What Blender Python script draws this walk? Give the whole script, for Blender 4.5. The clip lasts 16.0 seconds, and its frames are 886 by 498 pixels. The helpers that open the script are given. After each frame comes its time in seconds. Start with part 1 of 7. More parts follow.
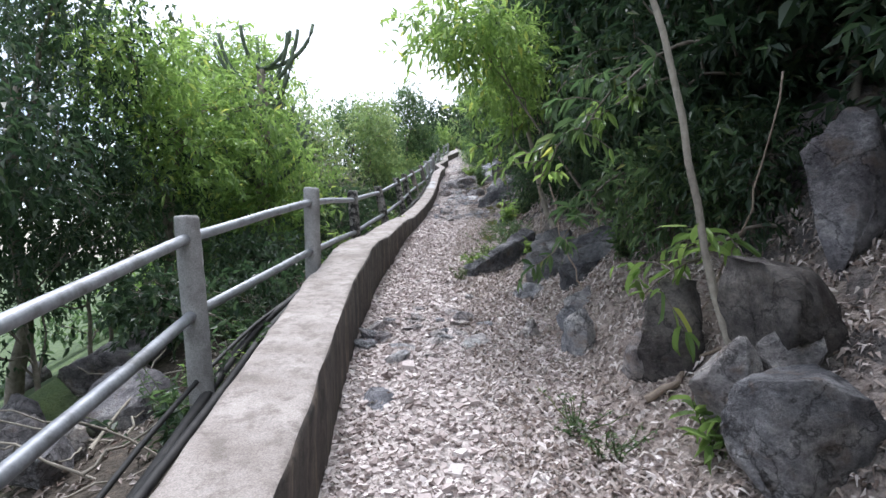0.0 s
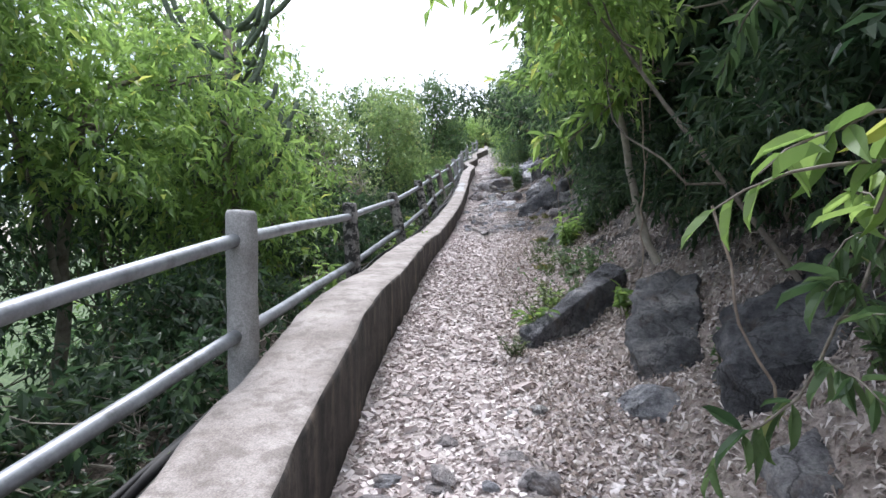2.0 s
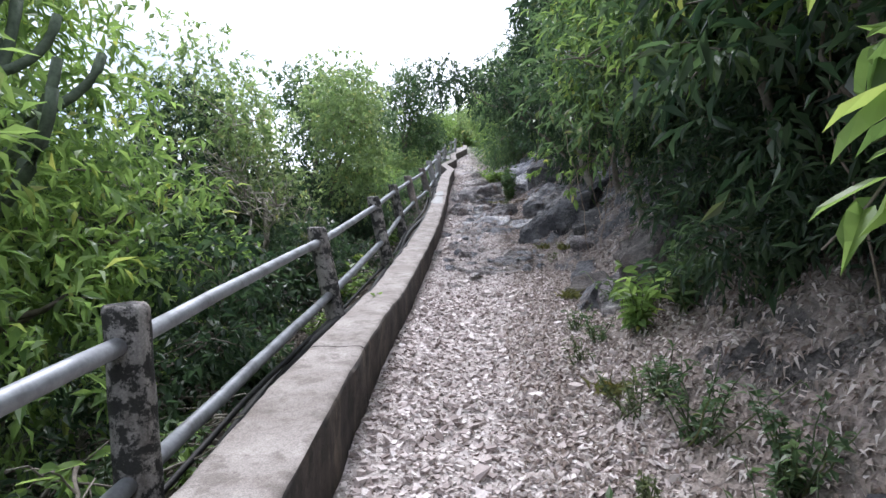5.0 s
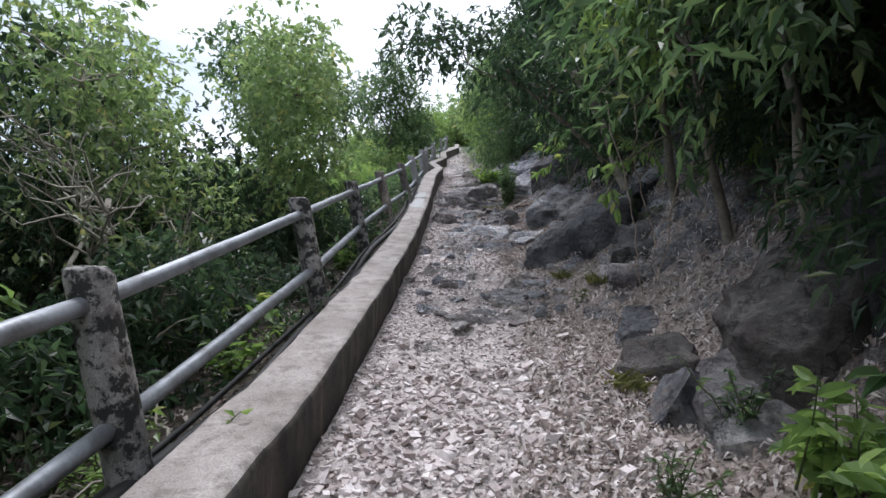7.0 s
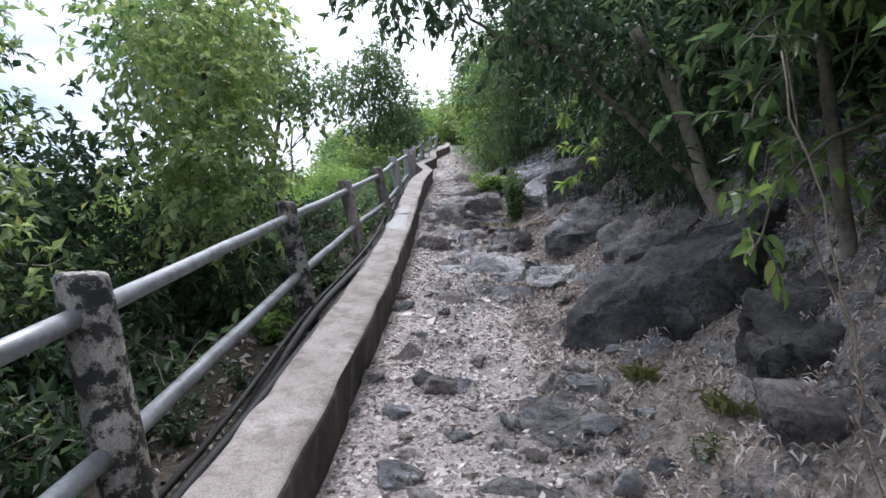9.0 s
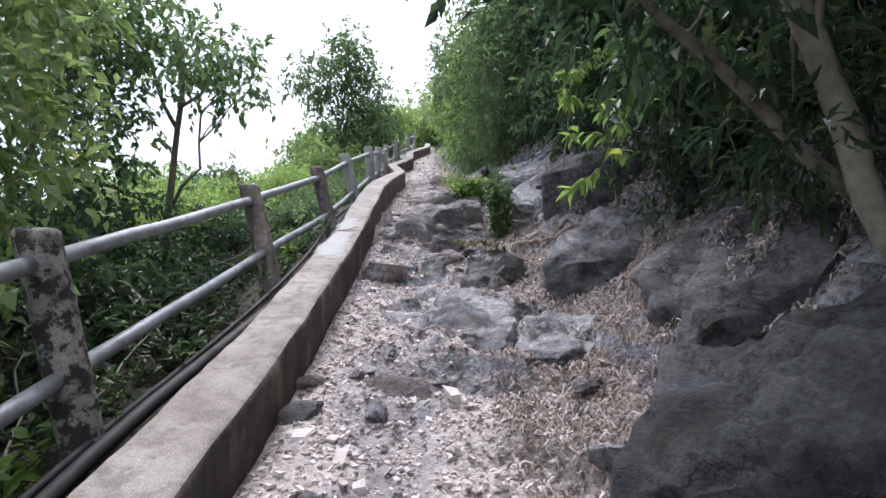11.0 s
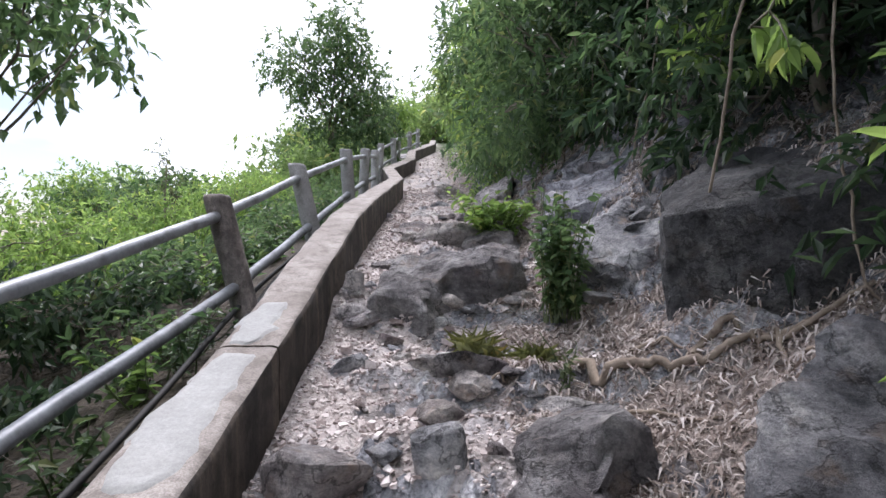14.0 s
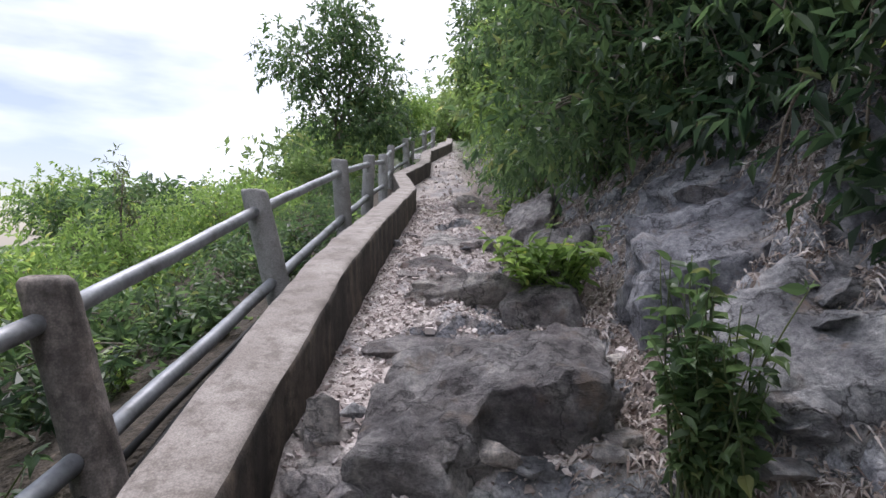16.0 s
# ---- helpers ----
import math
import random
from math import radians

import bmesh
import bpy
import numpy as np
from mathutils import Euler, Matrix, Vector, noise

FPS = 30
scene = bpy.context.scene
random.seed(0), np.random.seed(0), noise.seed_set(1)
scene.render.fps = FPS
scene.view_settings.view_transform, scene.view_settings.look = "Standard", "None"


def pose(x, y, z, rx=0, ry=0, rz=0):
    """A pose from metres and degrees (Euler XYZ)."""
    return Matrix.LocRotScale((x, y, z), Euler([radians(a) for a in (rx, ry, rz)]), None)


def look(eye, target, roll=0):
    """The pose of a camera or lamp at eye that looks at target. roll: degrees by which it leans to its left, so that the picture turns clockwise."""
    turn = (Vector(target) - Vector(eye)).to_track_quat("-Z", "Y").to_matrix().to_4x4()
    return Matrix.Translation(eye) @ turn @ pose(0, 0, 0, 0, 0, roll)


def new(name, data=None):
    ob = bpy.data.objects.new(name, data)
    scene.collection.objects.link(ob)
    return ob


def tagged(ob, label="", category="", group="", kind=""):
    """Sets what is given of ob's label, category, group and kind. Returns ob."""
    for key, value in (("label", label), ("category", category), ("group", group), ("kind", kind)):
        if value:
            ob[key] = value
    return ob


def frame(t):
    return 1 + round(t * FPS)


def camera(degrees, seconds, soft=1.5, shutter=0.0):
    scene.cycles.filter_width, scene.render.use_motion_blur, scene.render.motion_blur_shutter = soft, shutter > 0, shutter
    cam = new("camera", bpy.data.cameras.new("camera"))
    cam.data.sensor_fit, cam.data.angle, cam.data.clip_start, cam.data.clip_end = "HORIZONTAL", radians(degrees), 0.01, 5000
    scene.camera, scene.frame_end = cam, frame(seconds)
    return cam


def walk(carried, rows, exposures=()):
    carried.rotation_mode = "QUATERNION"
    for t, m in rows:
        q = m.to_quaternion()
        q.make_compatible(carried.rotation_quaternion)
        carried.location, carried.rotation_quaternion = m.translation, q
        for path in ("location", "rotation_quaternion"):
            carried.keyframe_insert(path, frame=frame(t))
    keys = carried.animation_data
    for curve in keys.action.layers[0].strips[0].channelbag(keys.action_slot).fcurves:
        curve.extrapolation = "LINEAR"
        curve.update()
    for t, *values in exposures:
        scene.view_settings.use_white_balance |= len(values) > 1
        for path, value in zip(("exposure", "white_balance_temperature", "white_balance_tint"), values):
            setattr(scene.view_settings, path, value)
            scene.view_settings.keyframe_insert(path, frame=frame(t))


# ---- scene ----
cam = camera(76.0, 16.0)
PATH = [
    (0, (-0.045, -0.655, 1.451), (-0.029, 1.345, 1.421), -1.1),
    (0.5, (-0.041, -0.073, 1.565), (-0.034, 1.927, 1.532), -0.9),
    (1, (-0.001, 0.605, 1.59), (-0.001, 2.604, 1.555), -0.9),
    (1.2, (0.01, 0.822, 1.672), (-0.016, 2.821, 1.633), -1.0),
    (1.5, (-0.051, 1.274, 1.7), (-0.096, 3.273, 1.664), -0.6),
    (2, (-0.149, 1.862, 1.807), (-0.222, 3.861, 1.772), -0.5),
    (2.5, (-0.25, 2.584, 1.854), (-0.324, 4.582, 1.817), -0.3),
    (3, (-0.286, 3.087, 1.984), (-0.358, 5.086, 1.946), -0.1),
    (3.5, (-0.293, 3.69, 2.15), (-0.352, 5.688, 2.108), -0.6),
    (4, (-0.25, 4.119, 2.234), (-0.247, 6.119, 2.187), -0.8),
    (4.2, (-0.235, 4.337, 2.3), (-0.229, 6.336, 2.253), -0.9),
    (6.3, (-0.099, 6.614, 2.38), (-0.076, 8.613, 2.359), -0.2),
    (6.5, (-0.089, 6.874, 2.419), (-0.058, 8.874, 2.395), 0.1),
    (7, (0.002, 7.612, 2.528), (0.041, 9.612, 2.496), 0.3),
    (7.5, (-0.038, 8.296, 2.633), (0.0, 10.296, 2.601), 0.4),
    (8, (-0.043, 8.843, 2.724), (0.001, 10.842, 2.691), 0.3),
    (8.5, (0.038, 9.43, 2.847), (0.099, 11.428, 2.811), 0.2),
    (9, (0.055, 9.907, 2.92), (0.129, 11.905, 2.882), 0.2),
    (9.5, (0.154, 10.294, 3.023), (0.248, 12.291, 2.988), -0.1),
    (9.7, (0.197, 10.502, 3.033), (0.326, 12.498, 3.0), -0.0),
    (11.8, (0.405, 12.67, 3.275), (0.521, 14.667, 3.249), -0.2),
    (12, (0.388, 12.872, 3.323), (0.498, 14.869, 3.295), -0.2),
    (12.5, (0.365, 13.416, 3.399), (0.468, 15.413, 3.367), -0.2),
    (13, (0.323, 13.873, 3.494), (0.418, 15.87, 3.457), -0.3),
    (13.5, (0.344, 14.195, 3.609), (0.445, 16.192, 3.563), -0.4),
    (14, (0.517, 14.713, 3.676), (0.621, 16.71, 3.634), -0.1),
    (14.5, (0.647, 15.228, 3.74), (0.744, 17.225, 3.692), -0.2),
    (15, (0.695, 15.593, 3.913), (0.792, 17.59, 3.863), -0.2),
    (15.5, (0.618, 15.954, 4.009), (0.721, 17.951, 3.951), -0.0),
    (16, (0.525, 16.289, 4.037), (0.575, 18.287, 3.982), -0.2),
]
EXPOSURES = [(0.0, 1.02, 6050, 15.5), (1.5, 1.05, 6050, 16), (3.5, 1.18, 5950, 17), (5.0, 0.88, 6000, 17), (7.0, 0.5, 6050, 16), (9.5, 0.8, 6000, 17), (12.5, 0.96, 6250, 20), (14.5, 0.75, 6250, 20), (16.0, 0.5, 6300, 20)]
walk(cam, [(t, look(eye, target, roll)) for t, eye, target, roll in PATH], EXPOSURES)

# ---------------------------------------------------------------- light
world = bpy.data.worlds.new("sky")
scene.world = world
world.use_nodes = True
wn, wl = world.node_tree.nodes, world.node_tree.links
wn.clear()
w_out = wn.new("ShaderNodeOutputWorld")
w_sky = wn.new("ShaderNodeTexSky")
w_sky.sky_type, w_sky.sun_disc = "NISHITA", False
w_sky.sun_elevation, w_sky.sun_rotation = radians(60), radians(-14)
w_bg1 = wn.new("ShaderNodeBackground")
w_bg1.inputs["Strength"].default_value = 0.08
w_bg2 = wn.new("ShaderNodeBackground")
w_bg2.inputs["Color"].default_value, w_bg2.inputs["Strength"].default_value = (0.9, 0.955, 1.0, 1), 1.1
w_mix = wn.new("ShaderNodeMixShader")
w_co = wn.new("ShaderNodeTexCoord")
w_map = wn.new("ShaderNodeMapping")
w_map.inputs["Scale"].default_value = (1.2, 1.2, 4.5)
w_noise = wn.new("ShaderNodeTexNoise")
w_noise.inputs["Scale"].default_value, w_noise.inputs["Detail"].default_value = 1.6, 6
w_ramp = wn.new("ShaderNodeValToRGB")
w_ramp.color_ramp.elements[0].position, w_ramp.color_ramp.elements[1].position = 0.22, 0.46
w_ramp.color_ramp.elements[0].color = (0.2, 0.2, 0.2, 1)
wl.new(w_co.outputs["Generated"], w_map.inputs["Vector"])
wl.new(w_map.outputs["Vector"], w_noise.inputs["Vector"])
w_sep = wn.new("ShaderNodeSeparateXYZ")
wl.new(w_co.outputs["Generated"], w_sep.inputs[0])
w_side = wn.new("ShaderNodeMath")
w_side.operation = "MULTIPLY_ADD"
w_side.inputs[1].default_value = 0.6
wl.new(w_sep.outputs["X"], w_side.inputs[0])
wl.new(w_noise.outputs["Fac"], w_side.inputs[2])
w_high = wn.new("ShaderNodeMath")
w_high.operation = "MULTIPLY_ADD"
w_high.inputs[1].default_value = 0.5
wl.new(w_sep.outputs["Z"], w_high.inputs[0])
wl.new(w_side.outputs[0], w_high.inputs[2])
wl.new(w_high.outputs[0], w_ramp.inputs["Fac"])
wl.new(w_ramp.outputs["Color"], w_mix.inputs["Fac"])
wl.new(w_sky.outputs["Color"], w_bg1.inputs["Color"])
wl.new(w_bg1.outputs["Background"], w_mix.inputs[1])
wl.new(w_bg2.outputs["Background"], w_mix.inputs[2])
wl.new(w_mix.outputs["Shader"], w_out.inputs["Surface"])

sun = new("sun", bpy.data.lights.new("sun", "SUN"))
sun.data.energy, sun.data.angle, sun.data.color = 2.0, radians(18), (1.0, 0.985, 0.955)
sun.matrix_world = look((-2.4, 9.5, 17), (0, 0, 0))


# ---------------------------------------------------------------- materials
def material(name):
    m = bpy.data.materials.new(name)
    m.use_nodes = True
    nodes, links = m.node_tree.nodes, m.node_tree.links
    return m, nodes, links, nodes["Principled BSDF"]


def tex(nodes, links, kind, scale, detail=4.0, vector=None, rough=0.55):
    n = nodes.new(kind)
    n.inputs["Scale"].default_value = scale
    if "Detail" in n.inputs:
        n.inputs["Detail"].default_value = detail
    if kind == "ShaderNodeTexNoise":
        n.inputs["Roughness"].default_value = rough
    if vector is not None:
        links.new(vector, n.inputs["Vector"])
    return n


def ramp(nodes, links, fac, stops):
    r = nodes.new("ShaderNodeValToRGB")
    els = r.color_ramp.elements
    while len(els) < len(stops):
        els.new(0.5)
    for el, (p, c) in zip(els, stops):
        el.position, el.color = p, (*c, 1) if len(c) == 3 else c
    links.new(fac, r.inputs["Fac"])
    return r.outputs["Color"]


def mix(nodes, links, fac, a, b, how="MIX"):
    n = nodes.new("ShaderNodeMix")
    n.data_type, n.blend_type = "RGBA", how
    for socket, v in ((n.inputs[0], fac), (n.inputs[6], a), (n.inputs[7], b)):
        if isinstance(v, (int, float)):
            socket.default_value = v
        elif isinstance(v, tuple):
            socket.default_value = (*v, 1)
        else:
            links.new(v, socket)
    return n.outputs[2]


def math_node(nodes, links, op, a, b=0.0, c=0.0):
    n = nodes.new("ShaderNodeMath")
    n.operation = op
    for socket, v in zip(n.inputs, (a, b, c)):
        if isinstance(v, (int, float)):
            socket.default_value = v
        else:
            links.new(v, socket)
    return n.outputs[0]


def bump(nodes, links, height, bsdf, strength=0.5, distance=0.02):
    b = nodes.new("ShaderNodeBump")
    b.inputs["Strength"].default_value, b.inputs["Distance"].default_value = strength, distance
    links.new(height, b.inputs["Height"])
    links.new(b.outputs["Normal"], bsdf.inputs["Normal"])


def world_position(nodes):
    return nodes.new("ShaderNodeNewGeometry").outputs["Position"]


def leaf_material(name, dark, light, glow, gloss=0.42):
    m, nodes, links, bsdf = material(name)
    geo = nodes.new("ShaderNodeNewGeometry")
    col = ramp(nodes, links, geo.outputs["Random Per Island"], [(0.0, dark), (0.55, tuple((a + b) / 2 for a, b in zip(dark, light))), (0.93, light), (1.0, (light[0] * 1.5, light[1] * 1.1, light[2]))])
    big = tex(nodes, links, "ShaderNodeTexNoise", 1.3, 2, geo.outputs["Position"])
    col = mix(nodes, links, 0.6, col, ramp(nodes, links, big.outputs["Fac"], [(0.3, (0.55, 0.6, 0.55)), (0.7, (1.15, 1.1, 1.0))]), "MULTIPLY")
    links.new(col, bsdf.inputs["Base Color"])
    bsdf.inputs["Roughness"].default_value = gloss
    trans = nodes.new("ShaderNodeBsdfTranslucent")
    links.new(mix(nodes, links, 1.0, col, glow, "MULTIPLY"), trans.inputs["Color"])
    shader = nodes.new("ShaderNodeMixShader")
    shader.inputs[0].default_value = 0.48
    links.new(bsdf.outputs[0], shader.inputs[1])
    links.new(trans.outputs[0], shader.inputs[2])
    links.new(shader.outputs[0], nodes["Material Output"].inputs["Surface"])
    return m


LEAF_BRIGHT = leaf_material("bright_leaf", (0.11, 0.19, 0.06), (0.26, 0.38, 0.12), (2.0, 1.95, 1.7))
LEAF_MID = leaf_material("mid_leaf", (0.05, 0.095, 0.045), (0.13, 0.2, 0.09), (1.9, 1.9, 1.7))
# dark leaves; under the trees their colour also holds the shade
LEAF_DARK_SHADE = leaf_material("dark_shaded_leaf", (0.02, 0.044, 0.024), (0.06, 0.1, 0.052), (1.8, 1.8, 1.6))
# paler leaves; far haze and open light are put into the colour
LEAF_FAR = leaf_material("hazy_sunlit_leaf", (0.12, 0.185, 0.08), (0.27, 0.36, 0.16), (1.9, 1.9, 1.6))
LEAF_OLIVE = leaf_material("olive_leaf", (0.07, 0.10, 0.05), (0.15, 0.185, 0.095), (1.7, 1.7, 1.3))
GRASS = leaf_material("grass_blade", (0.14, 0.15, 0.06), (0.30, 0.31, 0.15), (1.4, 1.4, 1.0), 0.6)


def bark_material(name, a, b, scale=14):
    m, nodes, links, bsdf = material(name)
    pos = world_position(nodes)
    n1 = tex(nodes, links, "ShaderNodeTexNoise", scale, 8, pos, 0.7)
    n2 = tex(nodes, links, "ShaderNodeTexNoise", 2.2, 3, pos)
    col = ramp(nodes, links, n1.outputs["Fac"], [(0.3, a), (0.7, b)])
    col = mix(nodes, links, 0.5, col, ramp(nodes, links, n2.outputs["Fac"], [(0.35, (0.6, 0.6, 0.6)), (0.65, (1.2, 1.2, 1.15))]), "MULTIPLY")
    links.new(col, bsdf.inputs["Base Color"])
    bsdf.inputs["Roughness"].default_value = 0.9
    bump(nodes, links, n1.outputs["Fac"], bsdf, 0.7, 0.01)
    return m


BARK = bark_material("grey_bark", (0.08, 0.065, 0.05), (0.27, 0.24, 0.2))
BARK_PALE = bark_material("pale_bark", (0.2, 0.18, 0.15), (0.42, 0.38, 0.32))
ROOT = bark_material("root_bark", (0.16, 0.12, 0.09), (0.38, 0.31, 0.25), 20)
CACTUS = bark_material("cactus_skin", (0.05, 0.075, 0.05), (0.15, 0.19, 0.13), 25)


def rock_colour(nodes, links, pos, warm=0.0):
    n1 = tex(nodes, links, "ShaderNodeTexNoise", 2.6, 8, pos, 0.65)
    n2 = tex(nodes, links, "ShaderNodeTexNoise", 22, 10, pos, 0.75)
    n3 = tex(nodes, links, "ShaderNodeTexNoise", 7, 6, pos, 0.6)
    bed = nodes.new("ShaderNodeMapping")
    bed.inputs["Rotation"].default_value = (0.25, 0.5, 0.4)
    bed.inputs["Scale"].default_value = (2.0, 2.0, 5.0)
    links.new(pos, bed.inputs["Vector"])
    n5 = tex(nodes, links, "ShaderNodeTexNoise", 1.5, 7, bed.outputs["Vector"], 0.7)
    bend = mix(nodes, links, 0.3, pos, n3.outputs["Color"])
    v = tex(nodes, links, "ShaderNodeTexVoronoi", 3.1, 0, bend)
    v.feature = "DISTANCE_TO_EDGE"
    col = ramp(nodes, links, n1.outputs["Fac"], [(0.3, (0.08 + warm, 0.083, 0.092)), (0.44, (0.22 + warm, 0.225, 0.245 - warm)), (0.55, (0.39 + warm, 0.395, 0.415 - warm)), (0.68, (0.62 + warm, 0.61, 0.60 - warm))])
    col = mix(nodes, links, 0.9, col, ramp(nodes, links, n2.outputs["Fac"], [(0.32, (0.3, 0.3, 0.32)), (0.5, (0.9, 0.9, 0.9)), (0.68, (1.35, 1.32, 1.28))]), "MULTIPLY")
    col = mix(nodes, links, 0.7, col, ramp(nodes, links, n5.outputs["Fac"], [(0.36, (0.42, 0.42, 0.45)), (0.5, (0.95, 0.95, 0.95)), (0.64, (1.45, 1.45, 1.42))]), "MULTIPLY")
    n4 = tex(nodes, links, "ShaderNodeTexNoise", 85, 6, pos, 0.8)
    col = mix(nodes, links, 0.5, col, ramp(nodes, links, n4.outputs["Fac"], [(0.36, (0.45, 0.45, 0.46)), (0.5, (0.95, 0.95, 0.95)), (0.64, (1.4, 1.38, 1.34))]), "MULTIPLY")
    rust = ramp(nodes, links, n3.outputs["Fac"], [(0.56, (0, 0, 0)), (0.7, (0.6, 0.6, 0.6))])
    col = mix(nodes, links, rust, col, (0.24, 0.17, 0.12))
    crack = ramp(nodes, links, v.outputs["Distance"], [(0.004, (0.2, 0.2, 0.2)), (0.028, (1, 1, 1))])
    col = mix(nodes, links, 0.75, col, crack, "MULTIPLY")
    h = math_node(nodes, links, "ADD", math_node(nodes, links, "MULTIPLY", n1.outputs["Fac"], 0.8), math_node(nodes, links, "MULTIPLY", n2.outputs["Fac"], 0.8))
    h = math_node(nodes, links, "ADD", h, math_node(nodes, links, "MULTIPLY_ADD", n4.outputs["Fac"], 0.3, n5.outputs["Fac"]))
    h = math_node(nodes, links, "ADD", h, math_node(nodes, links, "MULTIPLY", math_node(nodes, links, "MINIMUM", v.outputs["Distance"], 0.02), 7.0))
    return col, h


def rock_material(name, shade, warm=0.0):
    m, nodes, links, bsdf = material(name)
    pos = world_position(nodes)
    col, h = rock_colour(nodes, links, pos, warm)
    info = nodes.new("ShaderNodeObjectInfo")
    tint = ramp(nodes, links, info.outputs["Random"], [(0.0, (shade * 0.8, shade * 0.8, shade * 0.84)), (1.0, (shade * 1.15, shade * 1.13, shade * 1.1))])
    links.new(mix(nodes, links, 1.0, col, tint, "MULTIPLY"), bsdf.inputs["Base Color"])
    bsdf.inputs["Roughness"].default_value = 0.78
    bump(nodes, links, h, bsdf, 1.0, 0.06)
    return m


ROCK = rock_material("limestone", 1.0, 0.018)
# dark rock; the shade of overhung faces is put into its colour
ROCK_DARK_SHADED = rock_material("dark_shaded_limestone", 0.3)
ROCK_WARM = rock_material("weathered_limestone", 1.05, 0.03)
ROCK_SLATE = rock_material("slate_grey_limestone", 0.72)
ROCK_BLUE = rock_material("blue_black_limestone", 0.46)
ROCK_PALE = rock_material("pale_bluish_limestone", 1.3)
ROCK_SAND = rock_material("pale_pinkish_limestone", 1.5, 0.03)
# earth-brown rock; the shade under the bank trees is put into its colour
ROCK_BROWN_SHADED = rock_material("shaded_earthy_limestone", 0.36, 0.04)


def stone_material(name, stops):
    m, nodes, links, bsdf = material(name)
    geo = nodes.new("ShaderNodeNewGeometry")
    col = ramp(nodes, links, geo.outputs["Random Per Island"], stops)
    n = tex(nodes, links, "ShaderNodeTexNoise", 60, 5, geo.outputs["Position"])
    col = mix(nodes, links, 0.6, col, ramp(nodes, links, n.outputs["Fac"], [(0.3, (0.65, 0.63, 0.62)), (0.7, (1.2, 1.18, 1.15))]), "MULTIPLY")
    links.new(col, bsdf.inputs["Base Color"])
    bsdf.inputs["Roughness"].default_value = 0.85
    bump(nodes, links, n.outputs["Fac"], bsdf, 0.4, 0.004)
    return m


GRAVEL = stone_material("gravel_stone", [(0.0, (0.2, 0.16, 0.148)), (0.25, (0.41, 0.35, 0.335)), (0.65, (0.59, 0.525, 0.51)), (1.0, (0.75, 0.70, 0.69))])
LITTER = stone_material("dry_leaf", [(0.0, (0.14, 0.10, 0.082)), (0.3, (0.28, 0.228, 0.2)), (0.7, (0.46, 0.405, 0.375)), (1.0, (0.64, 0.59, 0.565))])


def ground_material():
    m, nodes, links, bsdf = material("path_ground")
    pos = world_position(nodes)
    sep = nodes.new("ShaderNodeSeparateXYZ")
    links.new(pos, sep.inputs[0])
    grit = tex(nodes, links, "ShaderNodeTexVoronoi", 34, 0, pos)
    grit2 = tex(nodes, links, "ShaderNodeTexVoronoi", 75, 0, pos)
    n1 = tex(nodes, links, "ShaderNodeTexNoise", 1.1, 5, pos)
    n2 = tex(nodes, links, "ShaderNodeTexNoise", 18, 6, pos, 0.7)
    hue = nodes.new("ShaderNodeHueSaturation")
    hue.inputs["Saturation"].default_value = 0.0
    links.new(grit.outputs["Color"], hue.inputs["Color"])
    gravel = mix(nodes, links, 0.75, ramp(nodes, links, n2.outputs["Fac"], [(0.25, (0.2, 0.168, 0.155)), (0.55, (0.37, 0.325, 0.305)), (0.8, (0.5, 0.46, 0.445))]), hue.outputs["Color"], "SOFT_LIGHT")
    soil = ramp(nodes, links, n2.outputs["Fac"], [(0.25, (0.13, 0.104, 0.09)), (0.55, (0.3, 0.25, 0.222)), (0.8, (0.44, 0.39, 0.36))])
    rock, h_rock = rock_colour(nodes, links, pos)
    along = math_node(nodes, links, "MULTIPLY", sep.outputs["Y"], 0.03)
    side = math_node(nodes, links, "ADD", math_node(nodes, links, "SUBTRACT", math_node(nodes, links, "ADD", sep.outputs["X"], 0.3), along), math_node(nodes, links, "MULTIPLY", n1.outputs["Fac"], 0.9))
    litter = ramp(nodes, links, math_node(nodes, links, "MULTIPLY_ADD", side, 0.5, 0.0), [(0.5, (0, 0, 0)), (0.72, (1, 1, 1))])
    left = ramp(nodes, links, math_node(nodes, links, "MULTIPLY", math_node(nodes, links, "SUBTRACT", math_node(nodes, links, "MULTIPLY", sep.outputs["Y"], 0.047), sep.outputs["X"]), 0.5), [(0.53, (0, 0, 0)), (0.58, (1, 1, 1))])
    mask = math_node(nodes, links, "MAXIMUM", litter, left)
    # dark soil; the bank's shade under the trees is put into its colour
    shaded_humus = ramp(nodes, links, n2.outputs["Fac"], [(0.3, (0.025, 0.02, 0.015)), (0.55, (0.075, 0.06, 0.045)), (0.8, (0.19, 0.15, 0.115))])
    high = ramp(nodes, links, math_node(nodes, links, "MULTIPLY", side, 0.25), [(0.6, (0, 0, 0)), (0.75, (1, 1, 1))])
    soil = mix(nodes, links, math_node(nodes, links, "MAXIMUM", high, left), soil, shaded_humus)
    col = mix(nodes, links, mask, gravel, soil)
    geo = nodes.new("ShaderNodeNewGeometry")
    sepn = nodes.new("ShaderNodeSeparateXYZ")
    links.new(geo.outputs["True Normal"], sepn.inputs[0])
    steep = ramp(nodes, links, math_node(nodes, links, "MULTIPLY_ADD", n1.outputs["Fac"], 0.35, sepn.outputs["Z"]), [(0.74, (1, 1, 1)), (0.88, (0, 0, 0))])
    patch = tex(nodes, links, "ShaderNodeTexNoise", 1.7, 6, pos, 0.6)
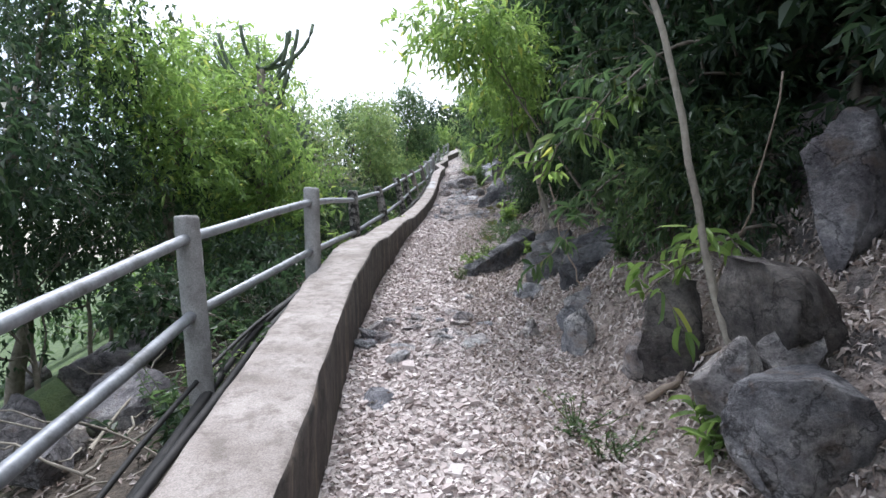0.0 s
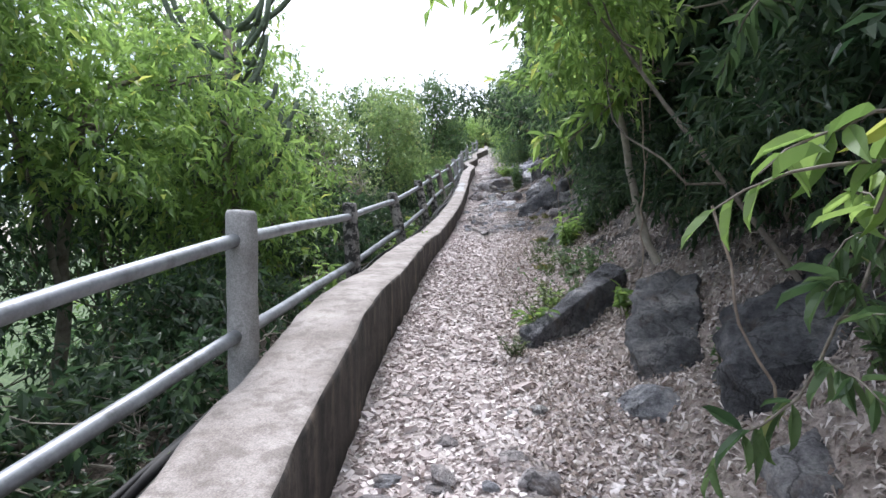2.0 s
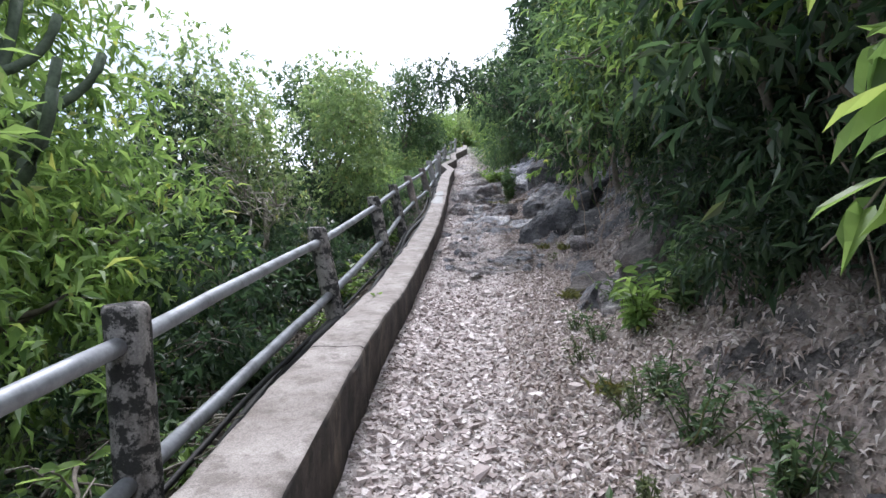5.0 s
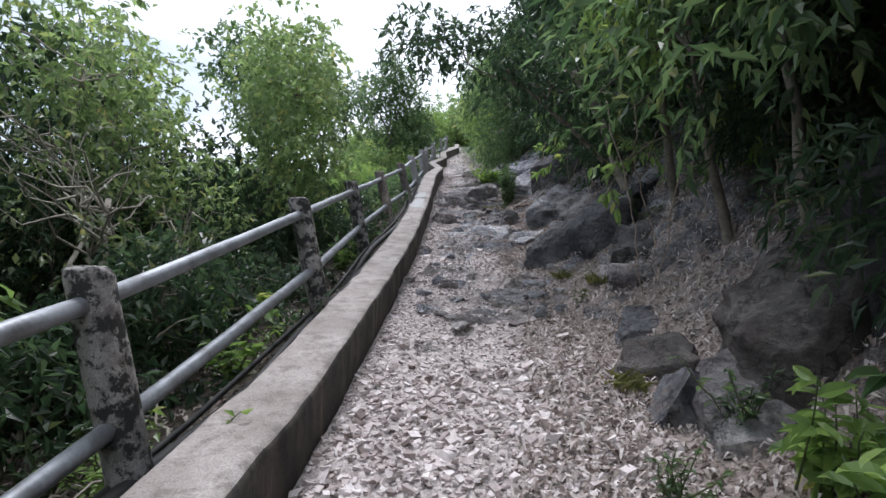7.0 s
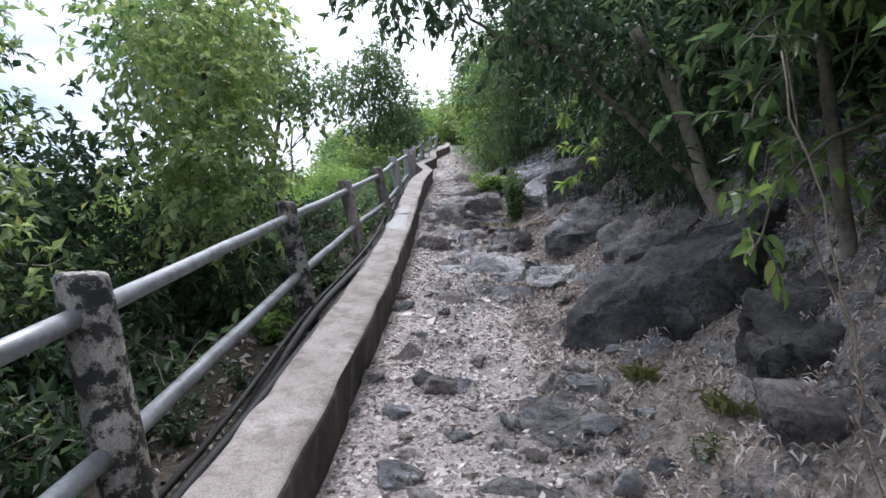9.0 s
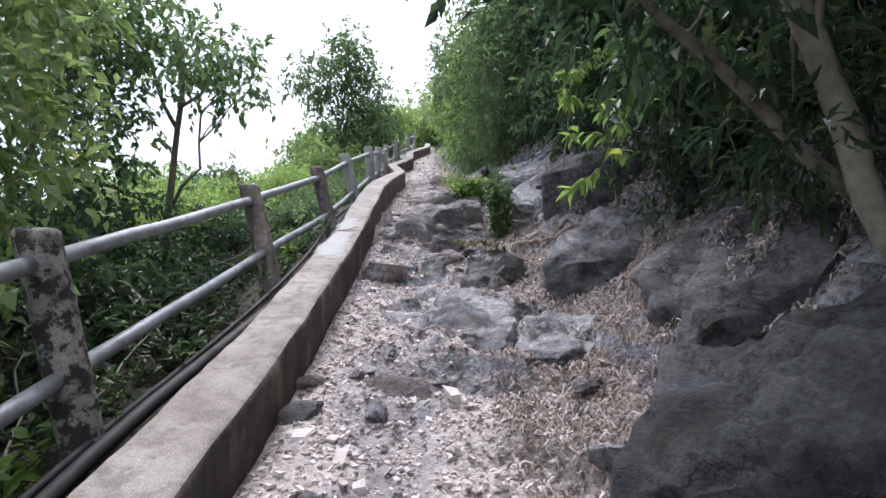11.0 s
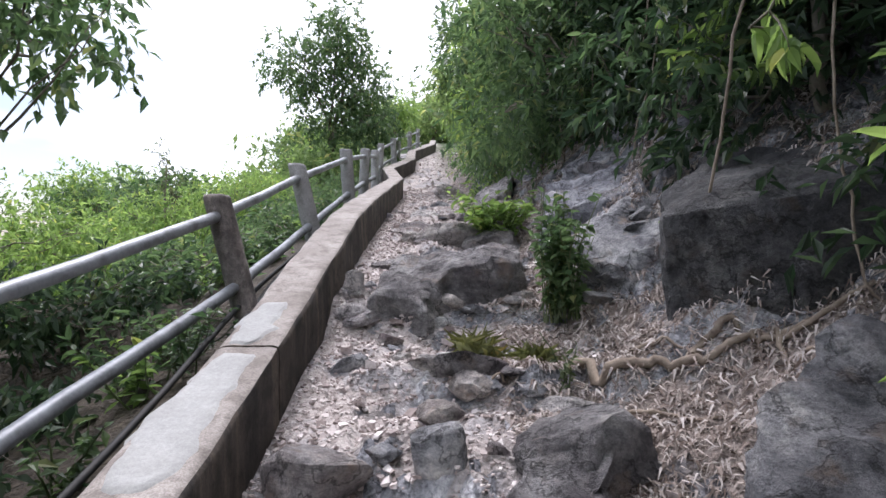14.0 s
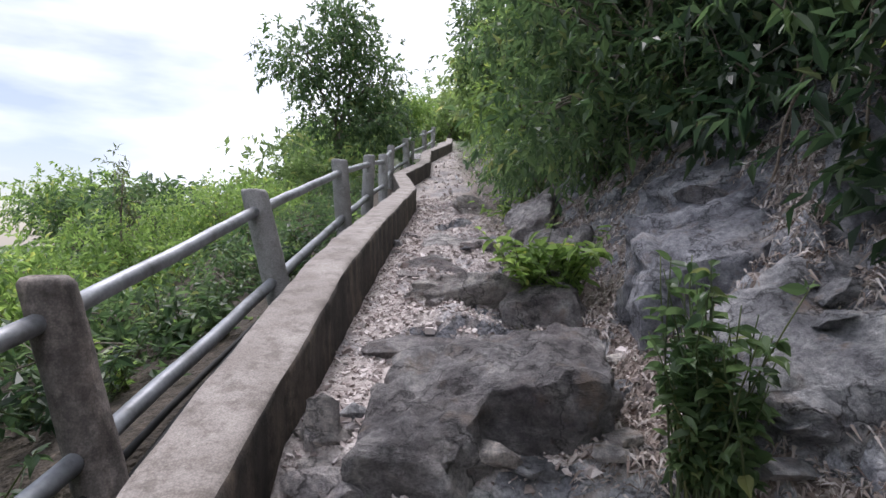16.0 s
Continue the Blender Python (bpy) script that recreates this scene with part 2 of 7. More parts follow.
    where = ramp(nodes, links, math_node(nodes, links, "MULTIPLY", sep.outputs["Y"], 0.05), [(0.5, (0, 0, 0)), (0.68, (1, 1, 1))])
    bare = math_node(nodes, links, "MULTIPLY", ramp(nodes, links, patch.outputs["Fac"], [(0.5, (0, 0, 0)), (0.56, (1, 1, 1))]), where)
    col = mix(nodes, links, math_node(nodes, links, "MAXIMUM", steep, math_node(nodes, links, "MULTIPLY", math_node(nodes, links, "MULTIPLY", bare, 0.55), math_node(nodes, links, "SUBTRACT", 1.0, mask))), col, mix(nodes, links, 1.0, rock, mix(nodes, links, where, (0.42, 0.37, 0.33), (0.85, 0.85, 0.87)), "MULTIPLY"))
    far = ramp(nodes, links, math_node(nodes, links, "MULTIPLY", sep.outputs["Y"], 0.01), [(0.27, (0, 0, 0)), (0.4, (1, 1, 1))])
    green = ramp(nodes, links, patch.outputs["Fac"], [(0.3, (0.02, 0.04, 0.012)), (0.5, (0.05, 0.085, 0.025)), (0.7, (0.11, 0.15, 0.05))])
    wild = math_node(nodes, links, "MAXIMUM", ramp(nodes, links, math_node(nodes, links, "MULTIPLY", sep.outputs["X"], 0.05), [(0.2, (0, 0, 0)), (0.26, (1, 1, 1))]), ramp(nodes, links, math_node(nodes, links, "MULTIPLY", sep.outputs["X"], -0.05), [(0.11, (0, 0, 0)), (0.16, (1, 1, 1))]))
    col = mix(nodes, links, math_node(nodes, links, "MAXIMUM", wild, math_node(nodes, links, "MULTIPLY", far, mask)), col, green)
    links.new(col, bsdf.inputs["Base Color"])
    bsdf.inputs["Roughness"].default_value = 0.9
    h = math_node(nodes, links, "ADD", math_node(nodes, links, "MULTIPLY", grit.outputs["Distance"], -0.7), math_node(nodes, links, "MULTIPLY", n2.outputs["Fac"], 0.8))
    h = math_node(nodes, links, "ADD", h, math_node(nodes, links, "MULTIPLY", grit2.outputs["Distance"], -0.35))
    bump(nodes, links, h, bsdf, 0.9, 0.02)
    return m


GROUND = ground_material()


def concrete_material(name, a, b, stain, blotch=1.0, moss=0.0, streak=0.0, grain=0.5):
    m, nodes, links, bsdf = material(name)
    pos = world_position(nodes)
    n1 = tex(nodes, links, "ShaderNodeTexNoise", 2.6, 6, pos, 0.6)
    n2 = tex(nodes, links, "ShaderNodeTexNoise", 55, 6, pos, 0.75)
    n3 = tex(nodes, links, "ShaderNodeTexNoise", 9, 7, pos, 0.7)
    col = ramp(nodes, links, n1.outputs["Fac"], [(0.3, a), (0.68, b)])
    col = mix(nodes, links, 0.55, col, ramp(nodes, links, n2.outputs["Fac"], [(0.3, (0.6, 0.6, 0.6)), (0.7, (1.2, 1.2, 1.2))]), "MULTIPLY")
    col = mix(nodes, links, math_node(nodes, links, "MULTIPLY", ramp(nodes, links, n3.outputs["Fac"], [(0.48, (0, 0, 0)), (0.6, (1, 1, 1))]), blotch), col, stain)
    if moss:
        n4 = tex(nodes, links, "ShaderNodeTexNoise", 14, 8, pos, 0.7)
        col = mix(nodes, links, math_node(nodes, links, "MULTIPLY", ramp(nodes, links, n4.outputs["Fac"], [(0.47, (0, 0, 0)), (0.53, (1, 1, 1))]), moss), col, (0.03, 0.03, 0.028))
    if streak:
        flat = nodes.new("ShaderNodeMapping")
        flat.inputs["Scale"].default_value = (1, 1, 0.12)
        links.new(pos, flat.inputs["Vector"])
        n5 = tex(nodes, links, "ShaderNodeTexNoise", 7, 6, flat.outputs["Vector"], 0.65)
        col = mix(nodes, links, streak, col, ramp(nodes, links, n5.outputs["Fac"], [(0.36, (0.3, 0.3, 0.3)), (0.52, (0.9, 0.88, 0.85)), (0.66, (2.1, 1.95, 1.75))]), "MULTIPLY")
    sand = tex(nodes, links, "ShaderNodeTexVoronoi", 150, 0, pos)
    col = mix(nodes, links, grain, col, ramp(nodes, links, sand.outputs["Distance"], [(0.1, (1.25, 1.24, 1.22)), (0.5, (0.85, 0.85, 0.85)), (0.8, (0.5, 0.5, 0.5))]), "MULTIPLY")
    links.new(col, bsdf.inputs["Base Color"])
    bsdf.inputs["Roughness"].default_value = 0.82
    h = math_node(nodes, links, "ADD", math_node(nodes, links, "MULTIPLY", n2.outputs["Fac"], 0.4), n3.outputs["Fac"])
    bump(nodes, links, h, bsdf, 0.75, 0.009)
    return m


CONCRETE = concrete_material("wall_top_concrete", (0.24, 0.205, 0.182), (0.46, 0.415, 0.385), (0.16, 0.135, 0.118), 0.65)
# wall sides: brown stain streaks, plus the sides' shade put into the darker base
CONCRETE_SHADED_SIDE = concrete_material("wall_shaded_side_concrete", (0.05, 0.042, 0.036), (0.12, 0.1, 0.086), (0.026, 0.023, 0.02), 0.8, streak=0.8)
CONCRETE_PATCH = concrete_material("smooth_mortar", (0.37, 0.37, 0.365), (0.45, 0.45, 0.44), (0.33, 0.32, 0.31), 0.3, grain=0.15)
POST_PLAIN = concrete_material("plain_post_concrete", (0.27, 0.265, 0.26), (0.42, 0.415, 0.41), (0.2, 0.19, 0.185), 0.6)
POST_BROWN = concrete_material("split_post_concrete", (0.24, 0.205, 0.19), (0.42, 0.375, 0.355), (0.13, 0.105, 0.095), 0.6, 0.35, 0.7)
POST_MAT = concrete_material("post_concrete", (0.30, 0.28, 0.265), (0.46, 0.44, 0.43), (0.15, 0.13, 0.12), 0.8, 1.0, 0.6)


def pipe_material():
    m, nodes, links, bsdf = material("galvanised_pipe")
    pos = world_position(nodes)
    n1 = tex(nodes, links, "ShaderNodeTexNoise", 7, 6, pos, 0.65)
    n2 = tex(nodes, links, "ShaderNodeTexNoise", 60, 4, pos)
    col = ramp(nodes, links, n1.outputs["Fac"], [(0.28, (0.15, 0.15, 0.15)), (0.5, (0.31, 0.325, 0.35)), (0.75, (0.42, 0.44, 0.47))])
    links.new(mix(nodes, links, 0.3, col, ramp(nodes, links, n2.outputs["Fac"], [(0.3, (0.5, 0.5, 0.5)), (0.7, (1.2, 1.2, 1.2))]), "MULTIPLY"), bsdf.inputs["Base Color"])
    bsdf.inputs["Metallic"].default_value, bsdf.inputs["Roughness"].default_value = 0.35, 0.48
    bump(nodes, links, n2.outputs["Fac"], bsdf, 0.15, 0.002)
    return m


PIPE = pipe_material()


def rubber_material():
    m, nodes, links, bsdf = material("black_hose")
    n = tex(nodes, links, "ShaderNodeTexNoise", 12, 4, world_position(nodes))
    links.new(ramp(nodes, links, n.outputs["Fac"], [(0.35, (0.01, 0.01, 0.011)), (0.7, (0.03, 0.029, 0.027))]), bsdf.inputs["Base Color"])
    bsdf.inputs["Roughness"].default_value = 0.7
    return m


HOSE = rubber_material()


# ---------------------------------------------------------------- plan of the place
GROUND_Y = (-8, -1, 4.3, 5.1, 6.95, 8.05, 8.9, 11.9, 12.3, 13.14, 14.7, 16.9, 17.5, 17.95, 18.25, 18.6, 19.4, 20.5, 25, 32, 45, 70)
GROUND_Z = (-0.9, -0.1, 0.76, 0.91, 1.14, 1.34, 1.5, 1.91, 1.97, 2.13, 2.40, 2.86, 3.02, 3.09, 3.3, 3.36, 3.52, 3.72, 4.4, 5.9, 8.6, 13.0)
WALL_Y = (-8, 1.2, 3.8, 6, 8, 10, 12, 14, 16, 18, 20, 22, 25, 27, 29.5, 33, 38, 70)
WALL_X = (-0.2, -0.56, -0.72, -0.72, -0.64, -0.49, -0.36, -0.22, -0.11, 0.0, 0.1, 0.19, 0.33, 0.1, 0.55, 0.6, 1.4, 3.0)
TOP_H = ((-8, 0.48), (5.5, 0.48), (8, 0.36), (10, 0.27), (14, 0.27), (17, 0.31), (20, 0.34), (25, 0.34), (70, 0.34))
BANK_Y = (-8, 2, 4, 5.1, 6.3, 8, 9.5, 10.3, 11.7, 12.05, 12.5, 13.4, 14.8, 15.4, 16.1, 16.7, 17.2, 18.2, 20, 30, 70)
BANK_EDGE = (1.4, 1.4, 1.5, 1.6, 1.4, 1.3, 1.5, 1.75, 1.7, 1.4, 1.38, 1.25, 1.4, 1.65, 1.75, 1.5, 1.35, 1.25, 1.2, 1.1, 1.2)
WIDE = ((-8, 0.37), (6.5, 0.37), (9, 0.28), (14, 0.27), (17, 0.24), (70, 0.24))


def path_z(y):
    return np.interp(y, GROUND_Y, GROUND_Z)


def line_z(y):
    """The even fall of the wall beside the stepped path."""
    keep = [k for k, v in enumerate(GROUND_Y) if v not in (17.5, 17.95, 18.25, 18.6)]
    return np.interp(y, [GROUND_Y[k] for k in keep], [GROUND_Z[k] for k in keep])


def wall_x(y):
    return np.interp(y, WALL_Y, WALL_X)


def wall_h(y):
    return np.interp(y, [a for a, b in TOP_H], [b for a, b in TOP_H])


def wall_w(y):
    return np.interp(y, [a for a, b in WIDE], [b for a, b in WIDE])


def smooth(e0, e1, v):
    q = np.clip((v - e0) / (e1 - e0), 0, 1)
    return q * q * (3 - 2 * q)


def lattice(ix, iy, seed):
    h = (ix.astype(np.int64) * 374761393 + iy.astype(np.int64) * 668265263 + seed * 982451653) & 0x7FFFFFFF
    h = ((h ^ (h >> 13)) * 1274126177) & 0x7FFFFFFF
    return ((h ^ (h >> 16)) & 0xFFFF) / 65535.0


def value_noise(x, y, seed=0):
    x, y = np.asarray(x, float), np.asarray(y, float)
    ix, iy = np.floor(x), np.floor(y)
    fx, fy = x - ix, y - iy
    fx, fy = fx * fx * (3 - 2 * fx), fy * fy * (3 - 2 * fy)
    a, b = lattice(ix, iy, seed), lattice(ix + 1, iy, seed)
    c, d = lattice(ix, iy + 1, seed), lattice(ix + 1, iy + 1, seed)
    return (a * (1 - fx) + b * fx) * (1 - fy) + (c * (1 - fx) + d * fx) * fy - 0.5


def fbm(x, y, seed=0, octaves=4):
    total, amp = 0.0, 1.0
    for k in range(octaves):
        total = total + amp * value_noise(x * 2 ** k, y * 2 ** k, seed + k)
        amp *= 0.5
    return total


def height(x, y):
    """The hillside: path beside the wall, bank on the uphill side, falling slope on the other."""
    x, y = np.asarray(x, float), np.asarray(y, float)
    z = path_z(y)
    s = x - wall_x(y)
    # worn rock ledges on the steeper stretch
    rocky = smooth(10.5, 14, y) * (1 - smooth(40, 50, y))
    warped = z + 0.16 * fbm(x * 0.9, y * 0.9, 5, 3) + 0.05 * x
    tread = 0.17
    q = warped / tread
    frac = q - np.floor(q)
    stepped = (np.floor(q) + smooth(0.55, 0.95, frac)) * tread + z - warped
    inside = smooth(0.12, 0.45, s)
    z = z + (stepped - z + 0.02) * rocky * inside * 0.75
    z = z + 0.05 * fbm(x * 2.2, y * 2.2, 11, 4) * (0.5 + rocky) * smooth(0.0, 0.3, s)
    z = z + 0.015 * fbm(x * 9, y * 9, 21, 3)
    # bank that climbs on the uphill side
    edge = np.interp(y, BANK_Y, BANK_EDGE) + 0.1 * fbm(x * 0, y * 0.8, 31, 2)
    up = np.clip(s - edge, 0, None)
    bank = np.where(up < 0.7, 0.42 * up + 0.45 * up ** 2, 0.5145 + 1.05 * (up - 0.7))
    bank = np.where(up > 5, 5.03 + 0.62 * (up - 5), bank)
    z = z + bank * (1 + 0.3 * fbm(x * 0.8, y * 0.8, 41, 3)) + np.clip(up, 0, 1) * 0.2 * fbm(x * 2.1, y * 2.1, 51, 4)
    # broken plates of bedrock on the path and in the bank
    wx, wy = x + 0.35 * fbm(x * 1.7, y * 1.7, 101, 3), y + 0.35 * fbm(x * 1.7, y * 1.7, 111, 3)
    plate = lattice(np.floor(wx * 2.3 + 0.5 * wy), np.floor(wy * 2.9), 7) - 0.5
    small = lattice(np.floor(wx * 5.3), np.floor(wy * 6.1 + wx * 1.4), 9) - 0.5
    amount = smooth(0.15, 0.5, s) * (0.02 + 0.09 * rocky) * smooth(3, 5, y) + np.clip(up, 0, 1) * (0.06 + 0.06 * rocky)
    z = z + amount * (plate + 0.45 * small)
    # slope that falls away behind the wall
    down = np.clip(-s - 0.55, 0, None)
    fall = np.where(down < 2, 0.25 * down, 0.5 + 0.5 * (down - 2))
    fall = np.where(down > 60, 29.5 + 0.05 * (down - 60), fall)
    z = z - fall + np.clip(down, 0, 1) * 0.25 * fbm(x * 0.9, y * 0.9, 61, 3)
    return z


def mesh_object(name, verts, faces, mat, parent=None, smooth_shade=True):
    me = bpy.data.meshes.new(name)
    verts = np.asarray(verts, np.float32)
    faces = np.asarray(faces, np.int32)
    k = faces.shape[1]
    me.vertices.add(len(verts))
    me.vertices.foreach_set("co", verts.ravel())
    me.loops.add(faces.size)
    me.loops.foreach_set("vertex_index", faces.ravel())
    me.polygons.add(len(faces))
    me.polygons.foreach_set("loop_start", np.arange(0, faces.size, k, dtype=np.int32))
    me.polygons.foreach_set("loop_total", np.full(len(faces), k, np.int32))
    me.polygons.foreach_set("use_smooth", np.full(len(faces), smooth_shade, bool))
    me.update(calc_edges=True)
    me.validate()
    for one in (mat if isinstance(mat, (list, tuple)) else [mat]):
        me.materials.append(one)
    ob = new(name, me)
    if parent:
        ob.parent = parent
    return ob


def empty(name, loc=(0, 0, 0)):
    ob = new(name)
    ob.location = loc
    ob.empty_display_size = 0.1
    return ob


def grid_faces(rows, cols):
    i = np.arange(rows * cols).reshape(rows, cols)
    return np.stack([i[:-1, :-1], i[:-1, 1:], i[1:, 1:], i[1:, :-1]], -1).reshape(-1, 4)


def ground_sheet():
    xs = np.concatenate([-np.geomspace(2500, 6.2, 22), np.arange(-6, -1.4, 0.2), np.arange(-1.4, 3.3, 0.047), np.arange(3.3, 9, 0.25), np.geomspace(9, 2500, 22)])
    ys = np.concatenate([-np.geomspace(2500, 8.5, 16), np.arange(-8, 0.5, 0.3), np.arange(0.5, 24, 0.05), np.arange(24, 45, 0.3), np.geomspace(45.3, 2500, 22)])
    gx, gy = np.meshgrid(xs, ys)
    gz = np.clip(height(gx, gy), -45, 60)
    far = np.hypot(gx, gy - 10)
    gz = np.where(far > 150, np.minimum(gz, 60 - 105 * smooth(150, 900, far)), gz)
    return mesh_object("ground", np.stack([gx, gy, gz], -1).reshape(-1, 3), grid_faces(len(ys), len(xs)), GROUND)


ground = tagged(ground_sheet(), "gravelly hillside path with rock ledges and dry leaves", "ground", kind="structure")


# ---------------------------------------------------------------- low wall
def wall_section(name, y0, y1, mat_top):
    """A stretch of the low concrete wall: worn top, rough sides, closed ends."""
    n = max(2, int((y1 - y0) / 0.07))
    ys = np.linspace(y0, y1, n)
    rows = []
    for y in ys:
        x_in, w, top = wall_x(y), wall_w(y), line_z(y) + wall_h(y)
        low = min(path_z(y), float(height(x_in - w - 0.1, y))) - 0.35
        prof = []
        for k in range(5):
            prof.append((x_in + 0.012, low + (top - 0.03 - low) * k / 4))
        prof.append((x_in + 0.004, top - 0.008))
        for k in range(7):
            prof.append((x_in - 0.02 - (w - 0.04) * k / 6, top))
        prof.append((x_in - w - 0.004, top - 0.008))
        for k in range(5):
            prof.append((x_in - w - 0.012, top - 0.03 - (top - 0.03 - low) * k / 4))
        rows.append([(px, y, pz) for px, pz in prof])
    v = np.array(rows)
    c = v.shape[1]
    jig = fbm(v[..., 1] * 3.1 + v[..., 2], v[..., 0] * 9 + v[..., 2] * 4, 71, 4)
    v[..., 0] += 0.02 * jig * np.where((np.arange(c) < 5) | (np.arange(c) > 12), 1, 0.5)
    v[..., 2] += 0.012 * fbm(v[..., 1] * 5, v[..., 0] * 8, 81, 4) + 0.012 * fbm(v[..., 1] * 0.7, v[..., 1] * 0, 83, 2)
    chip = np.clip(fbm(v[..., 1] * 6, v[..., 1] * 0 + 3, 91, 3) - 0.25, 0, 1)
    v[:, 5, 2] -= 0.05 * chip[:, 5]
    v[:, 5, 0] -= 0.03 * chip[:, 5]
    ob = mesh_object(name, v.reshape(-1, 3), grid_faces(n, c), [mat_top, CONCRETE_SHADED_SIDE])
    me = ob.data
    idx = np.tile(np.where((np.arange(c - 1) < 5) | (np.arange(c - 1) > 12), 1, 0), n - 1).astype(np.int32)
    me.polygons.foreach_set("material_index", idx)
    bm = bmesh.new()
    bm.from_mesh(me)
    bm.verts.ensure_lookup_table()
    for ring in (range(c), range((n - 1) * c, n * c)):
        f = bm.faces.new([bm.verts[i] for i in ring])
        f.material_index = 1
    bmesh.ops.recalc_face_normals(bm, faces=bm.faces)
    for e in bm.edges:
        if len(e.link_faces) == 2 and e.calc_face_angle(0) > 0.9:
            e.smooth = False
    bm.to_mesh(me)
    bm.free()
    return tagged(ob, "low weathered concrete wall along the path edge", "wall", kind="structure")


wall_section("wall_1", -7.5, 8.35, CONCRETE)
wall_section("wall_2", 8.36, 17.085, CONCRETE)
wall_section("wall_3", 17.1, 24.9, CONCRETE)
wall_section("wall_4", 24.91, 42.0, CONCRETE)


def mortar_patch(y0, y1, s0, s1, seed):
    """A thin ragged skin of newer mortar lying on the wall's top."""
    n, c = 30, 7
    q = np.linspace(0, 1, n)[:, None]
    r = np.linspace(0, 1, c)[None]
    y = y0 + (y1 - y0) * q + 0.05 * fbm(r * 4 + q * 0, q * 0 + seed, seed, 3) * np.where(q < 0.5, 1 - q, 1 - q * 0.8)
    lo = s0 + 0.05 * fbm(q * 7, q * 0 + 5, seed + 3, 3)
    hi = s1 + 0.06 * fbm(q * 6, q * 0 + 9, seed + 6, 3)
    taper = np.minimum(1, np.minimum(q, 1 - q) * 9) ** 0.5
    mid = (lo + hi) / 2
    x = wall_x(y) + mid + (lo + (hi - lo) * r - mid) * (0.45 + 0.55 * taper)
    z = line_z(y) + wall_h(y) + 0.012 * fbm(y * 5, x * 8, 81, 4) + 0.012 * fbm(y * 0.7, y * 0, 83, 2) + 0.008
    rim = (q == 0) | (q == 1) | (r == 0) | (r == 1)
    z = np.where(rim, z - 0.03, z)
    ob = mesh_object("mortar_patch", np.stack([x, y, z], -1).reshape(-1, 3), grid_faces(n, c), CONCRETE_PATCH)
    return tagged(ob, "smooth grey mortar patch smeared on the low wall", "patch")


mortar_patch(16.2, 17.05, -0.27, -0.03, 3)
mortar_patch(17.11, 17.56, -0.25, -0.05, 14)


# ---------------------------------------------------------------- tubes, railing, hoses
def tube(points, radii, sides=8, closed=True):
    """Vertices and quads of a round bar through the points."""
    p = np.asarray(points, float)
    r = np.broadcast_to(np.asarray(radii, float), (len(p),))
    t = np.gradient(p, axis=0)
    t /= np.linalg.norm(t, axis=1)[:, None] + 1e-9
    ref = np.where(np.abs(t[:, 2:3]) > 0.9, np.array([[1.0, 0, 0]]), np.array([[0, 0, 1.0]]))
    a = np.cross(t, ref)
    a /= np.linalg.norm(a, axis=1)[:, None] + 1e-9
    b = np.cross(t, a)
    ang = np.linspace(0, 2 * np.pi, sides, endpoint=False)
    ring = np.cos(ang)[None, :, None] * a[:, None] + np.sin(ang)[None, :, None] * b[:, None]
    v = (p[:, None] + ring * r[:, None, None]).reshape(-1, 3)
    i = np.arange(len(p) * sides).reshape(len(p), sides)
    j = np.roll(i, -1, 1)
    f = np.stack([i[:-1], j[:-1], j[1:], i[1:]], -1).reshape(-1, 4)
    if closed:
        caps = []
        for base, row in ((len(v), i[0]), (len(v) + 1, i[-1])):
            for k in range(0, sides, 2):
                caps.append((base, row[k], row[(k + 1) % sides], row[(k + 2) % sides]))
        v = np.concatenate([v, p[:1], p[-1:]])
        f = np.concatenate([f, np.array(caps)])
    return v, f


def joined(pieces):
    vs, fs, n = [], [], 0
    for v, f in pieces:
        vs.append(v)
        fs.append(np.asarray(f) + n)
        n += len(v)
    return np.concatenate(vs), np.concatenate(fs)


def wobble(a, b, n, amount, rng, sag=0.0):
    a, b = np.asarray(a, float), np.asarray(b, float)
    q = np.linspace(0, 1, n)[:, None]
    p = a + (b - a) * q
    d = rng.normal(size=(n, 3)).cumsum(0)
    d -= d[0] + (d[-1] - d[0]) * q
    p = p + d * amount / max(1, n ** 0.5)
    p[:, 2] -= sag * 4 * (q * (1 - q))[:, 0]
    return p


POSTS = [  # x, y, top, lean along x, lean along y
    (-1.32, 0.45, 1.25, -0.03, 0.0), (-1.49, 2.62, 1.62, -0.06, 0.0), (-1.175, 4.45, 1.945, 0.0, 0.0), (-1.19, 7.01, 2.145, -0.05, 0.0), (-1.11, 9.46, 2.435, -0.2, 0.0),
    (-0.93, 11.58, 2.815, -0.2, 0.0), (-0.9, 13.9, 3.17, -0.2, 0.0), (-0.8, 16.17, 3.55, -0.23, 0.0), (-0.585, 17.955, 3.915, -0.24, 0.0),
    (-0.455, 19.5, 4.285, -0.23, 0.0), (-0.26, 21.33, 4.69, -0.06, 0.0), (-0.2, 23.3, 5.0, 0.05, 0.0), (-0.2, 25.4, 5.3, 0.0, 0.04), (-0.2, 27.4, 5.75, 0.05, 0.0),
    (0.0, 29.3, 6.2, -0.05, 0.0), (0.1, 31.4, 6.7, 0.05, 0.0), (0.4, 33.8, 7.2, 0.0, 0.0), (0.7, 36.2, 7.75, 0.03, 0.0)]
railing = tagged(empty("railing", (-1.2, 4.0, 0.7)), "pipe railing on weathered concrete posts beside the wall", "railing")
ROOT_INV = Matrix.Translation((1.2, -4.0, -0.7))


def under(ob, thing, inverse):
    ob.parent = thing
    ob.matrix_parent_inverse = inverse
    return ob


